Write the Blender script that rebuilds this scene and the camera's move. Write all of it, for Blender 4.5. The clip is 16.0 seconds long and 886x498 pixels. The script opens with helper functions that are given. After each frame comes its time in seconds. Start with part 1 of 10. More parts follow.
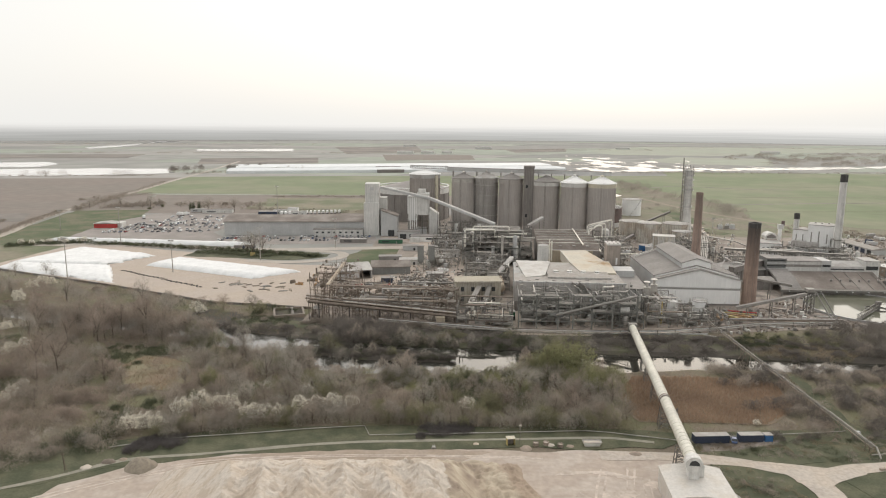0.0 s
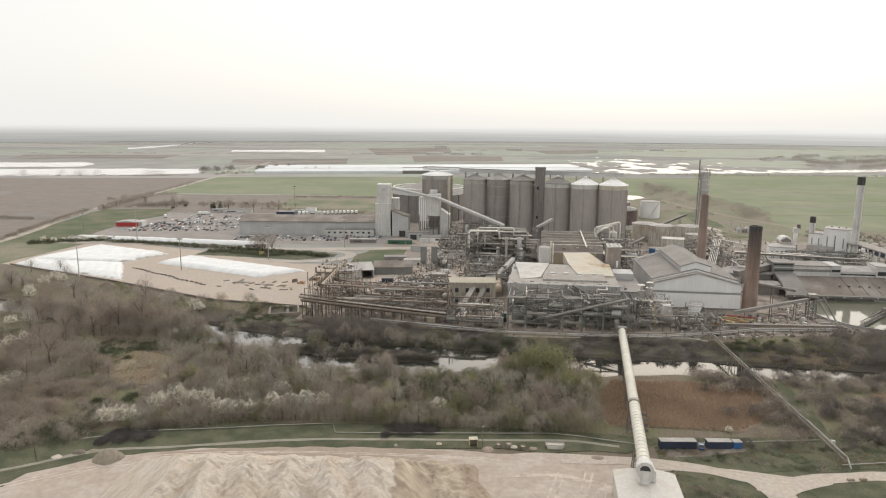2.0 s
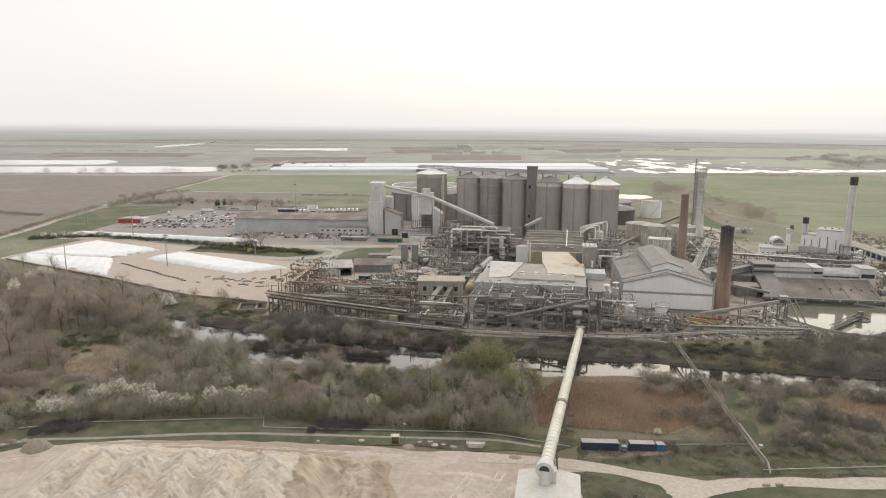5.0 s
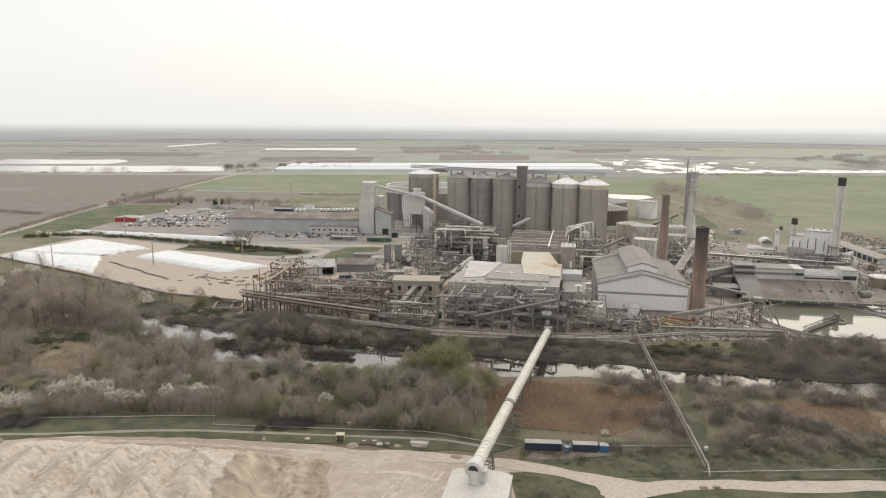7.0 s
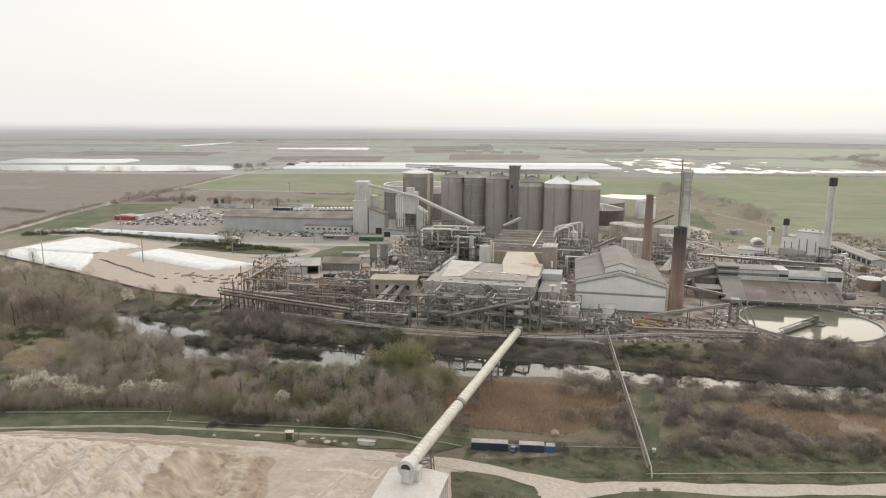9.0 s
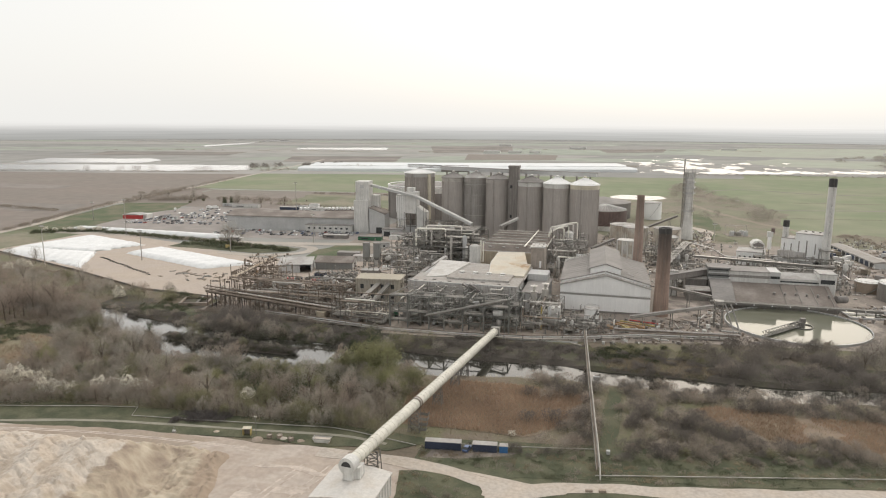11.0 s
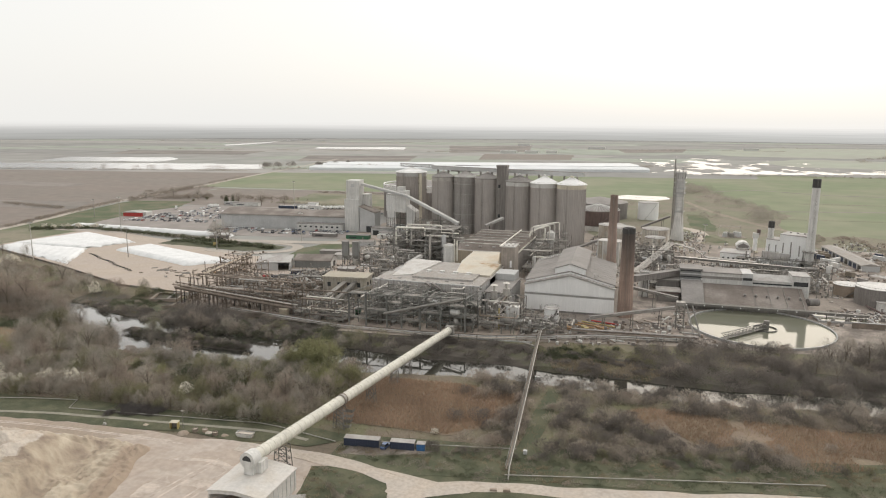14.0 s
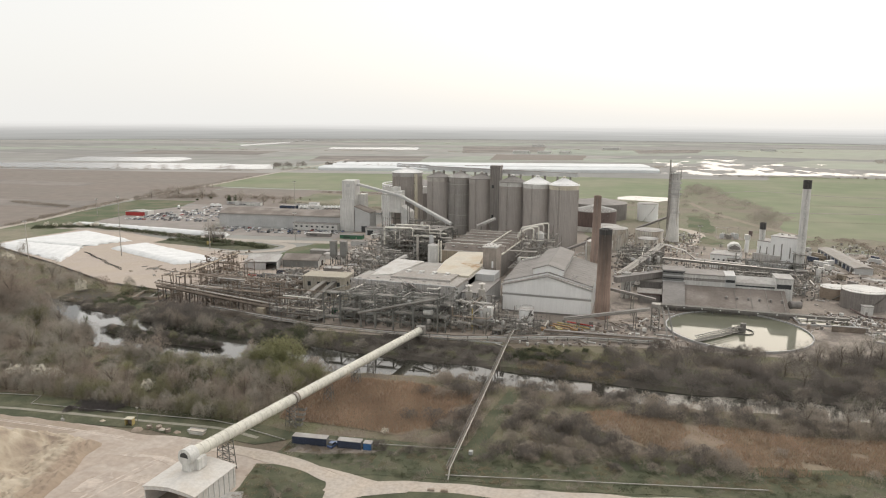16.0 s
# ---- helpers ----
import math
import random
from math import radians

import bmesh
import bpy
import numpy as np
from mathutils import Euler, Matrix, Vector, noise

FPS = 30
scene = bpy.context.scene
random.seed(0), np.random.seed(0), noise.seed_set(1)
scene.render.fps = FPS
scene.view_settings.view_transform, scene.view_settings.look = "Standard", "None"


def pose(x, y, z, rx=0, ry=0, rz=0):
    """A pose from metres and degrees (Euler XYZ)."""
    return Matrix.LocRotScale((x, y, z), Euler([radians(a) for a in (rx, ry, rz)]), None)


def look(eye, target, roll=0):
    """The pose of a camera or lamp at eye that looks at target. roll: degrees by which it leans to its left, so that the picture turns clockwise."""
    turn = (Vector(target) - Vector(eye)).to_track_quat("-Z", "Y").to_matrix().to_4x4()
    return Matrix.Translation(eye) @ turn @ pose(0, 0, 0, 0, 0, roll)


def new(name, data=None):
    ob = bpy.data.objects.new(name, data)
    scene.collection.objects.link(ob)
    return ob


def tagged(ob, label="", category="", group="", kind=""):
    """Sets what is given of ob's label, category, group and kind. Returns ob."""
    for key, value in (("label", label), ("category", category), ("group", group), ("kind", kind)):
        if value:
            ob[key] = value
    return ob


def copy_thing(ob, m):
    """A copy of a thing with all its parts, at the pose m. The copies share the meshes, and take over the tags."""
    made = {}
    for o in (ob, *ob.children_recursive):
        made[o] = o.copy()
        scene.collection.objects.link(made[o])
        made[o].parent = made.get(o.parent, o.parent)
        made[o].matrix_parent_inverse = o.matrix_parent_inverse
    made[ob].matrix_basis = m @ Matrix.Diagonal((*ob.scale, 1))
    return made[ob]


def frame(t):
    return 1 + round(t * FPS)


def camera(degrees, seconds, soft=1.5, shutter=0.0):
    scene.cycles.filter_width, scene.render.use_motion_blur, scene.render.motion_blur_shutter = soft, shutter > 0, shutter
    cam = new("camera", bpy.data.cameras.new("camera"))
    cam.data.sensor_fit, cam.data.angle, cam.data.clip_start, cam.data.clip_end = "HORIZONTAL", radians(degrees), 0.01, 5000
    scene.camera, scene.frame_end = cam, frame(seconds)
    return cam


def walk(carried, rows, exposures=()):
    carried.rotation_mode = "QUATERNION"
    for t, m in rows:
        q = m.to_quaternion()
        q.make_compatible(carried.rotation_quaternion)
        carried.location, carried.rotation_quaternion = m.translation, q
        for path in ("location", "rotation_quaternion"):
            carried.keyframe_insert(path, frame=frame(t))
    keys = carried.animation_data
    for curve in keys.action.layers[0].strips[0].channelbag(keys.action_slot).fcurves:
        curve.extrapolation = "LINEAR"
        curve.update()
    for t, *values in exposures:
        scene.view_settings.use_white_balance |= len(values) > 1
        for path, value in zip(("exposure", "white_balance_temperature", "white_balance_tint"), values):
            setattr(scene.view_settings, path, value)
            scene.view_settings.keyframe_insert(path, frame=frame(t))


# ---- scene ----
cam = camera(65.9, 16.0, soft=1.1)
PATH = [
    (0, (25.763, -0.522, 108.006), (25.595, 1.438, 107.646), 0.3),
    (0.5, (31.695, -0.377, 108.033), (31.499, 1.581, 107.674), 0.3),
    (1, (37.722, -0.092, 108.087), (37.492, 1.862, 107.729), 0.3),
    (1.5, (43.805, 0.384, 108.106), (43.552, 2.335, 107.749), 0.3),
    (2, (49.968, 0.951, 108.115), (49.697, 2.9, 107.758), 0.3),
    (2.5, (55.948, 1.641, 108.079), (55.664, 3.589, 107.722), 0.3),
    (3, (61.944, 2.363, 108.05), (61.646, 4.308, 107.693), 0.3),
    (3.5, (67.865, 3.252, 108.029), (67.553, 5.195, 107.671), 0.3),
    (4, (73.942, 4.149, 108.046), (73.615, 6.089, 107.687), 0.3),
    (6.5, (103.666, 8.8, 108.491), (103.278, 10.728, 108.129), 0.3),
    (7, (109.469, 9.886, 108.465), (109.072, 11.813, 108.103), 0.3),
    (7.5, (115.202, 11.012, 108.464), (114.794, 12.936, 108.101), 0.3),
    (8, (121.036, 12.181, 108.475), (120.616, 14.103, 108.112), 0.3),
    (8.5, (126.703, 13.405, 108.445), (126.271, 15.323, 108.082), 0.3),
    (9, (132.412, 14.78, 108.366), (131.967, 16.696, 108.003), 0.3),
    (11.5, (160.793, 21.401, 108.104), (160.264, 23.295, 107.741), 0.3),
    (12, (166.64, 22.914, 108.027), (166.095, 24.804, 107.663), 0.3),
    (12.5, (172.255, 24.413, 108.033), (171.698, 26.299, 107.669), 0.2),
    (13, (177.983, 25.885, 108.059), (177.417, 27.769, 107.696), 0.2),
    (13.5, (183.673, 27.43, 108.065), (183.098, 29.311, 107.702), 0.2),
    (14, (189.416, 29.015, 108.082), (188.833, 30.894, 107.718), 0.3),
    (14.5, (195.169, 30.648, 108.179), (194.575, 32.522, 107.814), 0.2),
    (15, (200.977, 32.422, 108.215), (200.371, 34.292, 107.85), 0.3),
    (15.5, (206.578, 34.211, 108.219), (205.958, 36.078, 107.855), 0.3),
    (16, (212.09, 36.068, 108.167), (211.456, 37.929, 107.804), 0.3),
]
walk(cam, [(t, look(eye, target, roll)) for t, eye, target, roll in PATH])

# ---- daylight: bright hazy overcast, low veiled sun ahead ----
SUN_EL, SUN_AZ = 26.0, 10.0  # degrees above the horizon, degrees right of the +y axis
world = bpy.data.worlds.new("overcast_sky")
scene.world = world
world.use_nodes = True
wn = world.node_tree.nodes
wn.clear()
sky = wn.new("ShaderNodeTexSky")
sky.sky_type = "NISHITA"
sky.sun_disc = False
sky.sun_elevation = radians(SUN_EL)
sky.sun_rotation = radians(SUN_AZ)
sky.air_density, sky.dust_density, sky.ozone_density = 1.0, 6.0, 1.2
veil = wn.new("ShaderNodeMixRGB")
veil.inputs[0].default_value = 0.78
veil.inputs[2].default_value = (11.2, 11.1, 10.75, 1)
bg = wn.new("ShaderNodeBackground")
bg.inputs[1].default_value = 0.1
wout = wn.new("ShaderNodeOutputWorld")
wl = world.node_tree.links
wl.new(sky.outputs[0], veil.inputs[1])
wl.new(veil.outputs[0], bg.inputs[0])
wl.new(bg.outputs[0], wout.inputs[0])

sun = new("sun", bpy.data.lights.new("sun", "SUN"))
sun.data.energy, sun.data.angle, sun.data.color = 2.0, radians(110), (1.0, 0.95, 0.89)
az, el = radians(SUN_AZ), radians(SUN_EL)
sun.matrix_world = look((400 * math.sin(az), 400 * math.cos(az), 400 * math.tan(el)), (0, 0, 0))
scene.view_settings.exposure = 0.0

# ---- materials ----
def mat(name, color, rough=0.75, metal=0.0, var=0.22, scale=0.12, fine=2.5, bump=0.25, streak=0.0, second=None, share=0.35, objvar=0.0, spec=0.3, thin=0.0):
    m = bpy.data.materials.new(name)
    m.use_nodes = True
    n, l = m.node_tree.nodes, m.node_tree.links
    b = n["Principled BSDF"]
    geo = n.new("ShaderNodeNewGeometry")

    def noise_tex(sc, stretch=(1, 1, 1), detail=4):
        mp = n.new("ShaderNodeMapping")
        mp.inputs["Scale"].default_value = stretch
        l.new(geo.outputs["Position"], mp.inputs["Vector"])
        t = n.new("ShaderNodeTexNoise")
        t.inputs["Scale"].default_value, t.inputs["Detail"].default_value = sc, detail
        l.new(mp.outputs["Vector"], t.inputs["Vector"])
        return t

    def mix(kind, fac, a, c):
        x = n.new("ShaderNodeMixRGB")
        x.blend_type = kind
        for i, v in enumerate((fac, a, c)):
            if hasattr(v, "is_linked"):
                l.new(v, x.inputs[i])
            elif i == 0:
                x.inputs[i].default_value = v
            else:
                x.inputs[i].default_value = (*v[:3], 1)
        return x.outputs[0]

    def ramp(src, lo, hi, a=0.0, c=1.0):
        r = n.new("ShaderNodeMapRange")
        for i, v in enumerate((lo, hi, a, c)):
            r.inputs[i + 1].default_value = v
        l.new(src, r.inputs[0])
        return r.outputs[0]

    big, small = noise_tex(scale), noise_tex(fine)
    col = color
    if second is not None:
        f = ramp(big.outputs["Fac"], 0.62 - share * 0.5, 0.78 - share * 0.5)
        col = mix("MIX", f, color, second)
    v1 = ramp(big.outputs["Fac"], 0.3, 0.7, 1 - var, 1 + var)
    v2 = ramp(small.outputs["Fac"], 0.3, 0.7, 1 - var * 0.7, 1 + var * 0.7)
    mul = n.new("ShaderNodeMath")
    mul.operation = "MULTIPLY"
    l.new(v1, mul.inputs[0])
    l.new(v2, mul.inputs[1])
    val = mul.outputs[0]
    if streak:
        st = noise_tex(1.3, (1, 1, 0.06))
        m2 = n.new("ShaderNodeMath")
        m2.operation = "MULTIPLY"
        l.new(val, m2.inputs[0])
        l.new(ramp(st.outputs["Fac"], 0.35, 0.65, 1 - streak, 1 + streak * 0.4), m2.inputs[1])
        val = m2.outputs[0]
    if objvar:
        oi = n.new("ShaderNodeObjectInfo")
        m3 = n.new("ShaderNodeMath")
        m3.operation = "MULTIPLY"
        l.new(val, m3.inputs[0])
        l.new(ramp(oi.outputs["Random"], 0, 1, 1 - objvar, 1 + objvar), m3.inputs[1])
        val = m3.outputs[0]
    comb = n.new("ShaderNodeCombineColor")
    for i in range(3):
        l.new(val, comb.inputs[i])
    col = mix("MULTIPLY", 1.0, col, comb.outputs[0])
    l.new(col, b.inputs["Base Color"])
    b.inputs["Roughness"].default_value, b.inputs["Metallic"].default_value = rough, metal
    b.inputs["Specular IOR Level"].default_value = spec
    if bump:
        bp = n.new("ShaderNodeBump")
        bp.inputs["Strength"].default_value = bump
        bp.inputs["Distance"].default_value = 0.3
        l.new(small.outputs["Fac"], bp.inputs["Height"])
        l.new(bp.outputs["Normal"], b.inputs["Normal"])
    if thin:
        through_light = n.new("ShaderNodeBsdfTranslucent")
        l.new(col, through_light.inputs[0])
        both = n.new("ShaderNodeMixShader")
        both.inputs[0].default_value = thin
        l.new(b.outputs[0], both.inputs[1])
        l.new(through_light.outputs[0], both.inputs[2])
        l.new(both.outputs[0], n["Material Output"].inputs[0])
    return m


def water_mat(name, tint, rough=0.04, wave=0.03, gloss=0.8):
    m = bpy.data.materials.new(name)
    m.use_nodes = True
    n, l = m.node_tree.nodes, m.node_tree.links
    b = n["Principled BSDF"]
    b.inputs["Base Color"].default_value = (*tint, 1)
    b.inputs["Roughness"].default_value = rough
    b.inputs["IOR"].default_value = 1.33
    b.inputs["Specular IOR Level"].default_value = gloss
    t = n.new("ShaderNodeTexNoise")
    t.inputs["Scale"].default_value = 0.8
    geo = n.new("ShaderNodeNewGeometry")
    l.new(geo.outputs["Position"], t.inputs["Vector"])
    bp = n.new("ShaderNodeBump")
    bp.inputs["Strength"].default_value = wave
    l.new(t.outputs["Fac"], bp.inputs["Height"])
    l.new(bp.outputs["Normal"], b.inputs["Normal"])
    return m


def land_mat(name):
    """Open fen farmland: a patchwork of long fields, ploughed, stubble and winter green, with distance haze painted
    into the colours.
    """
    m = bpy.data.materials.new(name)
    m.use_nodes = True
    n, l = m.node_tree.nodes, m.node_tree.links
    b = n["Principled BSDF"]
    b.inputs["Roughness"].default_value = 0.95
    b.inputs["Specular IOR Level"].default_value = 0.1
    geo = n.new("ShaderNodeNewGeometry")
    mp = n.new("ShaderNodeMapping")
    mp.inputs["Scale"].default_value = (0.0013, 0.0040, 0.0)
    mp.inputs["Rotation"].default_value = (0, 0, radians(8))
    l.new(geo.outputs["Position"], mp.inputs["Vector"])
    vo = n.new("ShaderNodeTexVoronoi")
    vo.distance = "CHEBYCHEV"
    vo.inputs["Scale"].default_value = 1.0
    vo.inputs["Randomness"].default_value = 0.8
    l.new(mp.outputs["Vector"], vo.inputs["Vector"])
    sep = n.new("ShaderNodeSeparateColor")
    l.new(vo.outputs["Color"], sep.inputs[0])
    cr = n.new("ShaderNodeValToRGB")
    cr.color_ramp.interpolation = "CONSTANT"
    # Field colours with haze mixed in, paler and greyer than bare ground.
    hazed_tones = ((0.0, (0.285, 0.276, 0.258)), (0.2, (0.300, 0.318, 0.272)), (0.38, (0.325, 0.312, 0.290)), (0.55, (0.262, 0.256, 0.242)), (0.7, (0.318, 0.338, 0.288)), (0.86, (0.302, 0.298, 0.276)))
    cr.color_ramp.elements[0].color = (*hazed_tones[0][1], 1)
    cr.color_ramp.elements[1].position, cr.color_ramp.elements[1].color = hazed_tones[1][0], (*hazed_tones[1][1], 1)
    for p, c in hazed_tones[2:]:
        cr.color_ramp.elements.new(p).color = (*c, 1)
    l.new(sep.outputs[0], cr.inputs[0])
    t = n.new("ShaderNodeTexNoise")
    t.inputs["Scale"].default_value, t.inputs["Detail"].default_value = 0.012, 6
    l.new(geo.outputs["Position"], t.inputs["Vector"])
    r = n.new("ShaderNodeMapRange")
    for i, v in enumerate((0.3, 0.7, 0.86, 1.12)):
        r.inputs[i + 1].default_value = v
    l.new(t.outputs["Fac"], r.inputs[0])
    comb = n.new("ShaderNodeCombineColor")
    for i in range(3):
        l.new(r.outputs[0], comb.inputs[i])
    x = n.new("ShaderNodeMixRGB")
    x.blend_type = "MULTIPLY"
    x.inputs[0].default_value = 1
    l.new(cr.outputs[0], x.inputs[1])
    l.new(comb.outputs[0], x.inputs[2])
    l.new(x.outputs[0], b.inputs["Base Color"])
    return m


def backdrop_mat(name):
    """Hazy distance, its haze painted into its own glow: pale towards its top, brighter sunward."""
    m = bpy.data.materials.new(name)
    m.use_nodes = True
    n, l = m.node_tree.nodes, m.node_tree.links
    n.clear()
    geo = n.new("ShaderNodeNewGeometry")
    sep = n.new("ShaderNodeSeparateXYZ")
    l.new(geo.outputs["Position"], sep.inputs[0])
    mp = n.new("ShaderNodeMapping")
    mp.inputs["Scale"].default_value = (0.0006, 0.0006, 0.05)
    l.new(geo.outputs["Position"], mp.inputs["Vector"])
    t = n.new("ShaderNodeTexNoise")
    t.inputs["Scale"].default_value = 3.0
    l.new(mp.outputs["Vector"], t.inputs["Vector"])
    wob = n.new("ShaderNodeMapRange")
    for i, v in enumerate((0.3, 0.7, -5.0, 5.0)):
        wob.inputs[i + 1].default_value = v
    l.new(t.outputs["Fac"], wob.inputs[0])
    add = n.new("ShaderNodeMath")
    l.new(sep.outputs[2], add.inputs[0])
    l.new(wob.outputs[0], add.inputs[1])
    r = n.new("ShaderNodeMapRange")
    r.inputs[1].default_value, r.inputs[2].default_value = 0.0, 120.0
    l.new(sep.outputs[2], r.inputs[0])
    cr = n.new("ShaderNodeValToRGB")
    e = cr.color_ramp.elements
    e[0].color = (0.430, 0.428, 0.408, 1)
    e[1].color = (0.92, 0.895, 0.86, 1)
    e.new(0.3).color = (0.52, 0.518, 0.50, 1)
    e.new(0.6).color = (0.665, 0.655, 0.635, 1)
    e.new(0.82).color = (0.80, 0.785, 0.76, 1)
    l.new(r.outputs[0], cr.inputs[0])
    far = n.new("ShaderNodeMapping")
    far.inputs["Scale"].default_value = (0.0011, 0.0011, 0.075)
    l.new(geo.outputs["Position"], far.inputs["Vector"])
    strips = n.new("ShaderNodeTexNoise")
    strips.inputs["Scale"].default_value, strips.inputs["Detail"].default_value = 1.6, 5
    l.new(far.outputs["Vector"], strips.inputs["Vector"])
    tone = n.new("ShaderNodeMapRange")
    for i, v in enumerate((0.34, 0.66, 0.94, 1.06)):
        tone.inputs[i + 1].default_value = v
    l.new(strips.outputs["Fac"], tone.inputs[0])
    # Brightening of the haze on the sun's side, painted along x.
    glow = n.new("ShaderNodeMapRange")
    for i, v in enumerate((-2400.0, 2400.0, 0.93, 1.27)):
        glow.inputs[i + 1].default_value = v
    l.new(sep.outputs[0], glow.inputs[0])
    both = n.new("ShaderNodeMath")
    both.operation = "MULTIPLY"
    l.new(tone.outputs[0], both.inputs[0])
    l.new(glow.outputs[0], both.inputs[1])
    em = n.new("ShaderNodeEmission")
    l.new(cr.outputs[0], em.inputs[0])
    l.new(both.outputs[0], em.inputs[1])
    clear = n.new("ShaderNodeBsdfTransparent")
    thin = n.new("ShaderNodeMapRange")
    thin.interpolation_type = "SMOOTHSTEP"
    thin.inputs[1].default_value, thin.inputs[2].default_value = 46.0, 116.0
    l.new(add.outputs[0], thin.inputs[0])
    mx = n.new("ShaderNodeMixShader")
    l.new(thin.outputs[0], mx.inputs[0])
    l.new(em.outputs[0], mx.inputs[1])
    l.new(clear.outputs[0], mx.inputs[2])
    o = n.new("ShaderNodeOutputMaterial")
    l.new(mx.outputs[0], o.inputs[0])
    return m


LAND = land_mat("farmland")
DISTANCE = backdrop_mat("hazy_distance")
WATER = water_mat("river_water", (0.035, 0.034, 0.028))
FLOOD = water_mat("flood_water", (0.07, 0.068, 0.062), 0.22, 0.04, 0.6)
POOL = water_mat("settling_water", (0.150, 0.150, 0.112), 0.05, 0.01, 0.45)
FLOOR_WOOD = mat("scrub_floor", (0.180, 0.148, 0.112), 0.95, var=0.25, scale=0.06, fine=0.9, second=(0.128, 0.124, 0.074), share=0.36)
GRASS = mat("rough_grass", (0.080, 0.087, 0.052), 0.95, var=0.2, scale=0.12, fine=1.4, second=(0.100, 0.099, 0.062), share=0.42)
GREEN_FIELD = mat("winter_wheat", (0.188, 0.216, 0.126), 0.95, var=0.12, scale=0.006, fine=0.03, second=(0.205, 0.210, 0.140), share=0.35, bump=0.0)
# Pasture green with the far haze put into its colour.
PASTURE = mat("hazed_pasture", (0.335, 0.352, 0.285), 0.95, var=0.10, scale=0.004, fine=0.02, second=(0.30, 0.305, 0.255), share=0.4, bump=0.0)
MEADOW = mat("meadow", (0.150, 0.165, 0.098), 0.95, var=0.14, scale=0.02, fine=0.3, second=(0.205, 0.185, 0.135), share=0.4, bump=0.0)
WASTE = mat("rough_waste_ground", (0.232, 0.200, 0.155), 0.95, var=0.2, scale=0.02, fine=0.3, second=(0.165, 0.162, 0.108), share=0.45, bump=0.0)
LAWN = mat("green_verge_grass", (0.098, 0.120, 0.062), 0.95, var=0.2, scale=0.035, fine=0.4, second=(0.128, 0.122, 0.078), share=0.4, bump=0.0)
DARK_YARD = mat("dark_brown_yard", (0.205, 0.176, 0.152), 0.9, var=0.28, scale=0.1, fine=0.9, second=(0.285, 0.245, 0.21), share=0.4)
GREEN_CLAD = mat("dark_green_cladding", (0.205, 0.205, 0.194), 0.65, var=0.12, scale=0.1, fine=1.0, streak=0.12)
RUST_STAIN = mat("rust_stain", (0.43, 0.285, 0.165), 0.85, var=0.2, scale=0.25, fine=1.2, second=(0.46, 0.385, 0.29), share=0.5)
LAGGED_OLD = mat("old_cream_lagging", (0.44, 0.375, 0.29), 0.7, var=0.18, scale=0.2, fine=1.2, second=(0.30, 0.22, 0.15), share=0.35)
SOIL = mat("bare_soil", (0.232, 0.196, 0.170), 0.95, var=0.12, scale=0.006, fine=0.06, second=(0.198, 0.172, 0.150), share=0.45, bump=0.0)
DARK_SOIL = mat("damp_dark_soil", (0.188, 0.170, 0.152), 0.95, var=0.14, scale=0.008, fine=0.06, second=(0.222, 0.196, 0.176), share=0.4, bump=0.0)
YARD = mat("yard_hardcore", (0.44, 0.374, 0.320), 0.92, var=0.13, scale=0.03, fine=0.7, second=(0.385, 0.325, 0.27), share=0.4)
CONCRETE_GROUND = mat("plant_apron", (0.335, 0.288, 0.245), 0.9, var=0.25, scale=0.05, fine=0.8, second=(0.21, 0.18, 0.155), share=0.45)
RUT = mat("worn_lime_rut", (0.42, 0.356, 0.302), 0.95, var=0.16, scale=0.2, fine=0.9, second=(0.47, 0.405, 0.35), share=0.5)
YARD_BROWN = mat("trodden_brown_lime", (0.36, 0.298, 0.242), 0.95, var=0.14, scale=0.12, fine=0.9, second=(0.29, 0.235, 0.185), share=0.4)
ROAD = mat("pale_road", (0.395, 0.352, 0.305), 0.9, var=0.12, scale=0.05, fine=1.2)
ASPHALT = mat("car_park_asphalt", (0.27, 0.243, 0.222), 0.9, var=0.14, scale=0.05, fine=1.0)
TRACK = mat("chalky_track", (0.475, 0.42, 0.365), 0.95, var=0.18, scale=0.12, fine=0.9, second=(0.40, 0.345, 0.29), share=0.4)
LIME = mat("lime_waste", (0.54, 0.48, 0.415), 0.95, var=0.10, scale=0.09, fine=0.8, second=(0.47, 0.395, 0.32), share=0.4, bump=0.5)
PATH_GREY = mat("worn_path", (0.262, 0.245, 0.20), 0.95, var=0.15, scale=0.2, fine=1.5)
LIME_FLOOR = mat("lime_floor", (0.475, 0.410, 0.356), 0.95, var=0.14, scale=0.09, fine=0.5, second=(0.37, 0.31, 0.26), share=0.45, bump=0.4)
TARP = mat("white_sheet", (0.66, 0.66, 0.65), 0.5, var=0.07, scale=0.15, fine=0.6, bump=0.5)
WHITE = mat("white_cladding", (0.78, 0.77, 0.75), 0.55, var=0.05, scale=0.1, fine=1.5, streak=0.05, bump=0.1)
OFFWHITE = mat("weathered_white", (0.60, 0.585, 0.555), 0.65, var=0.10, scale=0.15, fine=1.2, streak=0.14, bump=0.1)
GREY_CLAD = mat("grey_cladding", (0.47, 0.465, 0.455), 0.6, var=0.1, scale=0.08, fine=1.0, streak=0.05, bump=0.1)
CONCRETE = mat("stained_concrete", (0.43, 0.42, 0.405), 0.85, var=0.12, scale=0.06, fine=0.7, streak=0.22)
SILO_SKIN = mat("brown_silo_cladding", (0.415, 0.380, 0.350), 0.6, var=0.07, scale=0.05, fine=0.8, streak=0.10, objvar=0.08, bump=0.1)
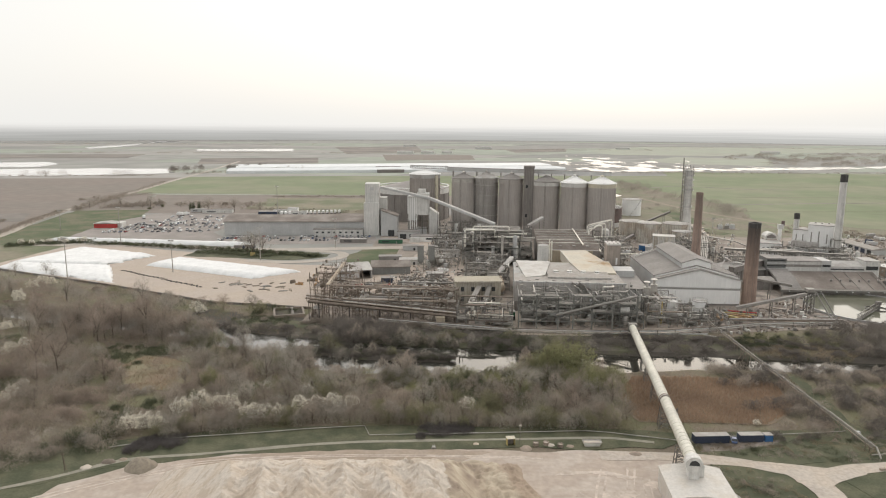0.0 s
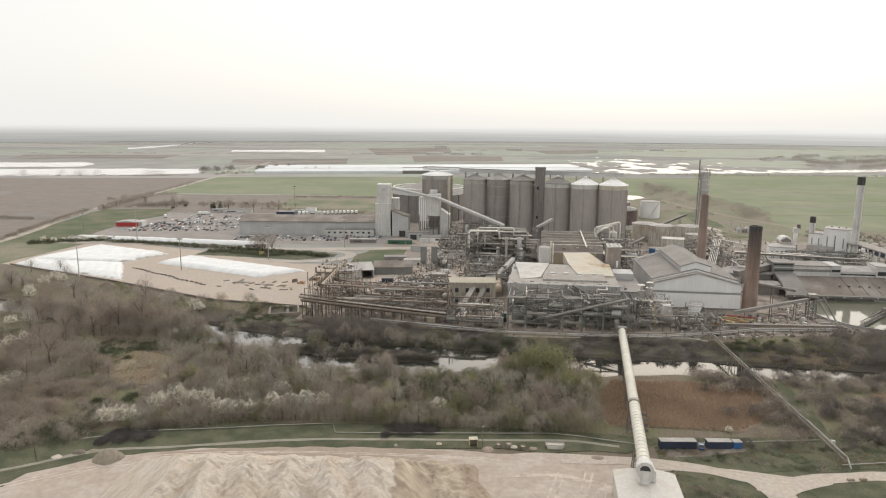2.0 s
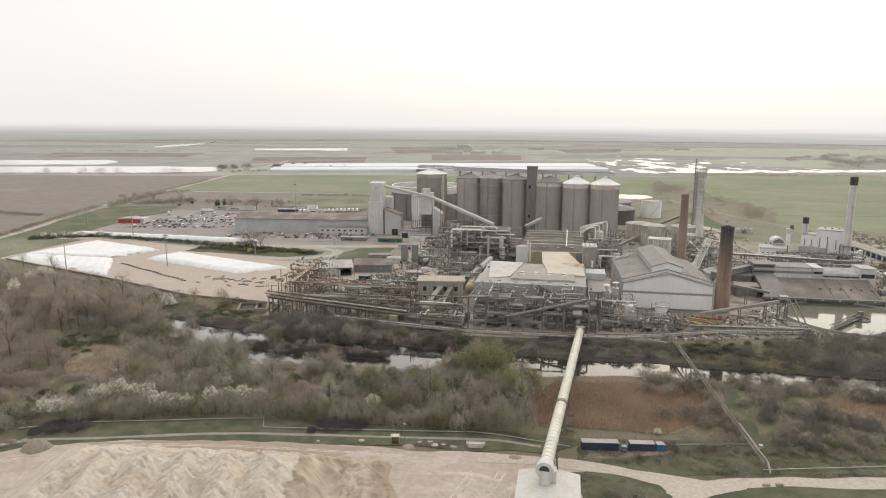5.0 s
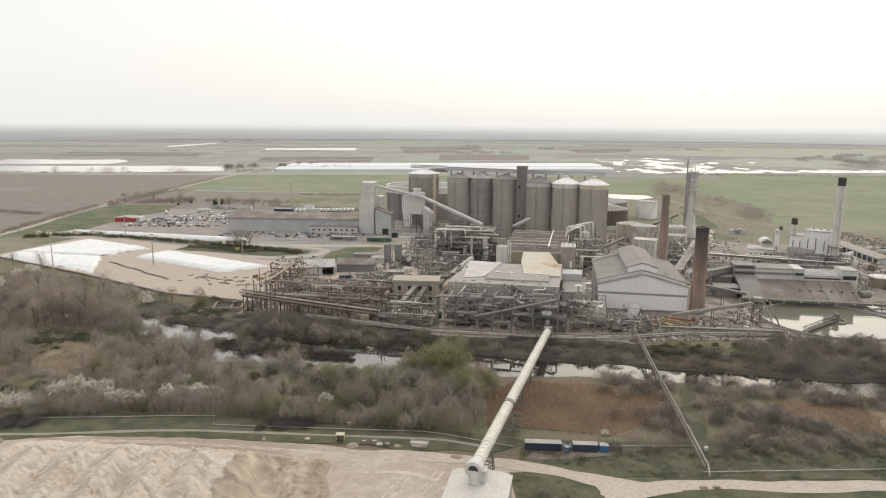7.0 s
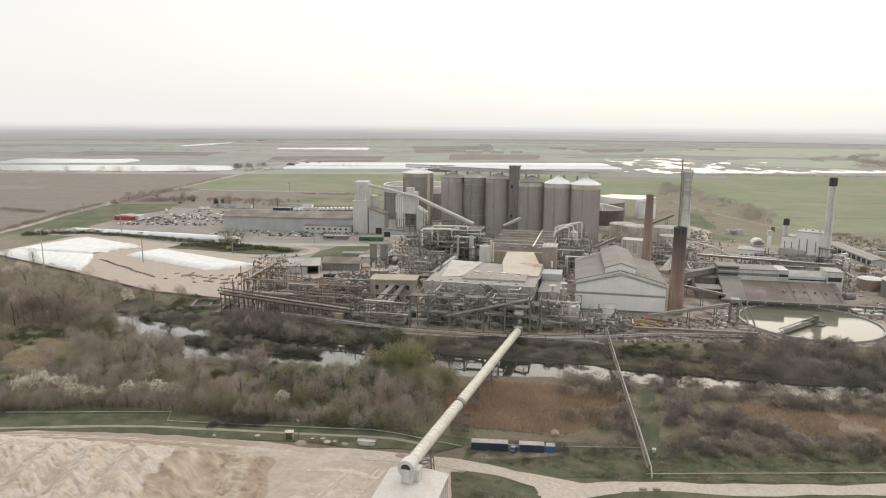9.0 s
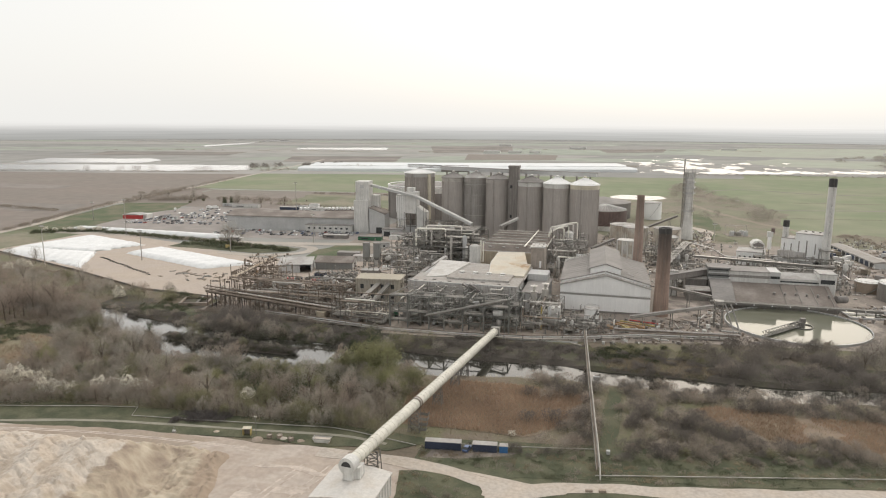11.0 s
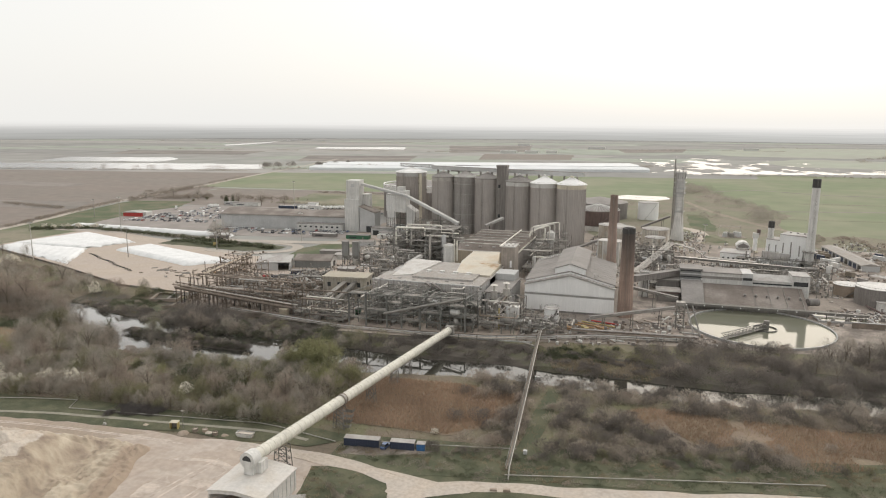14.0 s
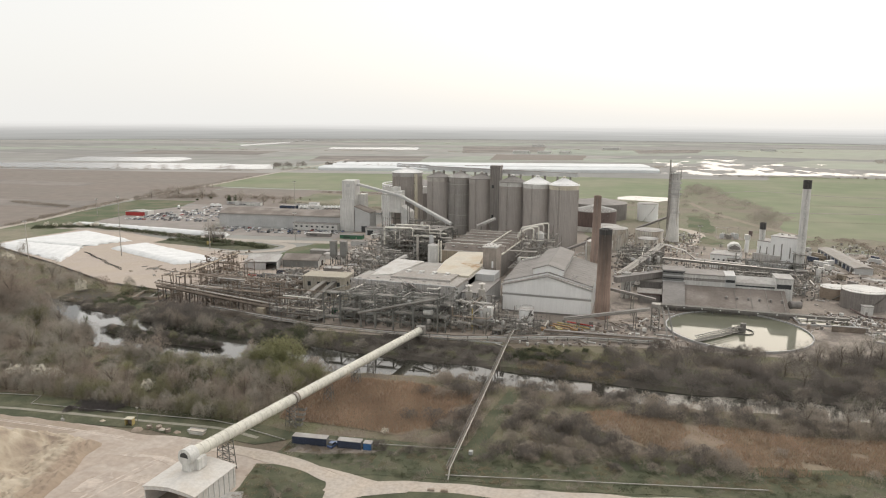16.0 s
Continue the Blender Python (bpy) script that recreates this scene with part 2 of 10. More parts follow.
SILO_GREY = mat("grey_silo_cladding", (0.365, 0.34, 0.315), 0.55, var=0.10, scale=0.06, fine=0.8, streak=0.18, bump=0.1)
DARK_CLAD = mat("dark_cladding", (0.222, 0.202, 0.186), 0.6, var=0.12, scale=0.08, fine=1.0, streak=0.2)
ROOF_GREY = mat("grey_sheet_roof", (0.246, 0.228, 0.212), 0.75, var=0.14, scale=0.08, fine=0.7, streak=0.0)
ROOF_BROWN = mat("brown_sheet_roof", (0.195, 0.165, 0.143), 0.8, var=0.16, scale=0.07, fine=0.8, second=(0.235, 0.208, 0.185), share=0.3)
ROOF_PALE = mat("pale_roof", (0.46, 0.445, 0.42), 0.7, var=0.16, scale=0.09, fine=0.8, second=(0.31, 0.29, 0.27), share=0.45)
TAN_GREY_ROOF = mat("worn_grey_roof", (0.36, 0.335, 0.305), 0.75, var=0.2, scale=0.12, fine=0.8, second=(0.27, 0.245, 0.22), share=0.45)
PATCH_WHITE = mat("dirty_white_roof", (0.54, 0.52, 0.49), 0.7, var=0.16, scale=0.12, fine=0.9, second=(0.40, 0.375, 0.345), share=0.35)
WORN_PALE = mat("worn_pale_roof", (0.405, 0.383, 0.352), 0.75, var=0.2, scale=0.12, fine=0.8, second=(0.30, 0.275, 0.25), share=0.5)
PANEL_GREY = mat("stained_grey_panels", (0.47, 0.445, 0.42), 0.75, var=0.1, scale=0.12, fine=0.9, streak=0.2, second=(0.38, 0.355, 0.33), share=0.35)
CREAM_OLD = mat("weathered_cream_render", (0.455, 0.412, 0.335), 0.85, var=0.14, scale=0.15, fine=1.0, streak=0.25, second=(0.375, 0.345, 0.295), share=0.4)
TANK_STAINED = mat("stained_cream_tank", (0.60, 0.57, 0.51), 0.7, var=0.12, scale=0.12, fine=1.0, streak=0.3, second=(0.46, 0.40, 0.335), share=0.35)
DUSTY_ROOF = mat("dusty_white_sheet", (0.58, 0.55, 0.51), 0.7, var=0.10, scale=0.2, fine=1.2, second=(0.50, 0.46, 0.41), share=0.35)
ROOF_CREAM = mat("cream_roof", (0.53, 0.485, 0.405), 0.7, var=0.10, scale=0.06, fine=0.8, second=(0.46, 0.385, 0.29), share=0.25)
CREAM = mat("cream_render", (0.60, 0.55, 0.44), 0.8, var=0.1, scale=0.1, fine=1.0, streak=0.15)
STEEL = mat("grey_steelwork", (0.225, 0.212, 0.192), 0.55, 0.2, var=0.2, scale=0.2, fine=1.5, objvar=0.25)
RUST = mat("rusty_steelwork", (0.238, 0.196, 0.160), 0.75, 0.1, var=0.25, scale=0.2, fine=1.5, objvar=0.3)
PIPE_PALE = mat("lagged_pipe", (0.43, 0.405, 0.37), 0.45, 0.3, var=0.15, scale=0.3, fine=2.0, objvar=0.25)
PIPE_BRIGHT = mat("bright_lagging", (0.68, 0.65, 0.58), 0.4, 0.2, var=0.12, scale=0.3, fine=2.0)
TUBE_CREAM = mat("cream_tube", (0.60, 0.575, 0.50), 0.5, var=0.1, scale=0.2, fine=1.5, streak=0.1)
GRATING = mat("deck_grating", (0.21, 0.195, 0.175), 0.8, 0.2, var=0.2, scale=0.2, fine=2.0)
BRICK_DARK = mat("sooted_brick", (0.240, 0.178, 0.145), 0.85, var=0.16, scale=0.12, fine=2.0, streak=0.2)
BLACK = mat("black_paint", (0.060, 0.057, 0.055), 0.6, var=0.2)
GLASS_DARK = mat("dark_glazing", (0.05, 0.053, 0.055), 0.2, var=0.15, spec=0.5)
GLASSHOUSE = mat("glasshouse_glass", (0.66, 0.67, 0.67), 0.25, var=0.06, scale=0.02, fine=0.2, bump=0.0, spec=0.5)
SILO_TAN = mat("tan_silo_cladding", (0.335, 0.302, 0.275), 0.6, var=0.1, scale=0.05, fine=0.8, streak=0.18, bump=0.1)
TAN_CLAD = mat("tan_cladding", (0.36, 0.31, 0.235), 0.7, var=0.12, scale=0.1, fine=1.0, streak=0.15)
STEEL_DARK = mat("dark_grey_steelwork", (0.205, 0.202, 0.184), 0.6, 0.1, var=0.2, scale=0.2, fine=1.5, objvar=0.15)
KILN = mat("brown_kiln_cladding", (0.335, 0.292, 0.255), 0.75, var=0.12, scale=0.1, fine=1.0, streak=0.15)
TAN_ROOF = mat("tan_felt_roof", (0.41, 0.37, 0.295), 0.8, var=0.14, scale=0.15, fine=1.0, second=(0.33, 0.295, 0.235), share=0.4)
RED = mat("red_paint", (0.42, 0.055, 0.05), 0.5, var=0.1)
BLUE_DARK = mat("dark_blue_paint", (0.045, 0.055, 0.085), 0.5, var=0.15)
BLUE = mat("blue_paint", (0.05, 0.14, 0.30), 0.5, var=0.1)
GREEN_PAINT = mat("green_paint", (0.05, 0.13, 0.075), 0.5, var=0.1)
YELLOW = mat("yellow_paint", (0.44, 0.35, 0.15), 0.6, var=0.12)
ORANGE = mat("orange_paint", (0.40, 0.25, 0.13), 0.6, var=0.12)
RUBBER = mat("black_rubber", (0.03, 0.03, 0.03), 0.9, var=0.1, bump=0.0)
RED_DOME = mat("maroon_cladding", (0.150, 0.110, 0.100), 0.6, var=0.12, streak=0.2)
EARTH = mat("brown_spoil", (0.245, 0.210, 0.165), 0.95, var=0.2, scale=0.2, fine=1.2)
BARK = mat("bark", (0.13, 0.105, 0.082), 0.9, var=0.2, scale=1.0, fine=6.0, objvar=0.2)
TWIG_GREY = mat("grey_brown_twigs", (0.366, 0.334, 0.290), 0.9, var=0.15, scale=0.1, fine=1.0, objvar=0.1, bump=0.0, thin=0.45)
TWIG_BROWN = mat("brown_twigs", (0.335, 0.293, 0.248), 0.9, var=0.15, scale=0.15, fine=1.0, objvar=0.15, bump=0.0, thin=0.45)
TWIG_RED = mat("reddish_twigs", (0.322, 0.268, 0.226), 0.9, var=0.15, scale=0.15, fine=1.0, objvar=0.18, bump=0.0, thin=0.45)
TWIG_GREEN = mat("greenish_twigs", (0.240, 0.230, 0.144), 0.9, var=0.15, scale=0.15, fine=1.0, objvar=0.15, bump=0.0, thin=0.45)
LEAF_DARK = mat("dark_evergreen_leaves", (0.118, 0.128, 0.082), 0.8, var=0.25, scale=0.3, fine=1.5, objvar=0.2, bump=0.0, thin=0.45)
WILLOW = mat("willow_leaves", (0.274, 0.270, 0.146), 0.8, var=0.18, scale=0.3, fine=1.5, objvar=0.15, bump=0.0, thin=0.45)
BLOSSOM = mat("white_blossom", (0.80, 0.76, 0.665), 0.8, var=0.15, scale=0.5, fine=2.0, bump=0.0, thin=0.45)
TWIG_DARK = mat("dark_twigs", (0.190, 0.170, 0.152), 0.9, var=0.15, scale=0.1, fine=1.0, objvar=0.1, bump=0.0, thin=0.45)
BRAMBLE = mat("dark_bramble_stems", (0.168, 0.153, 0.146), 0.9, var=0.15, scale=0.1, fine=1.0, bump=0.0, thin=0.45)
MUD = mat("dark_river_bank", (0.085, 0.074, 0.062), 0.95, var=0.25, scale=0.1, fine=1.0, second=(0.075, 0.074, 0.046), share=0.3)
REED = mat("dry_reeds", (0.355, 0.258, 0.186), 0.95, var=0.18, scale=0.05, fine=0.8, bump=0.0, thin=0.45)
DRY_GROUND = mat("dead_grass_ground", (0.265, 0.212, 0.150), 0.95, var=0.2, scale=0.08, fine=0.9, second=(0.20, 0.178, 0.118), share=0.45)
REED_FLOOR = mat("reed_litter", (0.262, 0.200, 0.150), 0.95, var=0.2, scale=0.07, fine=0.9, second=(0.205, 0.165, 0.118), share=0.45)
REED_TAN = mat("tan_dead_grass", (0.43, 0.35, 0.25), 0.95, var=0.22, scale=0.08, fine=0.8, second=(0.335, 0.295, 0.185), share=0.35, bump=0.0, thin=0.45)
REED_PALE = mat("pale_dry_grass", (0.305, 0.248, 0.172), 0.95, var=0.2, scale=0.05, fine=0.8, bump=0.0, thin=0.45)
CAR_TONES = [mat("car_" + k, c, 0.3, 0.1, var=0.03, bump=0.0, spec=0.5) for k, c in (("white", (0.75, 0.75, 0.74)), ("silver", (0.46, 0.47, 0.48)), ("black", (0.04, 0.04, 0.045)), ("blue", (0.07, 0.11, 0.22)), ("red", (0.32, 0.05, 0.04)), ("grey", (0.17, 0.17, 0.18)))]


def heap_mat(name):
    """Lime waste that turns to dug brown earth round the worked east end."""
    m = mat(name, (0.545, 0.485, 0.42), 0.95, var=0.12, scale=0.13, fine=1.1, second=(0.455, 0.385, 0.315), share=0.4, bump=0.8)
    n, l = m.node_tree.nodes, m.node_tree.links
    b = n["Principled BSDF"]
    src = b.inputs["Base Color"].links[0].from_socket
    geo = n.new("ShaderNodeNewGeometry")
    flow = n.new("ShaderNodeMapping")
    flow.inputs["Scale"].default_value = (0.42, 0.14, 0.05)
    flow.inputs["Rotation"].default_value = (0, 0, radians(-16))
    l.new(geo.outputs["Position"], flow.inputs["Vector"])
    runs = n.new("ShaderNodeTexNoise")
    runs.inputs["Scale"].default_value, runs.inputs["Detail"].default_value, runs.inputs["Distortion"].default_value = 1.0, 6, 0.8
    l.new(flow.outputs["Vector"], runs.inputs["Vector"])
    rf = n.new("ShaderNodeMapRange")
    for i, v in enumerate((0.48, 0.60, 0.0, 0.6)):
        rf.inputs[i + 1].default_value = v
    l.new(runs.outputs["Fac"], rf.inputs[0])
    rm = n.new("ShaderNodeMixRGB")
    l.new(rf.outputs[0], rm.inputs[0])
    l.new(src, rm.inputs[1])
    rm.inputs[2].default_value = (0.375, 0.310, 0.245, 1)
    src = rm.outputs[0]
    away = n.new("ShaderNodeVectorMath")
    away.operation = "DOT_PRODUCT"
    l.new(geo.outputs["Position"], away.inputs[0])
    away.inputs[1].default_value = (1.0, 0.18, 0.0)
    wav = n.new("ShaderNodeTexNoise")
    wav.inputs["Scale"].default_value, wav.inputs["Detail"].default_value = 0.14, 5
    l.new(geo.outputs["Position"], wav.inputs["Vector"])
    push = n.new("ShaderNodeMath")
    push.operation = "MULTIPLY_ADD"
    l.new(wav.outputs["Fac"], push.inputs[0])
    push.inputs[1].default_value = 9.0
    l.new(away.outputs["Value"], push.inputs[2])
    f = n.new("ShaderNodeMapRange")
    for i, v in enumerate((47.0, 48.0, 0.0, 0.97)):
        f.inputs[i + 1].default_value = v
    l.new(push.outputs[0], f.inputs[0])
    x = n.new("ShaderNodeMixRGB")
    l.new(f.outputs[0], x.inputs[0])
    l.new(src, x.inputs[1])
    brown = n.new("ShaderNodeValToRGB")
    brown.color_ramp.elements[0].position, brown.color_ramp.elements[1].position = 0.3, 0.7
    brown.color_ramp.elements[0].color, brown.color_ramp.elements[1].color = (0.245, 0.192, 0.150, 1), (0.505, 0.438, 0.345, 1)
    brown.color_ramp.elements.new(0.5).color = (0.400, 0.332, 0.252, 1)
    gr = n.new("ShaderNodeTexNoise")
    gr.inputs["Scale"].default_value, gr.inputs["Detail"].default_value, gr.inputs["Distortion"].default_value = 0.13, 10, 0.5
    l.new(geo.outputs["Position"], gr.inputs["Vector"])
    l.new(gr.outputs["Fac"], brown.inputs[0])
    l.new(brown.outputs[0], x.inputs[2])
    berm = n.new("ShaderNodeVectorMath")
    berm.operation = "DOT_PRODUCT"
    l.new(geo.outputs["Position"], berm.inputs[0])
    berm.inputs[1].default_value = (1.0, 0.34, 0.0)
    ragged = n.new("ShaderNodeMath")
    ragged.operation = "MULTIPLY_ADD"
    l.new(wav.outputs["Fac"], ragged.inputs[0])
    ragged.inputs[1].default_value = 4.0
    l.new(berm.outputs["Value"], ragged.inputs[2])
    stripe = n.new("ShaderNodeMapRange")
    for i, v in enumerate((96.0, 98.4, 0.0, 0.8)):
        stripe.inputs[i + 1].default_value = v
    l.new(ragged.outputs[0], stripe.inputs[0])
    red = n.new("ShaderNodeMixRGB")
    l.new(stripe.outputs[0], red.inputs[0])
    l.new(x.outputs[0], red.inputs[1])
    red.inputs[2].default_value = (0.318, 0.246, 0.186, 1)
    l.new(red.outputs[0], b.inputs["Base Color"])
    return m


LIME_HEAP = heap_mat("lime_heap")


def sooted(name, base, soot, z0, z1):
    """Brickwork blackened by smoke towards its mouth, in ragged streaks."""
    m = mat(name, base, 0.85, var=0.14, scale=0.12, fine=2.0, streak=0.18)
    n, l = m.node_tree.nodes, m.node_tree.links
    b = n["Principled BSDF"]
    src = b.inputs["Base Color"].links[0].from_socket
    geo = n.new("ShaderNodeNewGeometry")
    sep = n.new("ShaderNodeSeparateXYZ")
    l.new(geo.outputs["Position"], sep.inputs[0])
    mp = n.new("ShaderNodeMapping")
    mp.inputs["Scale"].default_value = (0.5, 0.5, 0.03)
    l.new(geo.outputs["Position"], mp.inputs["Vector"])
    rag = n.new("ShaderNodeTexNoise")
    rag.inputs["Scale"].default_value, rag.inputs["Detail"].default_value = 1.0, 5
    l.new(mp.outputs["Vector"], rag.inputs["Vector"])
    up = n.new("ShaderNodeMath")
    up.operation = "MULTIPLY_ADD"
    l.new(rag.outputs["Fac"], up.inputs[0])
    up.inputs[1].default_value = 16.0
    l.new(sep.outputs[2], up.inputs[2])
    f = n.new("ShaderNodeMapRange")
    for i, v in enumerate((z0 + 8, z1 + 8, 0.0, 0.9)):
        f.inputs[i + 1].default_value = v
    l.new(up.outputs[0], f.inputs[0])
    x = n.new("ShaderNodeMixRGB")
    l.new(f.outputs[0], x.inputs[0])
    l.new(src, x.inputs[1])
    x.inputs[2].default_value = (*soot, 1)
    l.new(x.outputs[0], b.inputs["Base Color"])
    return m


BRICK_SOOTED = sooted("sooted_brick_shaft", (0.318, 0.232, 0.188), (0.072, 0.062, 0.056), 20, 46)
BRICK_TALL = sooted("slender_brick_shaft", (0.345, 0.258, 0.215), (0.16, 0.125, 0.105), 30, 66)

# ---- mesh helpers ----
rng = random.Random(11)


class Shape:
    """Collects the faces of one mesh."""

    def __init__(self):
        self.v, self.f, self.s = [], [], []

    def add(self, verts, faces, smooth=False):
        k = len(self.v)
        self.v.extend(verts)
        self.f.extend([tuple(i + k for i in fc) for fc in faces])
        self.s.extend([smooth] * len(faces))
        return self

    def box(self, cx, cy, z0, sx, sy, sz, rz=0.0, taper=1.0):
        c, s = math.cos(radians(rz)), math.sin(radians(rz))
        vs = []
        for z, k in ((z0, 1.0), (z0 + sz, taper)):
            for a, b in ((-1, -1), (1, -1), (1, 1), (-1, 1)):
                x, y = a * sx / 2 * k, b * sy / 2 * k
                vs.append((cx + x * c - y * s, cy + x * s + y * c, z))
        return self.add(vs, [(3, 2, 1, 0), (4, 5, 6, 7), (0, 1, 5, 4), (1, 2, 6, 5), (2, 3, 7, 6), (3, 0, 4, 7)])

    def cyl(self, cx, cy, z0, z1, r0, r1=None, n=24, cap=True):
        r1 = r0 if r1 is None else r1
        ring = lambda r, z: [(cx + r * math.cos(2 * math.pi * i / n), cy + r * math.sin(2 * math.pi * i / n), z) for i in range(n)]
        self.add(ring(r0, z0) + ring(r1, z1), [(i, (i + 1) % n, n + (i + 1) % n, n + i) for i in range(n)], True)
        if cap:
            if r1 > 0.01:
                self.add(ring(r1, z1), [tuple(range(n))])
            self.add(ring(r0, z0), [tuple(reversed(range(n)))])
        return self

    def ring_wall(self, cx, cy, z0, z1, r_in, r_out, n=48):
        ring = lambda r, z: [(cx + r * math.cos(2 * math.pi * i / n), cy + r * math.sin(2 * math.pi * i / n), z) for i in range(n)]
        for a, b in (((r_out, z0), (r_out, z1)), ((r_out, z1), (r_in, z1)), ((r_in, z1), (r_in, z0))):
            self.add(ring(*a) + ring(*b), [(i, (i + 1) % n, n + (i + 1) % n, n + i) for i in range(n)])
        return self

    def tube(self, pts, r, n=8, r1=None, cap=True):
        pts = [Vector(p) for p in pts]
        m = len(pts)
        r1 = r if r1 is None else r1
        vs = []
        for i, p in enumerate(pts):
            d = (pts[min(i + 1, m - 1)] - pts[max(i - 1, 0)]).normalized()
            u = d.cross(Vector((0, 0, 1)) if abs(d.z) < 0.95 else Vector((1, 0, 0))).normalized()
            w = d.cross(u)
            k = r + (r1 - r) * i / max(1, m - 1)
            vs.extend([tuple(p + (u * math.cos(2 * math.pi * j / n) + w * math.sin(2 * math.pi * j / n)) * k) for j in range(n)])
        fs = [(i * n + j, i * n + (j + 1) % n, (i + 1) * n + (j + 1) % n, (i + 1) * n + j) for i in range(m - 1) for j in range(n)]
        self.add(vs, fs, True)
        if cap:
            self.add(vs[:n], [tuple(range(n))])
            self.add(vs[-n:], [tuple(reversed(range(n)))])
        return self

    def lathe(self, c, d, prof, n=16):
        """A body of revolution about d from c: pairs of (distance along, radius), closed at both ends."""
        u = d.cross(Vector((0, 0, 1)) if abs(d.z) < 0.9 else Vector((1, 0, 0))).normalized()
        w = d.cross(u)
        vs = [tuple(c + d * a + (u * math.cos(2 * math.pi * j / n) + w * math.sin(2 * math.pi * j / n)) * r) for a, r in prof for j in range(n)]
        m = len(prof)
        fs = [(i * n + j, i * n + (j + 1) % n, (i + 1) * n + (j + 1) % n, (i + 1) * n + j) for i in range(m - 1) for j in range(n)]
        self.add(vs, fs + [tuple(reversed(range(n))), tuple(range((m - 1) * n, m * n))], True)
        return self

    def prism(self, poly, z0, z1):
        n = len(poly)
        self.add([(x, y, z0) for x, y in poly] + [(x, y, z1) for x, y in poly], [(i, (i + 1) % n, n + (i + 1) % n, n + i) for i in range(n)])
        self.add([(x, y, z1) for x, y in poly], [tuple(range(n))])
        return self

    def profile(self, section, y0, y1):
        """A closed section of (x, z), drawn out along y."""
        n = len(section)
        self.add([(x, y0, z) for x, z in section], [tuple(range(n))])
        self.add([(x, y1, z) for x, z in section], [tuple(reversed(range(n)))])
        return self.add([(x, y0, z) for x, z in section] + [(x, y1, z) for x, z in section], [(i, (i + 1) % n, n + (i + 1) % n, n + i) for i in range(n)])

    def mesh(self, name, material):
        me = bpy.data.meshes.new(name)
        me.from_pydata(self.v, [], self.f)
        me.polygons.foreach_set("use_smooth", self.s)
        me.materials.append(material)
        bm = bmesh.new()
        bm.from_mesh(me)
        bmesh.ops.recalc_face_normals(bm, faces=bm.faces)
        bm.to_mesh(me)
        bm.free()
        return me


def part(name, shape, material, parent=None, label="", at=None):
    ob = new(name, shape.mesh(name, material) if isinstance(shape, Shape) else shape)
    if parent is not None:
        ob.parent = parent
    if at is not None:
        ob.matrix_basis = at
    return tagged(ob, label)


def thing(name, label, category, x=0.0, y=0.0, z=0.0, rz=0.0, group="", kind=""):
    ob = new(name)
    ob.matrix_basis = pose(x, y, z, 0, 0, rz)
    return tagged(ob, label, category, group, kind)


def setting(name, shape, material, label, category):
    return tagged(part(name, shape, material), label, category, kind="structure")


SHARED = {}


def shared(kind, material):
    key = (kind, material.name)
    if key not in SHARED:
        s = Shape()
        if kind == "beam":
            h, t = 0.5, 0.16
            sec = [(-h, -h), (h, -h), (h, -h + t), (t / 2, -h + t), (t / 2, h - t), (h, h - t), (h, h), (-h, h), (-h, h - t), (-t / 2, h - t), (-t / 2, -h + t), (-h, -h + t)]
            n = 12
            s.add([(x, y, 0) for x, y in sec] + [(x, y, 1) for x, y in sec], [(i, (i + 1) % n, n + (i + 1) % n, n + i) for i in range(n)])
            s.add([(x, y, 1) for x, y in sec], [tuple(range(n))])
        elif kind == "rod":
            s.cyl(0, 0, 0, 1, 1, n=10)
        SHARED[key] = s.mesh(kind, material)
    return SHARED[key]


def along(p, q, w):
    p, q = Vector(p), Vector(q)
    d = q - p
    return Matrix.LocRotScale(p, d.to_track_quat("Z", "Y"), (w, w, d.length))


def bar(name, p, q, w, material, parent):
    return part(name, shared("beam", material), None, parent, at=along(p, q, w))


def pipe(name, p, q, r, material, parent):
    return part(name, shared("rod", material), None, parent, at=along(p, q, r))


def smooth_line(pts, step):
    """Points about a step apart on a soft line through pts."""
    out, n = [], len(pts)
    for i in range(n - 1):
        p0, p1, p2, p3 = (Vector(pts[min(max(i + k, 0), n - 1)]) for k in (-1, 0, 1, 2))
        m = max(1, int((p2 - p1).length / step))
        for j in range(m):
            t = j / m
            out.append(0.5 * ((2 * p1) + (p2 - p0) * t + (2 * p0 - 5 * p1 + 4 * p2 - p3) * t * t + (3 * p1 - p0 - 3 * p2 + p3) * t ** 3))
    return out + [Vector(pts[-1])]


def strip(pts, width, z, rough=0.0, step=6.0, thick=0.06):
    """A road or strip of water as a thin slab along pts; width may be a number or a function of x."""
    line = smooth_line([(x, y, 0) for x, y in pts], step)
    left, right = [], []
    for i, p in enumerate(line):
        d = line[min(i + 1, len(line) - 1)] - line[max(i - 1, 0)]
        nrm = Vector((-d.y, d.x, 0)).normalized()
        w = width(p.x) if callable(width) else width
        a = w / 2 + rough * noise.noise(p * 0.07)
        b = w / 2 + rough * noise.noise(p * 0.07 + Vector((50, 9, 3)))
        left.append(p + nrm * a)
        right.append(p - nrm * b)
    s, n = Shape(), len(line)
    vs = [(p.x, p.y, z) for p in left] + [(p.x, p.y, z) for p in right]
    s.add(vs, [(i, n + i, n + i + 1, i + 1) for i in range(n - 1)])
    low = [(x, y, z - thick) for x, y, _ in vs]
    s.add(vs + low, [(i, i + 1, 2 * n + i + 1, 2 * n + i) for i in range(n - 1)] + [(n + i, 3 * n + i, 3 * n + i + 1, n + i + 1) for i in range(n - 1)])
    return s


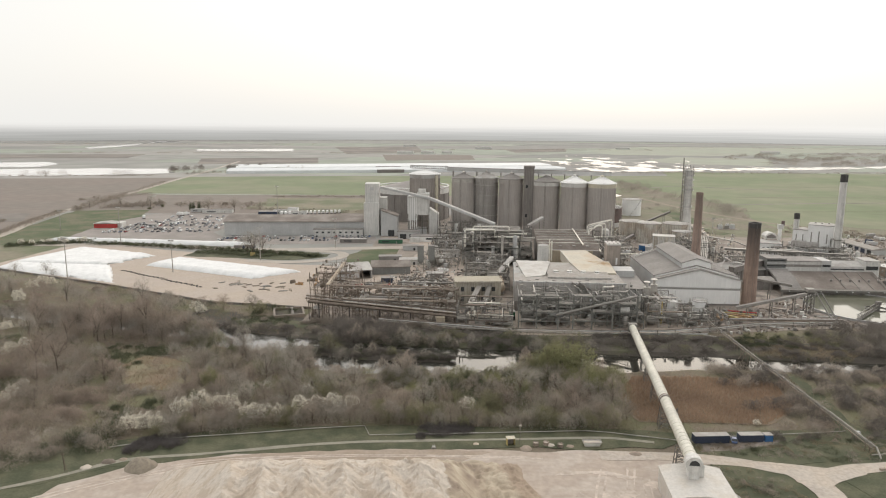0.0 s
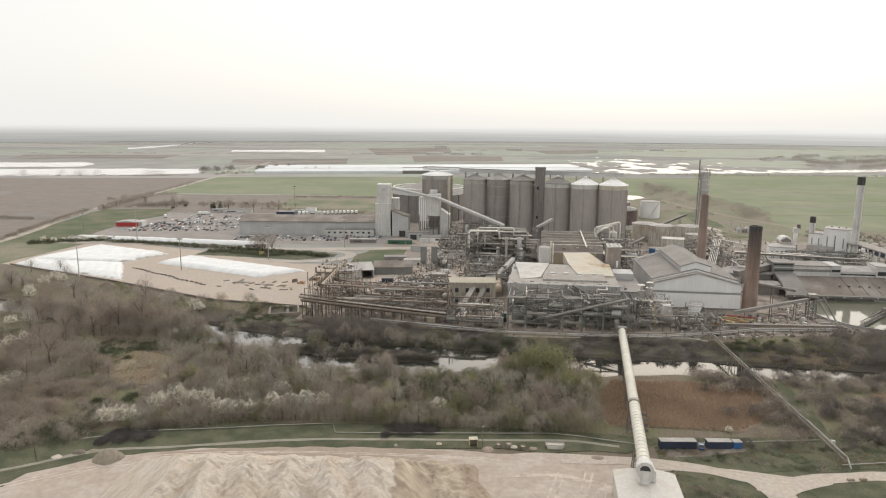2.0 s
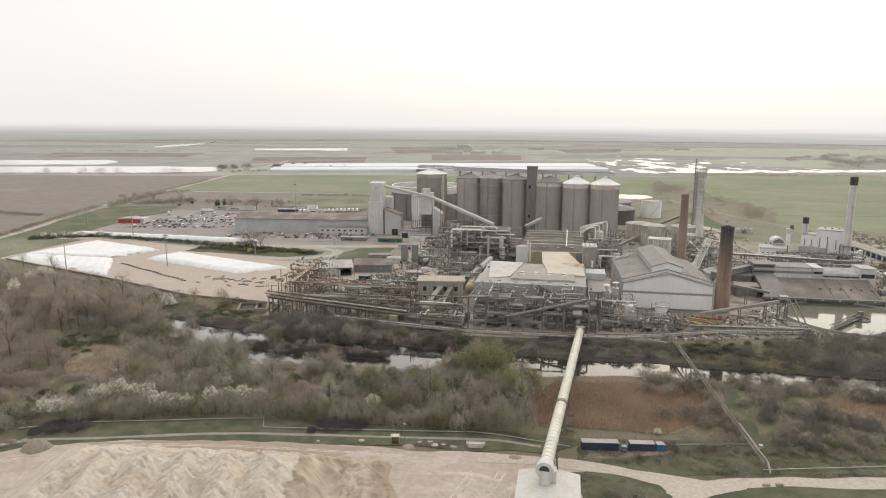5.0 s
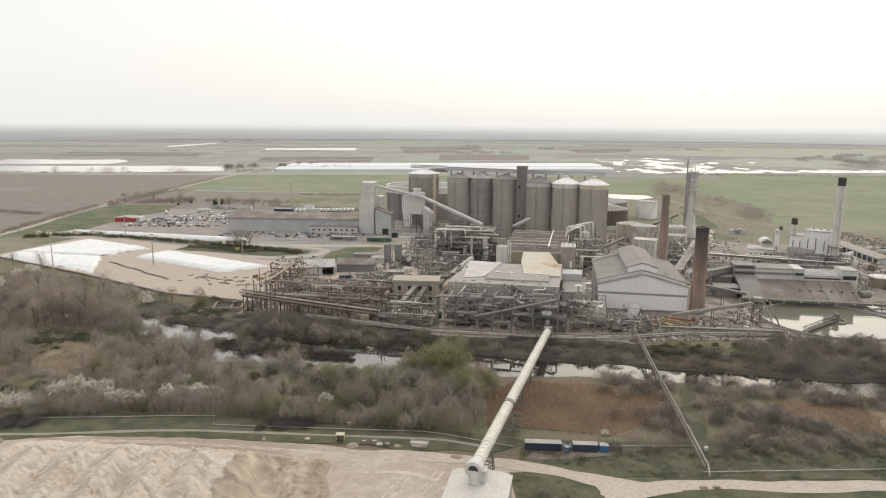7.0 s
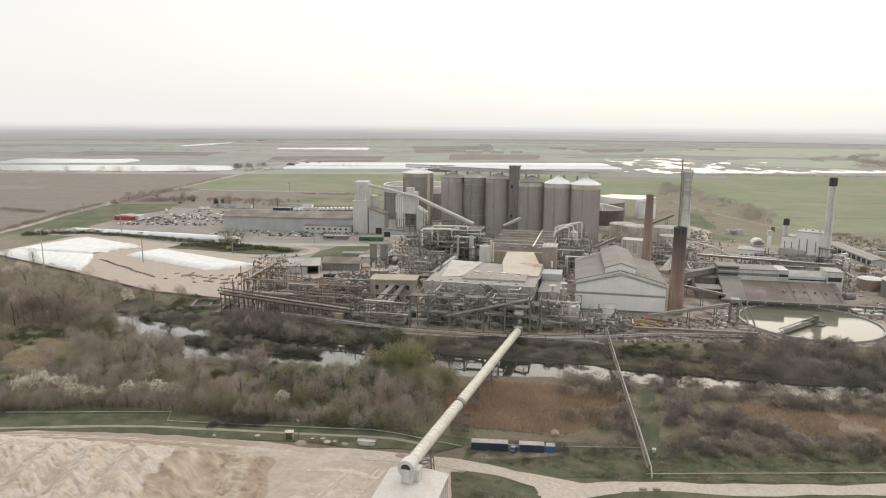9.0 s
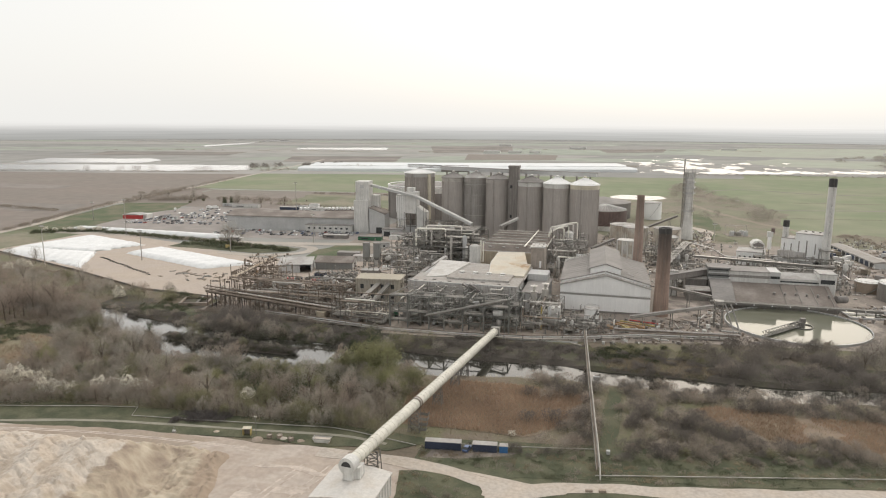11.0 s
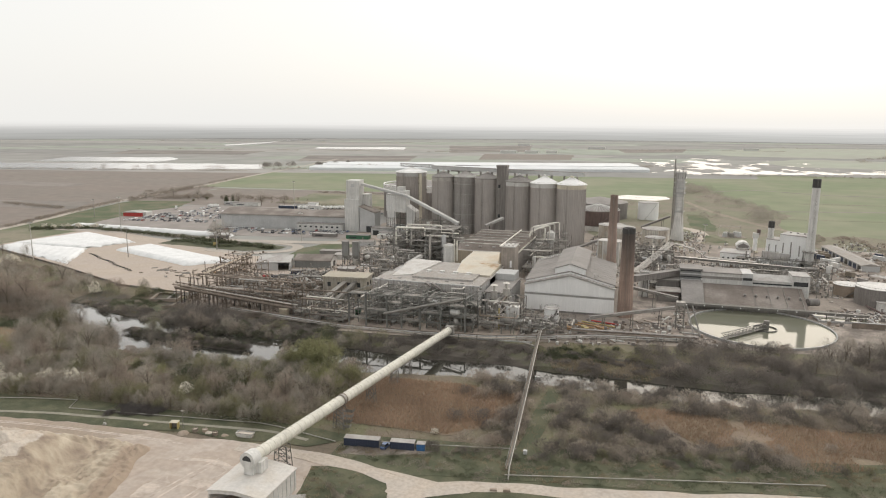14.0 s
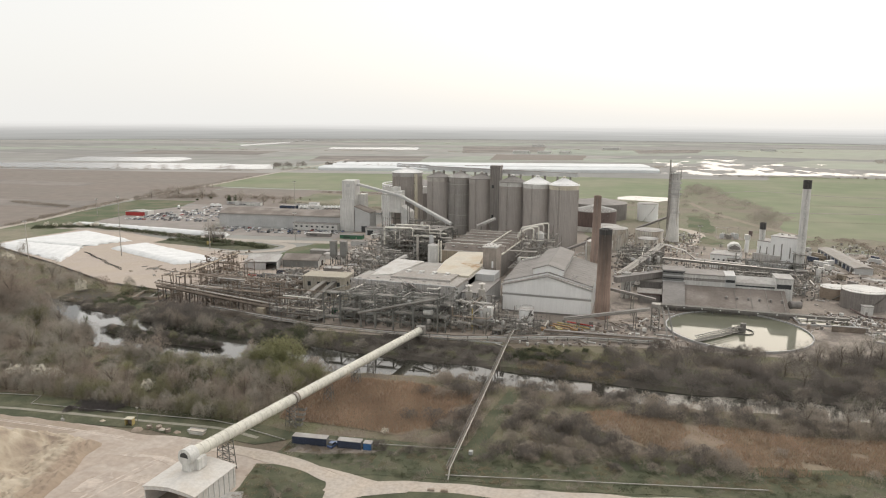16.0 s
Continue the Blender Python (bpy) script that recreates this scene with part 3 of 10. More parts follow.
def patch(corners, z, rough=0.0, step=8.0, thick=0.06, freq=0.05):
    """A flat slab with an uneven outline."""
    out, n = [], len(corners)
    for i in range(n):
        a, b = Vector((*corners[i], 0)), Vector((*corners[(i + 1) % n], 0))
        m = max(1, int((b - a).length / step))
        nrm = Vector((b.y - a.y, a.x - b.x, 0)).normalized()
        for j in range(m):
            p = a.lerp(b, j / m)
            p += nrm * rough * (noise.noise(p * freq) + 0.5 * noise.noise(p * freq * 3))
            out.append((p.x, p.y))
    return Shape().prism(out, z - thick, z)


def inside(x, y, poly):
    hit, n = False, len(poly)
    for i in range(n):
        (x0, y0), (x1, y1) = poly[i], poly[i - 1]
        if (y0 > y) != (y1 > y) and x < (x1 - x0) * (y - y0) / (y1 - y0) + x0:
            hit = not hit
    return hit

# ---- land and water ----
RIVER = [(-900, 440), (-400, 385), (-255, 362), (-133, 336), (-97, 321.5), (-75, 314), (-48, 306.5), (-20, 305), (35, 306.5), (94, 310), (126, 315), (150, 312.5), (189, 314), (205, 312.5), (230, 314), (250, 318), (330, 328), (450, 345), (900, 420)]


def river_y(x):
    for (x0, y0), (x1, y1) in zip(RIVER, RIVER[1:]):
        if x <= x1:
            break
    return y0 + (y1 - y0) * (x - x0) / (x1 - x0)


def river_half(x):
    if x < -110:
        return 7.0 + max(0.0, 1.5 * (x + 160) / 50)
    if x < -60:
        return 8.5 + 9.5 * (x + 110) / 50
    if x < 40:
        return 18.0 - 4.0 * (x + 60) / 100
    if x < 100:
        return 14.0 - 7.5 * (x - 40) / 60
    return max(4.5, 6.5 - (x - 100) * 0.05)


def island_y(x):
    return 309.0 - (x + 40) * 0.07


def island_half(x):
    return 6.2 * math.sqrt(max(0.0, 1 - ((x + 34) / 41.0) ** 2))


def ground_z(x, y):
    if not 250 < y < 470 or abs(x) > 880:
        return 0.0
    d = abs(y - river_y(x)) + 1.6 * noise.noise(Vector((x * 0.06, y * 0.06, 0)))
    h = river_half(x)
    t = min(1.0, max(0.0, (d - h) / 7.0))
    z = -4.0 * (1 - t * t * (3 - 2 * t))
    if -76 < x < 8:
        e = island_half(x) - abs(y - island_y(x)) + 1.5 * noise.noise(Vector((x * 0.1, y * 0.1, 5)))
        k = min(1.0, max(0.0, (e + 2.0) / 4.0))
        z = max(z, -4.0 + 3.3 * k * k * (3 - 2 * k))
    return z


def axis(lo, a, b, hi, fine_step, grow):
    mid = list(np.arange(a, b + 0.1, fine_step))
    left, right, s = [], [], fine_step
    p = a
    while p > lo:
        s *= grow
        p = max(lo, p - s)
        left.append(p)
    p, s = b, fine_step
    while p < hi:
        s *= grow
        p = min(hi, p + s)
        right.append(p)
    return left[::-1] + mid + right


gx, gy = axis(-4700, -460, 460, 4900, 5.0, 1.25), axis(-4700, 120, 440, 4750, 4.0, 1.25)
g = Shape()
g.add([(x, y, ground_z(x, y)) for y in gy for x in gx], [(j * len(gx) + i, j * len(gx) + i + 1, (j + 1) * len(gx) + i + 1, (j + 1) * len(gx) + i) for j in range(len(gy) - 1) for i in range(len(gx) - 1)])
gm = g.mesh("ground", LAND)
gm.materials.append(FLOOR_WOOD)
gm.materials.append(MUD)
for p in gm.polygons:
    c = p.center
    p.material_index = 1 if -900 < c.x < 900 and 100 < c.y < 470 + 25 * noise.noise(c * 0.01) else 0
    if p.material_index and abs(c.y - river_y(c.x)) < river_half(c.x):
        p.material_index = 2
    if p.material_index and 0 < c.y - river_y(c.x) < river_half(c.x) + 30 + 8 * noise.noise(c * 0.03) and c.x > -150:
        p.material_index = 2
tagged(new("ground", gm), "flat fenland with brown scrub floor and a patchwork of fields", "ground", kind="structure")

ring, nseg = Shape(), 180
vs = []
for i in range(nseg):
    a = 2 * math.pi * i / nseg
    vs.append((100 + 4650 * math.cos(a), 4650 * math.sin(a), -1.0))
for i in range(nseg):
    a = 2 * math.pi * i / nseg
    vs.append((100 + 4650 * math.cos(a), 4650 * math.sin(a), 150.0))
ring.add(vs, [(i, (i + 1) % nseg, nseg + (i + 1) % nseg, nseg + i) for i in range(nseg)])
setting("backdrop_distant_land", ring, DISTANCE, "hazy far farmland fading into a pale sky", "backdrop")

setting("river_water", strip(RIVER, lambda x: 2 * river_half(x) + 10, -1.7, step=8.0), WATER, "still dark river reflecting bank and white sky", "river")

# fields beside and behind the works
setting("field_ploughed", patch([(-434, 510), (-468, 640), (-513, 800), (-556, 1021), (-594, 1215), (-612, 1310), (-905, 1245), (-1700, 1120), (-1500, 470)], 0.12, 4, 30), SOIL, "bare brown ploughed field beside the lane", "field")
setting("field_wheat", patch([(-546, 1010), (-583, 1215), (-606, 1335), (-270, 1410), (200, 1480), (420, 1520), (380, 1120), (250, 1060), (-189, 1030)], 0.14, 3, 30), GREEN_FIELD, "long green strip of winter wheat", "field")
setting("field_stubble", patch([(-470, 870), (-495, 995), (-189, 1028), (250, 1055), (230, 900), (-150, 900), (-300, 870)], 0.13, 4, 25), SOIL, "narrow brown strip of bare soil", "field")
setting("field_rough_meadow", patch([(-300, 845), (-310, 975), (-150, 985), (-60, 1000), (-60, 830), (-150, 815)], 0.20, 6, 20), MEADOW, "rough green meadow behind the works", "field")
setting("field_meadow", patch([(310, 700), (285, 900), (330, 1250), (400, 1640), (1000, 1640), (2400, 1500), (1600, 560), (470, 560), (400, 690)], 0.12, 8, 40), GREEN_FIELD, "wide green meadow with faint ditches", "field")
setting("field_rough_corner", patch([(-503, 792), (-546, 1012), (-498, 1000), (-472, 872), (-300, 872), (-300, 846), (-150, 816), (-95, 822), (-92, 792), (-255, 802), (-390, 788)], 0.11, 5, 12), SOIL, "bare brown strip behind the car park", "field")
setting("field_hedge_corner", patch([(-452, 470), (-444, 562), (-398, 570), (-356, 566), (-362, 466), (-390, 425), (-430, 430)], 0.13, 4, 10), MEADOW, "rough grass corner by the lane", "grass")
setting("field_verge", patch([(-440, 560), (-462, 640), (-500, 800), (-415, 815), (-352, 650), (-385, 610), (-400, 560)], 0.16, 5, 15), LAWN, "green grass verge between lane and yard", "grass")
setting("field_waste_ground", patch([(140, 680), (100, 860), (110, 1040), (215, 1110), (232, 1330), (268, 1330), (285, 1160), (322, 1020), (345, 930), (320, 840), (318, 690)], 0.16, 8, 20), WASTE, "rough waste ground beside the lagoon", "ground")
for i in range(7):
    x, y = 420 + i * 150, 900 + (i % 3) * 190
    setting("ditch", strip([(x - 190, y - 20), (x + 260, y + 35)], 5 + 2 * (i % 2), 0.18, 2.0, 20), WASTE if i % 2 else MEADOW, "shallow brown ditch line in the meadow", "ditch")

# bare and stubble fields far beyond the glasshouses
for pts, m in (
    ([(-744, 3131), (-385, 3287), (-276, 2642), (-532, 2431)], DARK_SOIL),
    ([(-395, 2389), (-84, 2422), (-57, 2121), (-319, 2019)], SOIL),
    ([(36, 2950), (306, 3196), (284, 2818), (72, 2678)], DARK_SOIL),
    ([(-900, 2050), (-560, 2160), (-480, 1850), (-780, 1760)], DARK_SOIL),
    ([(-1700, 2150), (-1200, 2280), (-1120, 2020), (-1560, 1900)], DARK_SOIL),
):
    setting("field_bare", patch(pts, 0.10, 6, 40), m, "bare dark field far beyond the works", "field")
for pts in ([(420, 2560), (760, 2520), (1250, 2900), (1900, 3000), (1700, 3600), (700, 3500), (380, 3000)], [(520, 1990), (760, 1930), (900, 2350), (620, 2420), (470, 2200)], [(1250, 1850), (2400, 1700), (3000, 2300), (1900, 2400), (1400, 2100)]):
    setting("field_pasture", patch(pts, 0.09, 10, 50), PASTURE, "green pasture paled by painted haze beyond the flooded washland", "field")
setting("field_dark_band", patch([(-1100, 780), (-672, 745), (-530, 765), (-500, 700), (-560, 690), (-900, 640), (-1100, 650)], 0.16, 9, 20), DARK_SOIL, "damp darker band across the ploughed field", "field")
setting("field_dark_band", patch([(-1300, 960), (-760, 985), (-740, 930), (-1250, 880)], 0.16, 12, 20), DARK_SOIL, "damp darker band across the ploughed field", "field")
for pts in ([(272, 1206), (310, 1240), (350, 1262), (440, 1214), (520, 1210)], [(333, 966), (400, 985), (470, 1002), (700, 1050)]):
    setting("ditch", strip(pts, 7, 0.2, 2.5, 12), DARK_SOIL, "wet dark ditch across the meadow", "ditch")

# standing water
for name, pts, lab in (
    ("flood_water", [(-1300, 1225), (-1220, 1222), (-954, 1290), (-778, 1355), (-690, 1440), (-755, 1575), (-980, 1535), (-1140, 1490), (-1420, 1385), (-1500, 1300)], "long pale flooded strip beyond the ploughed field"),
    ("flood_water", [(-1424, 1470), (-1242, 1536), (-1100, 1590), (-1120, 1700), (-1217, 1775), (-1310, 1735), (-1514, 1700)], "pale flooded field catching the sky"),
    ("flood_water", [(-1670, 2720), (-1770, 2830), (-1880, 3940), (-1990, 3900), (-1700, 3100)], "thin bright strip of distant flood water"),
    ("flood_water", [(-1160, 2590), (-787, 2640), (-871, 2900), (-1219, 2735)], "thin bright strip of distant flood water"),
    ("flood_water", [(132, 1052), (190, 1040), (212, 1072), (205, 1106), (150, 1112), (128, 1085)], "bright lagoon with bare poles along its edge"),
):
    setting(name, patch(pts, 0.25, 16 if pts[0][1] > 1200 else 5, 18, freq=0.012), FLOOD, lab, "flood water")
def washland_wet(x, y):
    """Wet where the low ground of the washland lies: broken pools that thin out with distance."""
    near = 1610 + 0.33 * (x - 290)
    d = y - near
    if d < 0 or x < 130 + 0.0 * y or d > 900:
        return False
    n = noise.noise(Vector((x * 0.018, y * 0.009, 3))) + 0.55 * noise.noise(Vector((x * 0.055, y * 0.024, 8))) + 0.3 * noise.noise(Vector((x * 0.1, y * 0.04, 2)))
    core = 0.85 - abs(x - 300 - 0.45 * max(0.0, 320 - d)) / (200 + 0.6 * max(0.0, 260 - d)) - max(0.0, d - 420) / 500
    channel = 1.0 - abs(d - 46 - 20 * noise.noise(Vector((x * 0.012, 0, 4)))) / 52 if x > 262 else -1
    return n > 0.42 - 0.62 * core or (channel > 0 and n > 0.1 - 0.55 * channel)


wx, wy = np.arange(120, 1300, 5.0), np.arange(1600, 2900, 8.0)
ws, seen = Shape(), 0
wv, wf = [], []
for y in wy:
    run = None
    for x in list(wx) + [1e6]:
        w = x < 1e5 and washland_wet(x, y)
        if w and run is None:
            run = x
        elif not w and run is not None:
            k = len(wv)
            xe = min(x, 1300.0)
            wv += [(run, y, 0.3), (xe, y, 0.3), (xe, y + 8.0, 0.3), (run, y + 8.0, 0.3)]
            wf.append((k, k + 1, k + 2, k + 3))
            run = None
ws.add(wv, wf)
setting("flood_water", ws, FLOOD, "broken bright pools and channel on the flooded washland", "flood water")

# roads, yards and tracks
setting("road_lane", strip([(-380, 330), (-425, 480), (-453, 608), (-506, 771), (-549, 1021), (-588, 1219), (-636, 1489), (-720, 1900)], 9, 0.22, 0.6), ROAD, "pale straight country lane", "road")
setting("yard_hardstanding", patch([(-362, 470), (-356, 560), (-330, 577), (-230, 545), (-140, 508), (-90, 505), (-70, 440), (-80, 384), (-148, 391), (-234, 425)], 0.20, 2.0, 6), YARD, "wide beige hardcore storage yard", "yard")
setting("road_yard_side", strip([(-400, 566), (-300, 572), (-190, 566), (-140, 572), (-60, 590), (20, 600)], 13, 0.24, 0.5), ROAD, "concrete service road along the sheeted clamp", "road")
setting("road_loop", strip([(-140, 566), (-112, 560), (-104, 545), (-112, 528), (-140, 515), (-175, 518)], 9, 0.27, 0.3, 3), ROAD, "pale turning loop in the grass", "road")
setting("grass_island", patch([(-235, 530), (-230, 558), (-140, 560), (-116, 552), (-116, 540), (-140, 524), (-180, 526)], 0.23, 2, 6), GRASS, "rough grass island with low bushes", "grass")
setting("grass_corner", patch([(-95, 505), (-100, 545), (-92, 585), (-62, 580), (-60, 520)], 0.23, 2, 6), LAWN, "small lawn beside the turning loop", "grass")
setting("car_park", patch([(-385, 612), (-402, 700), (-385, 785), (-255, 800), (-255, 740), (-262, 655), (-240, 628), (-95, 646), (-90, 606), (-200, 590), (-300, 596)], 0.18, 2, 8), ASPHALT, "grey asphalt car park", "car park")
setting("plant_apron", patch([(-84, 352), (-82, 440), (-64, 520), (-90, 600), (-90, 790), (20, 830), (230, 700), (320, 690), (420, 690), (420, 420), (330, 385), (215, 374), (136, 357), (100, 352.5), (30, 350.5)], 0.15, 1, 8), CONCRETE_GROUND, "dusty stained concrete apron of the works", "yard")
setting("yard_lorry_park", patch([(300, 470), (300, 540), (318, 560), (312, 640), (330, 690), (430, 690), (520, 560), (470, 440), (380, 425), (330, 440)], 0.19, 3, 8), DARK_YARD, "dusty beige lorry park beside the works", "yard")
setting("yard_pond_side", patch([(262, 381), (285, 430), (280, 462), (300, 474), (345, 480), (366, 430), (334, 396), (300, 384)], 0.22, 2, 5), DARK_YARD, "dark trodden ground round the settling ponds", "yard")
setting("yard_rough_edge", patch([(318, 692), (345, 765), (390, 780), (450, 740), (530, 640), (530, 560), (470, 560), (425, 692)], 0.18, 6, 10), WASTE, "rough weedy ground behind the lorry park", "ground")
setting("yard_earth_strip", patch([(313, 662), (338, 614), (362, 598), (366, 604), (342, 624), (318, 672)], 0.26, 2, 4), EARTH, "bare earth strip beside the lorry shed", "ground")
setting("plant_yard_damp", patch([(128, 362), (170, 372), (212, 382), (212, 400), (208, 440), (205, 470), (182, 482), (180, 432), (172, 402), (128, 400)], 0.18, 2, 4), DARK_YARD, "dark brown yard between chimney and basin", "yard")
setting("plant_yard_trestle", patch([(-82, 357), (0, 352), (6, 372), (4, 402), (-40, 408), (-78, 406)], 0.2, 1.5, 5), DARK_YARD, "darker brown ground under the river trestle", "yard")
setting("plant_yard_front", patch([(6, 351), (34, 350.5), (102, 353), (126, 358), (124, 390), (34, 389), (6, 390)], 0.19, 1.0, 5), YARD, "pale dusty concrete under the process frames", "yard")
setting("plant_wall_foot", patch([(34, 343.2), (52, 344.2), (74, 346.4), (78, 350), (34, 350)], 0.2, 0.8, 2), YARD, "pale rubble strip at the foot of the river wall", "ground")
setting("plant_yard_pale", patch([(-80, 408), (-78, 470), (-50, 510), (-40, 600), (-90, 640), (-60, 650), (-20, 610), (-4, 560), (-2, 470), (-6, 452), (-40, 420)], 0.21, 3, 6), YARD, "dusty beige yard inside the works", "yard")
setting("track_lagoon", strip([(205, 640), (222, 682), (236, 725), (233, 765), (214, 790)], 11, 0.20, 2.0, 6), TRACK, "pale concrete track round the lattice stack", "track")
setting("track_meadow", strip([(232, 1045), (258, 940), (300, 835), (340, 770)], 9, 0.19, 3.0, 8), EARTH, "brown worn track across the meadow", "track")
setting("lime_floor", patch([(-150, 120), (-118, 150), (-108, 170), (-106, 179), (-92, 191), (-70, 204), (-30, 211), (20, 214), (60, 216), (92, 218), (96, 205), (92, 176), (110, 120)], 0.16, 2.5, 4), LIME_FLOOR, "trampled pale lime ground with vehicle ruts", "ground")
setting("trodden_lime", patch([(-72, 198), (-40, 208), (0, 213), (24, 213), (14, 205), (-20, 202), (-50, 197), (-70, 190)], 0.165, 2, 3), YARD_BROWN, "damp brown trodden ground behind the lime heap", "ground")
for pts in ([(44, 199), (58, 201.5), (66, 198.5), (70, 200.5), (60, 203.5), (46, 202)], [(58, 190), (66, 193), (69, 190.5), (64, 187), (57, 186.5)], [(47, 184), (51, 190), (54, 187), (52, 178), (48, 176)], [(70, 196), (74, 199), (78, 197.5), (74, 194)]):
    setting("trodden_lime", patch(pts, 0.2, 0.7, 1.2, freq=0.3), RUT, "rough brown scraped patch on the lime ground", "ground")
setting("track_works", strip([(60, 214), (86, 215), (104, 213.3), (117, 209.5), (128, 208), (150, 215.2), (172, 218.6), (212, 227.8), (240, 235), (330, 257), (460, 295)], 6.0, 0.25, 1.2, 2), TRACK, "chalky haul track with worn verges", "track")
setting("track_junction", patch([(106, 215), (118, 212), (118, 202), (126, 199), (131, 203), (142, 209), (146, 216), (134, 212), (122, 213.5)], 0.28, 0.6, 2), TRACK, "chalky haul track with worn verges", "track")
setting("track_branch", strip([(119, 211), (123, 203), (125, 192), (120, 176), (110, 150)], 9, 0.27, 1.0, 3), TRACK, "chalky haul track with worn verges", "track")
setting("track_fence", strip([(-134, 168), (-111, 182.6), (-94, 195.8), (-72, 202), (-44, 210.4), (-25, 214.9), (0, 218.8), (28, 222.3), (51, 225.8), (66, 227), (80, 225)], 1.7, 0.24, 0.5, 4), PATH_GREY, "narrow grey path along the lime ground", "track")
setting("grass_base", patch([(97, 150), (92, 222), (92, 234), (140, 242), (190, 250), (250, 264), (345, 292), (360, 150)], 0.10, 1.0, 6), GRASS, "rough green ground beside the haul track", "grass")
setting("yard_containers", patch([(94, 219), (96, 226), (112, 229), (124, 231), (122, 228), (110, 223.5)], 0.22, 1.2, 2), DARK_YARD, "gravelly patch before the blue containers", "ground")
setting("grass_corner_bank", patch([(-190, 120), (-160, 170), (-135, 182), (-112, 196), (-96, 201), (-90, 192), (-104, 180), (-106, 170), (-116, 150), (-146, 120)], 0.13, 1.5, 4), GRASS, "rough dark grass beside the lime ground", "grass")
setting("grass_bank", patch([(-150, 176), (-110, 207), (-60, 224), (-10, 230), (60, 236), (95, 232), (82, 221), (62, 218.6), (30, 216.4), (0, 212), (-25, 210.4), (-60, 203), (-96, 191), (-112, 179), (-135, 170)], 0.20, 2, 5), GRASS, "mown green bank beside the path", "grass")
setting("grass_mound", patch([(98, 176), (93, 196), (90, 209.5), (100.7, 211.4), (110.8, 207), (116, 200), (118, 186), (112, 168)], 0.20, 1.5, 4), GRASS, "scrubby grass corner between the tracks", "grass")
setting("grass_verge", patch([(92, 217.5), (105, 215), (121, 212.6), (147, 219.6), (190, 227), (250, 241), (340, 263), (336, 288), (250, 262), (190, 246), (140, 240), (100, 230)], 0.20, 1.2, 4), GRASS, "rough green verge along the haul track", "grass")
setting("grass_verge", patch([(133, 204.7), (140, 208.5), (159, 215.6), (171, 215.8), (212, 224.5), (240, 231), (330, 253), (330, 160), (150, 160)], 0.20, 1.2, 4), GRASS, "rough green verge along the haul track", "grass")
setting("grass_walkway", patch([(150, 237), (155, 237), (157, 262), (157.5, 296), (152, 298), (150.5, 268)], 0.22, 0.9, 4), GRASS, "mown green strip under the pipe bridge", "grass")
setting("grass_levee", patch([(-118, 358), (-82, 357), (-70, 350), (-72, 344), (-90, 345), (-118, 350)], 0.22, 1.0, 4), GRASS, "green flood bank above the river", "grass")

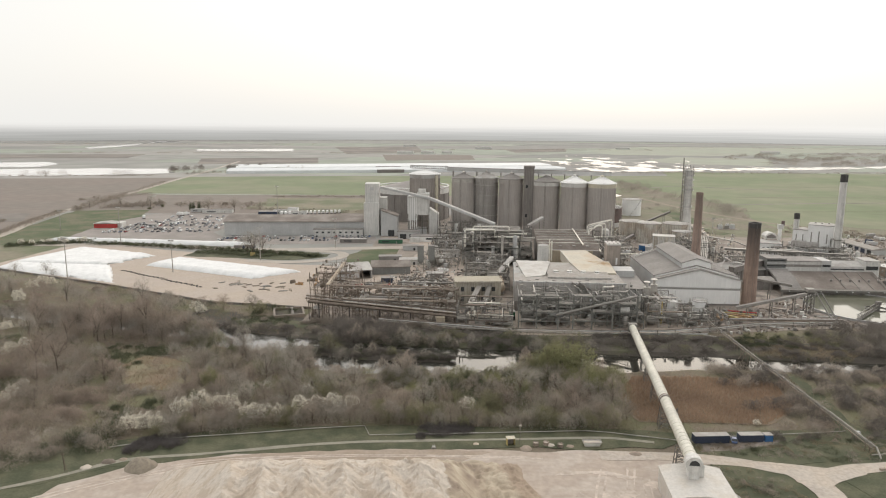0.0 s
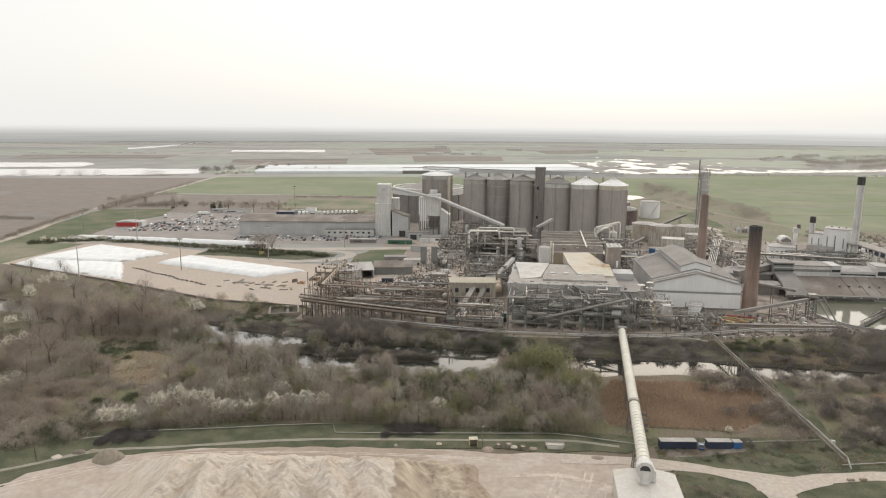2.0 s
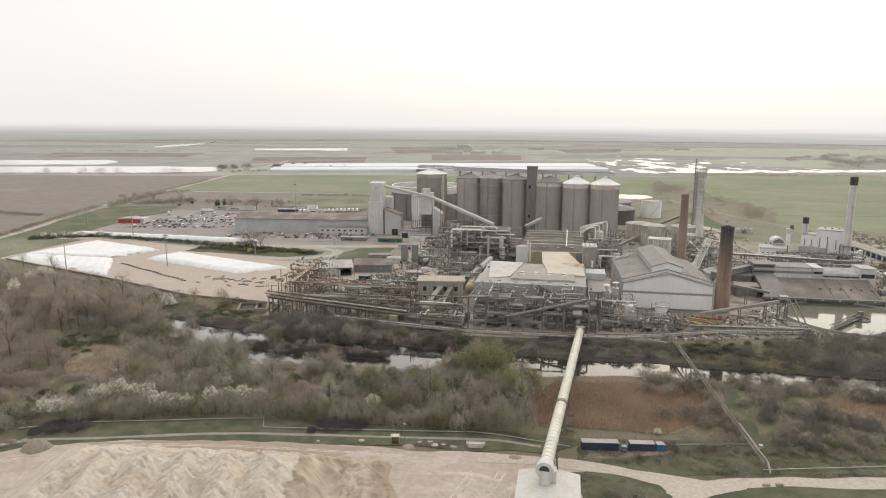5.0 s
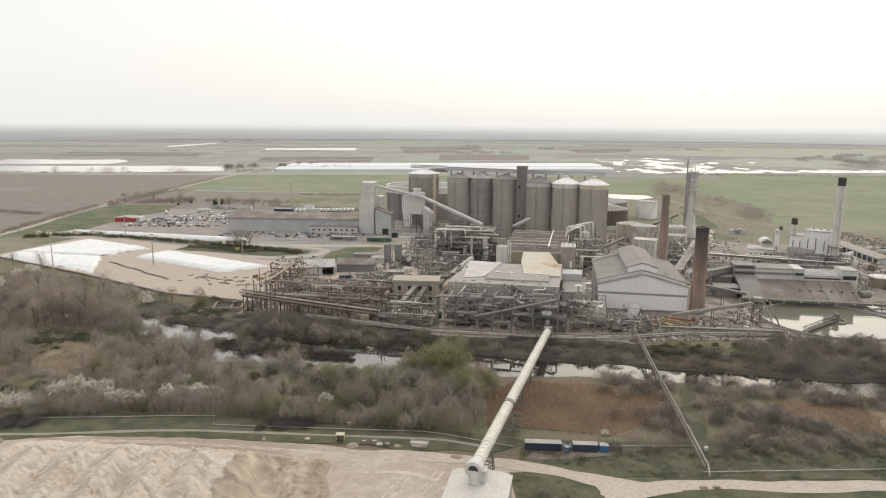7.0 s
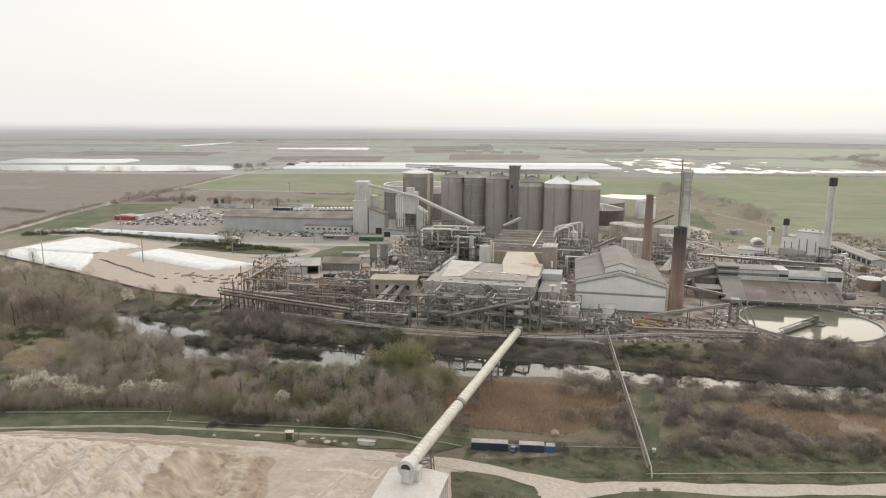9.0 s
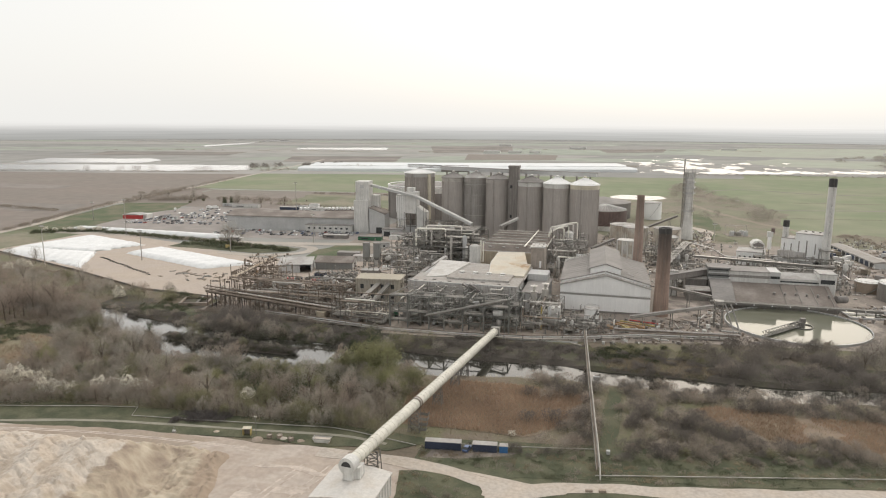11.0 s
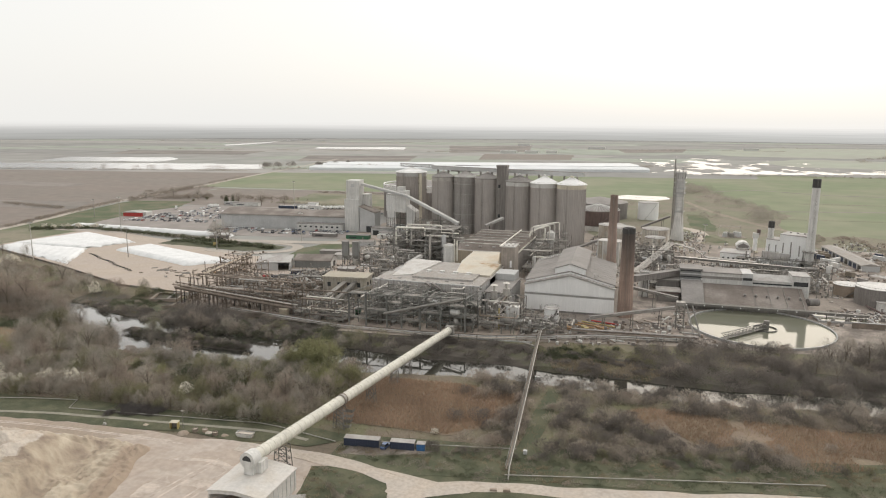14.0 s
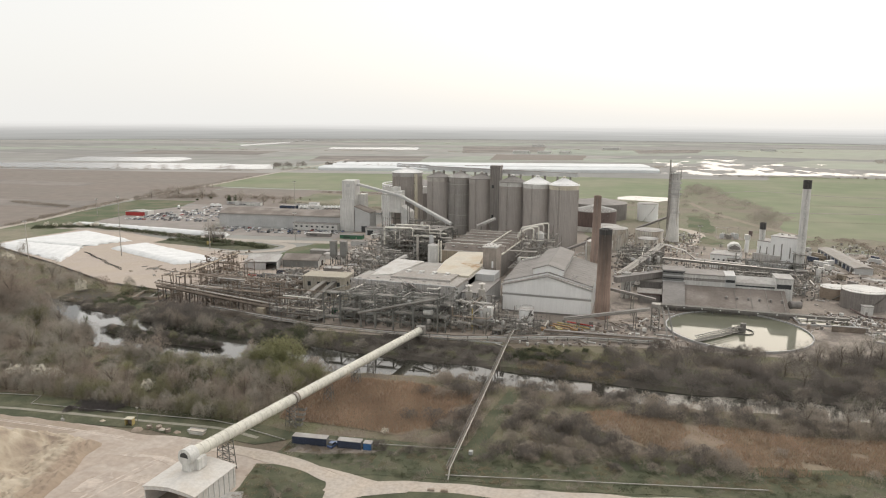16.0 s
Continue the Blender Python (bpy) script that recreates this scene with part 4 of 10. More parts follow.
# lime heap with tipped ridges and a dug-out brown end
def heap_z(x, y):
    """A high tipped plateau with ridges running out over it, steep behind, spilling to the north-east into a dug pit."""
    xc = min(8.0, max(-46.0, x))
    yc = 166.5 + (xc + 44) * 0.27 + 0.9 * noise.noise(Vector((x * 0.22, 0, 7)))
    zc = 17.6 - (xc + 44) * 0.085
    west = min(1.0, max(0.0, (6 - x) / 30.0))
    top = zc + 0.2 * west * min(14.0, max(0.0, yc - y))
    slide = x + 0.30 * (y - 165) + 0.9 * noise.noise(Vector((x * 0.05, y * 0.06, 1)))
    u = (slide + 9.0) / 11.0
    d = abs(u % 1.0 - 0.5) * 2
    q = y - 0.3 * x + 4.6 * d + 1.2 * noise.noise(Vector((x * 0.2, y * 0.2, 9)))
    feather = 1 - 2.2 * abs(noise.noise(Vector((q * 0.36, slide * 0.07, 4))))
    lumps = 1 - 2 * abs(noise.noise(Vector((slide * 0.33, y * 0.16, 6))))
    calm = min(1.0, max(0.15, (x + 50) / 14.0))
    crisp = 1 - 2.6 * abs(noise.noise(Vector((q * 0.7, slide * 0.2, 14))) + 0.4 * noise.noise(Vector((x * 0.5, y * 0.5, 11))))
    brow = min(1.0, max(0.35, (yc - y) / 6.0))
    rough = calm * brow * (2.5 * (1 - d) ** 1.2 - 0.7 + 0.34 * feather * (0.35 + 0.65 * d) + 0.35 * lumps + 0.62 * crisp) + 0.16 * noise.noise(Vector((x * 1.1, y * 1.0, 8)))
    xw, xe = -45.5 - 0.12 * (y - 166), 7.5 + (178 - y) * 0.2 + 1.2 * noise.noise(Vector((y * 0.25, 3, 3)))
    z = min(top + rough, zc + rough * 0.7 - 0.74 * (y - yc), 18.4 + rough * 0.5 - 0.62 * (xw - x), 14.2 + rough * 0.8 - 0.86 * (x - xe))
    s, side = ((x - 3) * 15 + (y - 179) * 21) / 25.8, ((x - 3) * 21 - (y - 179) * 15) / 25.8
    if s > -3:
        z = max(z, 13.4 - 0.47 * s - (0.95 * side if side > 0 else -0.75 * side) + 0.8 * lumps + 1.0 * (1 - 2.2 * abs(noise.noise(Vector((x * 0.3, y * 0.36, 17))))) + 0.5 * noise.noise(Vector((x * 0.6, y * 0.6, 5))))
    if x > 4 and y < 206:
        edge = min(1.0, max(0.0, (36.6 + (195 - y) * 0.34 + 3.0 * noise.noise(Vector((2, y * 0.1, 6))) - x) / 3.0)) * min(1.0, max(0.0, (205 - y) / 3.0))
        pit = 1.0 + 1.5 * noise.noise(Vector((x * 0.16, y * 0.13, 2))) + 0.8 * (1 - 2 * abs(noise.noise(Vector((x * 0.42 + 0.12 * y, y * 0.09, 7))))) + 0.7 * (1 - 2.2 * abs(noise.noise(Vector((x * 0.33, y * 0.4, 17))))) + 0.3 * noise.noise(Vector((x, y, 2)))
        berm = 2.0 + 0.8 * noise.noise(Vector((3, y * 0.13, 4))) - 0.75 * abs(x - 32.2 - (195 - y) * 0.34 + 1.6 * noise.noise(Vector((1, y * 0.11, 9)))) + 0.3 * noise.noise(Vector((x * 0.5, y * 0.4, 1)))
        z = max(z, max(pit, berm if y > 174 else pit) * edge - 0.5 * (1 - edge))
    return max(min(z, 19.5 + 0.5 * noise.noise(Vector((x * 0.2, y * 0.2, 3))) - 0.8 * (132 - y)), -0.6)


hs = Shape()
hx, hy = list(np.arange(-84, 54, 0.45)), list(np.arange(104, 132, 1.8)) + list(np.arange(132, 207, 0.45))
hs.add([(x, y, heap_z(x, y)) for y in hy for x in hx], [(j * len(hx) + i, j * len(hx) + i + 1, (j + 1) * len(hx) + i + 1, (j + 1) * len(hx) + i) for j in range(len(hy) - 1) for i in range(len(hx) - 1)], True)
hm = hs.mesh("lime_heap", LIME_HEAP)
tagged(new("lime_heap", hm), "huge pale heap of lime waste with tipped ridges and a dug brown end", "heap", kind="stuff")

# wheel ruts across the lime ground
for i, pts in enumerate(([(52, 150), (56, 185), (60, 204)], [(61, 150), (65, 185), (69, 207)], [(-96, 178), (-70, 196), (-20, 206), (40, 210)], [(68, 150), (70, 175), (72, 200)], [(-120, 160), (-90, 184), (-50, 200)])):
    for off in (-1.0, 1.0):
        setting("wheel_rut", strip([(x + off, y - off * 0.4) for x, y in pts], 0.7, 0.19 + 0.004 * i, 0.35, 2.5), RUT, "worn wheel rut across the lime ground", "rut")


# ---- silos ----
def silo(x, y, r, h, apex, skin, band, roof, label):
    t = thing("silo", label, "silo", x, y, group="row of sugar silos")
    part("shell", Shape().cyl(0, 0, 0, h, r, n=64), skin, t)
    s = Shape()
    for i in range(56):
        a = 2 * math.pi * i / 56
        s.box((r + 0.12) * math.cos(a), (r + 0.12) * math.sin(a), 0.5, 0.34, 0.3, h - 4.5, math.degrees(a))
    part("cladding_rib", s, skin, t)
    part("eave_band", Shape().cyl(0, 0, h - 3.6, h, r + 0.3, n=64), band, t, "paler band under the eaves")
    part("roof", Shape().cyl(0, 0, h, h + 0.5, r + 0.9, n=64).cyl(0, 0, h + 0.5, apex, r + 0.7, 1.3, n=64), roof, t, "shallow conical roof")
    s = Shape()
    for i in range(32):
        a = 2 * math.pi * i / 32
        p = (r * 0.98 * math.cos(a), r * 0.98 * math.sin(a), h + 0.8)
        q = (1.4 * math.cos(a), 1.4 * math.sin(a), apex + 0.15)
        s.tube([p, q], 0.16, 4)
    part("roof_seam", s, roof, t)
    part("roof_vent", Shape().cyl(0, 0, apex - 0.4, apex + 1.3, 1.3, n=16).cyl(0, 0, apex + 1.3, apex + 1.9, 1.6, 0.3, n=16), band, t)
    a = radians(-100)
    ca, sa = math.cos(a), math.sin(a)
    lad = Shape()
    for k in (-0.4, 0.4):
        lad.tube([((r + 0.6) * ca - k * sa, (r + 0.6) * sa + k * ca, 0), ((r + 0.6) * ca - k * sa, (r + 0.6) * sa + k * ca, h + 1)], 0.07, 4)
    for i in range(int(h / 1.2)):
        lad.box((r + 0.6) * ca, (r + 0.6) * sa, 0.6 + i * 1.2, 0.08, 0.8, 0.08, -100)
    part("ladder", lad, STEEL, t)
    rail = Shape().tube([((r + 0.8) * math.cos(2 * math.pi * i / 40), (r + 0.8) * math.sin(2 * math.pi * i / 40), h + 1.5) for i in range(41)], 0.06, 4)
    for i in range(20):
        b = 2 * math.pi * i / 20
        rail.box((r + 0.8) * math.cos(b), (r + 0.8) * math.sin(b), h + 0.4, 0.1, 0.1, 1.1)
    part("guard_rail", rail, PIPE_PALE, t)
    return t


silo(-53.2, 699, 15.4, 57.5, 62.4, SILO_TAN, ROOF_PALE, WHITE, "broad brown sugar silo with a pale domed roof")
stc = thing("stair_tower", "slim tan stair tower on the broad silo", "tower", -40.5, 689.5, 0, -40)
part("shaft", Shape().box(0, 0, 0, 2.6, 3.0, 57), CREAM, stc)
part("roof", Shape().box(0, 0, 57, 3.2, 3.6, 0.6), ROOF_PALE, stc)
for i in range(9):
    part("landing", Shape().box(0, -1.7, 5 + i * 6, 2.8, 0.6, 0.3), STEEL, stc)
silo(-12.7, 681, 11.3, 55, 60, SILO_SKIN, PIPE_PALE, ROOF_GREY, "brown ribbed silo with a grey cone roof")
silo(10.3, 681, 11.5, 55.5, 61, SILO_GREY, SILO_GREY, ROOF_PALE, "grey-brown ribbed silo with a pale cone roof")
hp = bpy.data.objects["silo.002"]
for i in range(5):
    part("hoop", Shape().ring_wall(0, 0, 9 + i * 10, 9.5 + i * 10, 11.5, 11.95, 64), PIPE_PALE, hp)
silo(34.7, 671, 11.8, 55.5, 60.5, SILO_SKIN, SILO_SKIN, ROOF_GREY, "brown ribbed silo with a grey cone roof")
silo(68.3, 658.5, 12.2, 54.5, 60, SILO_SKIN, OFFWHITE, ROOF_GREY, "brown ribbed silo with a pale eave band")
silo(93.2, 649, 12.3, 54.5, 60.5, SILO_SKIN, OFFWHITE, WHITE, "brown ribbed silo with a white cone roof")
silo(118.1, 644, 12.8, 54.5, 60.5, SILO_SKIN, CREAM, WHITE, "brown ribbed silo with white roof and cream band")

lift = thing("elevator_tower", "tall dark clad elevator tower between the silos", "tower", 51.5, 662, group="")
part("shaft", Shape().box(0, 0, 0, 9.4, 9, 67), DARK_CLAD, lift)
part("cap", Shape().box(0, 0, 67, 10.2, 9.8, 2.2), DARK_CLAD, lift)
for i in range(6):
    part("cladding_seam", Shape().box(-4.2 + i * 1.7, -4.56, 0, 0.16, 0.16, 66.5), STEEL, lift)
part("window", Shape().box(-2, -4.55, 20, 2.0, 0.2, 3), GLASS_DARK, lift)
part("window", Shape().box(-2, -4.55, 48, 2.0, 0.2, 3), GLASS_DARK, lift)

gal = thing("silo_gallery", "long grey conveyor gallery over the silo tops", "conveyor gallery", 0, 0)
ga, gb = Vector((-30, 700, 61.5)), Vector((128, 652, 62.5))
gd = (gb - ga)
gang = math.degrees(math.atan2(gd.y, gd.x))
mid = (ga + gb) / 2
part("housing", Shape().box(mid.x, mid.y, 61.0, gd.length, 3.6, 3.4, gang), GREY_CLAD, gal)
part("roof", Shape().box(mid.x, mid.y, 64.4, gd.length + 0.4, 4.2, 0.3, gang), ROOF_GREY, gal)
for i in range(13):
    p = ga.lerp(gb, (i + 0.5) / 13)
    part("leg", Shape().box(p.x, p.y, 54, 0.5, 3.0, 7.0, gang), STEEL, gal)
ga2, gb2 = Vector((-70, 712, 62)), Vector((-30, 701, 62))
truss = Shape()
for k in (0, 2.8):
    for w in (-1.4, 1.4):
        truss.tube([(ga2.x, ga2.y + w, 62.5 + k), (gb2.x, gb2.y + w, 62.5 + k)], 0.22, 5)
for i in range(16):
    p, q = ga2.lerp(gb2, i / 16), ga2.lerp(gb2, (i + 1) / 16)
    for w in (-1.4, 1.4):
        truss.tube([(p.x, p.y + w, 62.5), (q.x, q.y + w, 65.3)], 0.13, 4)
        truss.tube([(p.x, p.y + w, 62.5), (p.x, p.y + w, 65.3)], 0.13, 4)
part("open_truss", truss, STEEL, gal, "open lattice conveyor bridge")

big = thing("storage_dome", "broad dark round store with a white band and rim", "storage tank", -77, 790)
part("wall", Shape().cyl(0, 0, 0, 31, 41, n=64), DARK_CLAD, big)
part("band", Shape().cyl(0, 0, 30, 35.5, 41.4, n=64), OFFWHITE, big)
part("roof", Shape().cyl(0, 0, 35.5, 42.5, 40.5, 7, n=64).cyl(0, 0, 42.5, 44, 7, 1, n=32), DARK_CLAD, big)
part("rim", Shape().tube([(41 * math.cos(2 * math.pi * i / 72), 41 * math.sin(2 * math.pi * i / 72), 37.4) for i in range(73)], 0.7, 6), WHITE, big, "white pipe rim above the roof edge")
for i in range(12):
    a = 2 * math.pi * i / 12
    part("rim_post", Shape().box(41 * math.cos(a), 41 * math.sin(a), 35.4, 0.6, 0.6, 2.2, math.degrees(a)), OFFWHITE, big)
    part("wall_rib", Shape().box(41.3 * math.cos(a + 0.1), 41.3 * math.sin(a + 0.1), 0, 0.8, 0.8, 30, math.degrees(a + 0.1)), DARK_CLAD, big)

# ---- loading towers and belt ----
tw = thing("loading_tower", "tall pale concrete loading tower with lean-to sheds", "tower", -96, 664, 0, 5)
part("tall_block", Shape().box(-5, 0, 0, 13.5, 15, 50.6), OFFWHITE, tw)
part("lower_block", Shape().box(-5.5, -8.5, 0, 15, 4, 32), OFFWHITE, tw)
part("side_block", Shape().box(5, 8, 0, 7, 10, 36), OFFWHITE, tw)
sh = Shape()
sh.add([(4, -14, 0), (20, -14, 0), (20, 4, 0), (4, 4, 0), (4, -14, 25), (20, -14, 19), (20, 4, 19), (4, 4, 25)], [(0, 1, 5, 4), (1, 2, 6, 5), (2, 3, 7, 6), (3, 0, 4, 7), (4, 5, 6, 7)])
part("lean_to", sh, GREY_CLAD, tw)
part("lean_to_roof", Shape().add([(3.6, -14.5, 25.3), (20.5, -14.5, 19.1), (20.5, 4.5, 19.1), (3.6, 4.5, 25.3), (3.6, -14.5, 25.8), (20.5, -14.5, 19.6), (20.5, 4.5, 19.6), (3.6, 4.5, 25.8)], [(0, 3, 2, 1), (4, 5, 6, 7), (0, 1, 5, 4), (1, 2, 6, 5), (2, 3, 7, 6), (3, 0, 4, 7)]), ROOF_BROWN, tw)
# Flat dark panel stands in for the shade in the doorway.
part("door", Shape().box(14, -14.1, 0, 6, 0.3, 6), GLASS_DARK, tw, "dark panel for the shade in the open vehicle doorway")
part("louvre", Shape().box(-5, -7.55, 44, 4, 0.2, 3), GREY_CLAD, tw)
for i in range(4):
    part("panel_joint", Shape().box(-5, -7.55, 8 + i * 11, 13.4, 0.14, 0.2), GREY_CLAD, tw)

t2 = thing("screening_tower", "pale ribbed screening tower with steel undercroft", "tower", -56, 668, 0, 3)
part("ribbed_block", Shape().box(-6, 0, 14, 9, 12, 24), OFFWHITE, t2)
for i in range(5):
    part("rib", Shape().box(-10 + i * 2.1, -6.1, 6, 0.9, 0.6, 31), WHITE, t2)
part("upper_block", Shape().box(4.5, -1, 20, 12, 13, 21), OFFWHITE, t2)
part("head_house", Shape().box(3.5, -1, 41, 7, 7, 4), OFFWHITE, t2)
part("side_house", Shape().add([(11, -8, 0), (20, -8, 0), (20, 6, 0), (11, 6, 0), (11, -8, 27), (20, -8, 21), (20, 6, 21), (11, 6, 27)], [(0, 1, 5, 4), (1, 2, 6, 5), (2, 3, 7, 6), (3, 0, 4, 7), (4, 5, 6, 7)]), OFFWHITE, t2)
for x, y in ((-10, -6), (-2, -6), (4, -7), (10, -7), (-10, 5), (10, 5)):
    bar("leg", (x, y, 0), (x, y, 21), 0.8, STEEL, t2)
for z in (7, 14):
    bar("beam", (-10, -6, z), (10, -6.5, z), 0.6, STEEL, t2)
part("undercroft_box", Shape().box(2, -2, 0, 13, 8, 7), GREY_CLAD, t2)

belt = thing("inclined_belt", "long enclosed belt conveyor sloping down to the process building", "conveyor")
pa, pb, pc = Vector((-93, 662, 46.5)), Vector((-44, 660, 36.5)), Vector((20, 622, 17.5))
for k, (p, q) in enumerate(((pa, pb), (pb, pc))):
    d = q - p
    m = Matrix.LocRotScale((p + q) / 2, (d.to_track_quat("X", "Z")), None)
    part("housing", Shape().box(0, 0, -1.1, d.length, 2.8, 2.0), GREY_CLAD, belt, at=m)
    part("cover", Shape().profile([(-1.6, 0.9), (1.6, 0.9), (1.0, 1.6), (-1.0, 1.6)], -d.length / 2, d.length / 2), OFFWHITE, belt, at=m @ pose(0, 0, 0, 0, 0, -90))
for f in (0.15, 0.4, 0.65, 0.9):
    p = pb.lerp(pc, f)
    bar("trestle_leg", (p.x - 1.4, p.y, 0), (p.x - 1, p.y, p.z - 1.4), 0.5, STEEL, belt)
    bar("trestle_leg", (p.x + 1.4, p.y, 0), (p.x + 1, p.y, p.z - 1.4), 0.5, STEEL, belt)
lb = thing("store_conveyor", "short pale conveyor rising from the process roof", "conveyor")
d = Vector((62, 614, 25.2)) - Vector((51, 604, 20.2))
part("housing", Shape().box(0, 0, -0.9, d.length + 3, 3.4, 1.8), ROOF_PALE, lb, at=Matrix.LocRotScale((56.5, 609, 22.7), d.to_track_quat("X", "Z"), None))
bar("leg", (53, 606, 0), (53, 606, 20.4), 0.6, STEEL, lb)
bar("leg", (60, 612, 0), (60, 612, 23.4), 0.6, STEEL, lb)

# ---- low buildings round the car park ----
ls = thing("packing_warehouse", "long grey warehouse with a brown sheet roof", "warehouse", -176, 651, 0, 6.8)
L2 = 68
part("wall", Shape().box(0, 17, 0, 2 * L2, 44, 13.2), GREY_CLAD, ls)
s = Shape().profile([(-6.5, 13.3), (40.5, 13.3), (40, 13.9), (17, 17.6), (-6, 13.9)], -L2 - 1, L2 + 1)
part("roof", s, ROOF_BROWN, ls, at=pose(0, 0, 0, 0, 0, 90))
for i in range(30):
    part("panel_joint", Shape().box(-L2 + 2 + i * 4.6, -5.02, 0.5, 0.10, 0.08, 12.6), GREY_CLAD, ls)
an = thing("office_annexe", "low pale annexe with a row of small windows", "building", -132, 646, 0, 6.8)
part("wall", Shape().box(0, 0, 0, 47, 8, 7), OFFWHITE, an)
part("roof", Shape().box(0, 0, 7, 48, 9, 0.5), ROOF_GREY, an)
for i in range(8):
    part("window", Shape().box(-20 + i * 5.6, -4.05, 3.4, 2.2, 0.2, 1.6), GLASS_DARK, an)
of = thing("weighbridge_office", "low white office with dark window strip", "building", -40, 628, 0, 3)
part("wall", Shape().box(0, 0, 0, 36, 12, 5), WHITE, of)
part("roof", Shape().box(0, 0, 5, 37, 13, 0.6), ROOF_GREY, of)
part("window", Shape().box(6, -6.05, 2.2, 20, 0.2, 1.5), GLASS_DARK, of)
part("wing", Shape().box(-14, -7.5, 0, 10, 4, 4), OFFWHITE, of)
g2 = thing("garage_block", "small grey garage block with dark doors", "building", -62, 640, 0, 3)
part("wall", Shape().box(0, 0, 0, 20, 10, 7), GREY_CLAD, g2)
part("roof", Shape().box(0, 0, 7, 21, 11, 0.5), ROOF_GREY, g2)
for i in range(2):
    part("door", Shape().box(-5 + i * 9, -5.05, 0, 6, 0.2, 5), GLASS_DARK, g2)
rb = thing("red_shed", "bright red low shed with a pale roof", "shed", -384, 675, 0, 8)
part("wall", Shape().box(0, 0, 0, 22, 16, 4.4), RED, rb)
part("roof", Shape().profile([(-11.5, 4.4), (11.5, 4.4), (11.5, 4.7), (0, 6), (-11.5, 4.7)], -8.5, 8.5), ROOF_PALE, rb)
part("lean_to", Shape().box(13, 2, 0, 5, 12, 5.0), OFFWHITE, rb)
for i, (x, y, w, dpt, h, m) in enumerate(((-326, 700, 7, 4, 3.2, WHITE), (-318, 706, 6, 4, 3.2, WHITE), (-338, 680, 9, 4, 2.8, GREY_CLAD), (-240, 800, 16, 7, 5, OFFWHITE), (-252, 790, 22, 7, 4, BLUE_DARK), (-216, 795, 18, 6, 4, OFFWHITE), (-318, 800, 36, 7, 4, OFFWHITE), (-345, 806, 18, 7, 3.5, GREY_CLAD), (-228, 812, 12, 8, 6, WHITE), (-75, 612, 22, 7, 3.5, GREEN_PAINT), (-110, 612, 24, 6, 3.2, DARK_CLAD))):
    c = thing("portable_cabin", "flat-roofed portable cabin beside the car park", "cabin", x, y, 0, 6)
    part("wall", Shape().box(0, 0, 0.2, w, dpt, h), m, c)
    part("roof", Shape().box(0, 0, h + 0.2, w + 0.3, dpt + 0.3, 0.25), ROOF_PALE if i % 3 else ROOF_GREY, c)
    part("window", Shape().box(-w * 0.2, -dpt / 2 - 0.03, 1.3, w * 0.3, 0.1, 1.0), GLASS_DARK, c)
    part("door", Shape().box(w * 0.25, -dpt / 2 - 0.03, 0.25, 1.0, 0.1, 2.0), STEEL, c)

# ---- main process building ----
mb = thing("process_building", "large flat-roofed process building with patched pale roof", "factory building")
part("front_wall", Shape().box(66, 391.4, 6, 64, 1.2, 11.2), PANEL_GREY, mb)
part("body", Shape().box(66, 425, 0, 63, 66, 15.8), CONCRETE, mb)
part("front_roof", Shape().box(66, 404, 15.9, 64, 25, 1.4), WORN_PALE, mb)
part("parapet", Shape().box(66, 391.2, 17.2, 65, 1.0, 0.7), CONCRETE, mb)
part("mid_roof", Shape().box(73, 411.5, 15.9, 37, 17, 2.5), TAN_GREY_ROOF, mb)
part("mid_roof_edge", Shape().box(73, 402.8, 17.4, 37.6, 0.4, 1.0), PANEL_GREY, mb)
part("rear_roof", Shape().box(62, 436, 15.9, 30, 28, 1.7), WORN_PALE, mb)
part("east_roof", Shape().box(88, 437, 15.8, 21, 41, 0.7), WORN_PALE, mb)
part("back_roof", Shape().box(55, 448, 15.8, 38, 14, 1.0), ROOF_PALE, mb)
# Dark wall added for the deep shade behind the steel frame.
part("lower_wall", Shape().box(66, 391.0, 0, 63, 0.8, 6), DARK_CLAD, mb)
part("white_roof", Shape().add([(41, 404, 15.2), (53, 409, 15.2), (59, 449, 15.2), (36, 456, 15.2), (41, 404, 17.6), (53, 409, 18.0), (58.5, 449, 18.6), (36, 456, 17.6)], [(0, 1, 5, 4), (1, 2, 6, 5), (2, 3, 7, 6), (3, 0, 4, 7), (4, 5, 6, 7)]), PATCH_WHITE, mb)
cr_low = [(76, 420.5), (97.5, 420.5), (97.5, 453), (71, 453)]
cr_high = [(71, 453), (95, 453), (87, 495), (69, 491)]
for nm, quad, za, zb in (("cream_roof", cr_low, 17.7, 18.6), ("cream_roof", cr_high, 18.6, 18.3)):
    zs = (za, za, zb, zb)
    part(nm, Shape().add([(x, y, 12.0) for x, y in quad] + [(x, y, z) for (x, y), z in zip(quad, zs)], [(0, 1, 5, 4), (1, 2, 6, 5), (2, 3, 7, 6), (3, 0, 4, 7), (4, 5, 6, 7)]), ROOF_CREAM, mb, "cream sheet roof with a rusty stain")
    a, b, c, d = (Vector((x, y, z + 0.04)) for (x, y), z in zip(quad, zs))
    for i in range(1, 9):
        part("roof_seam", Shape().tube([a.lerp(b, i / 9), d.lerp(c, i / 9)], 0.05, 4), ROOF_CREAM, mb)
    part("roof_verge", Shape().tube([a, d], 0.2, 4), OFFWHITE, mb)
def cream_z(y):
    return 17.76 + (y - 420.5) / 32.5 * 0.9


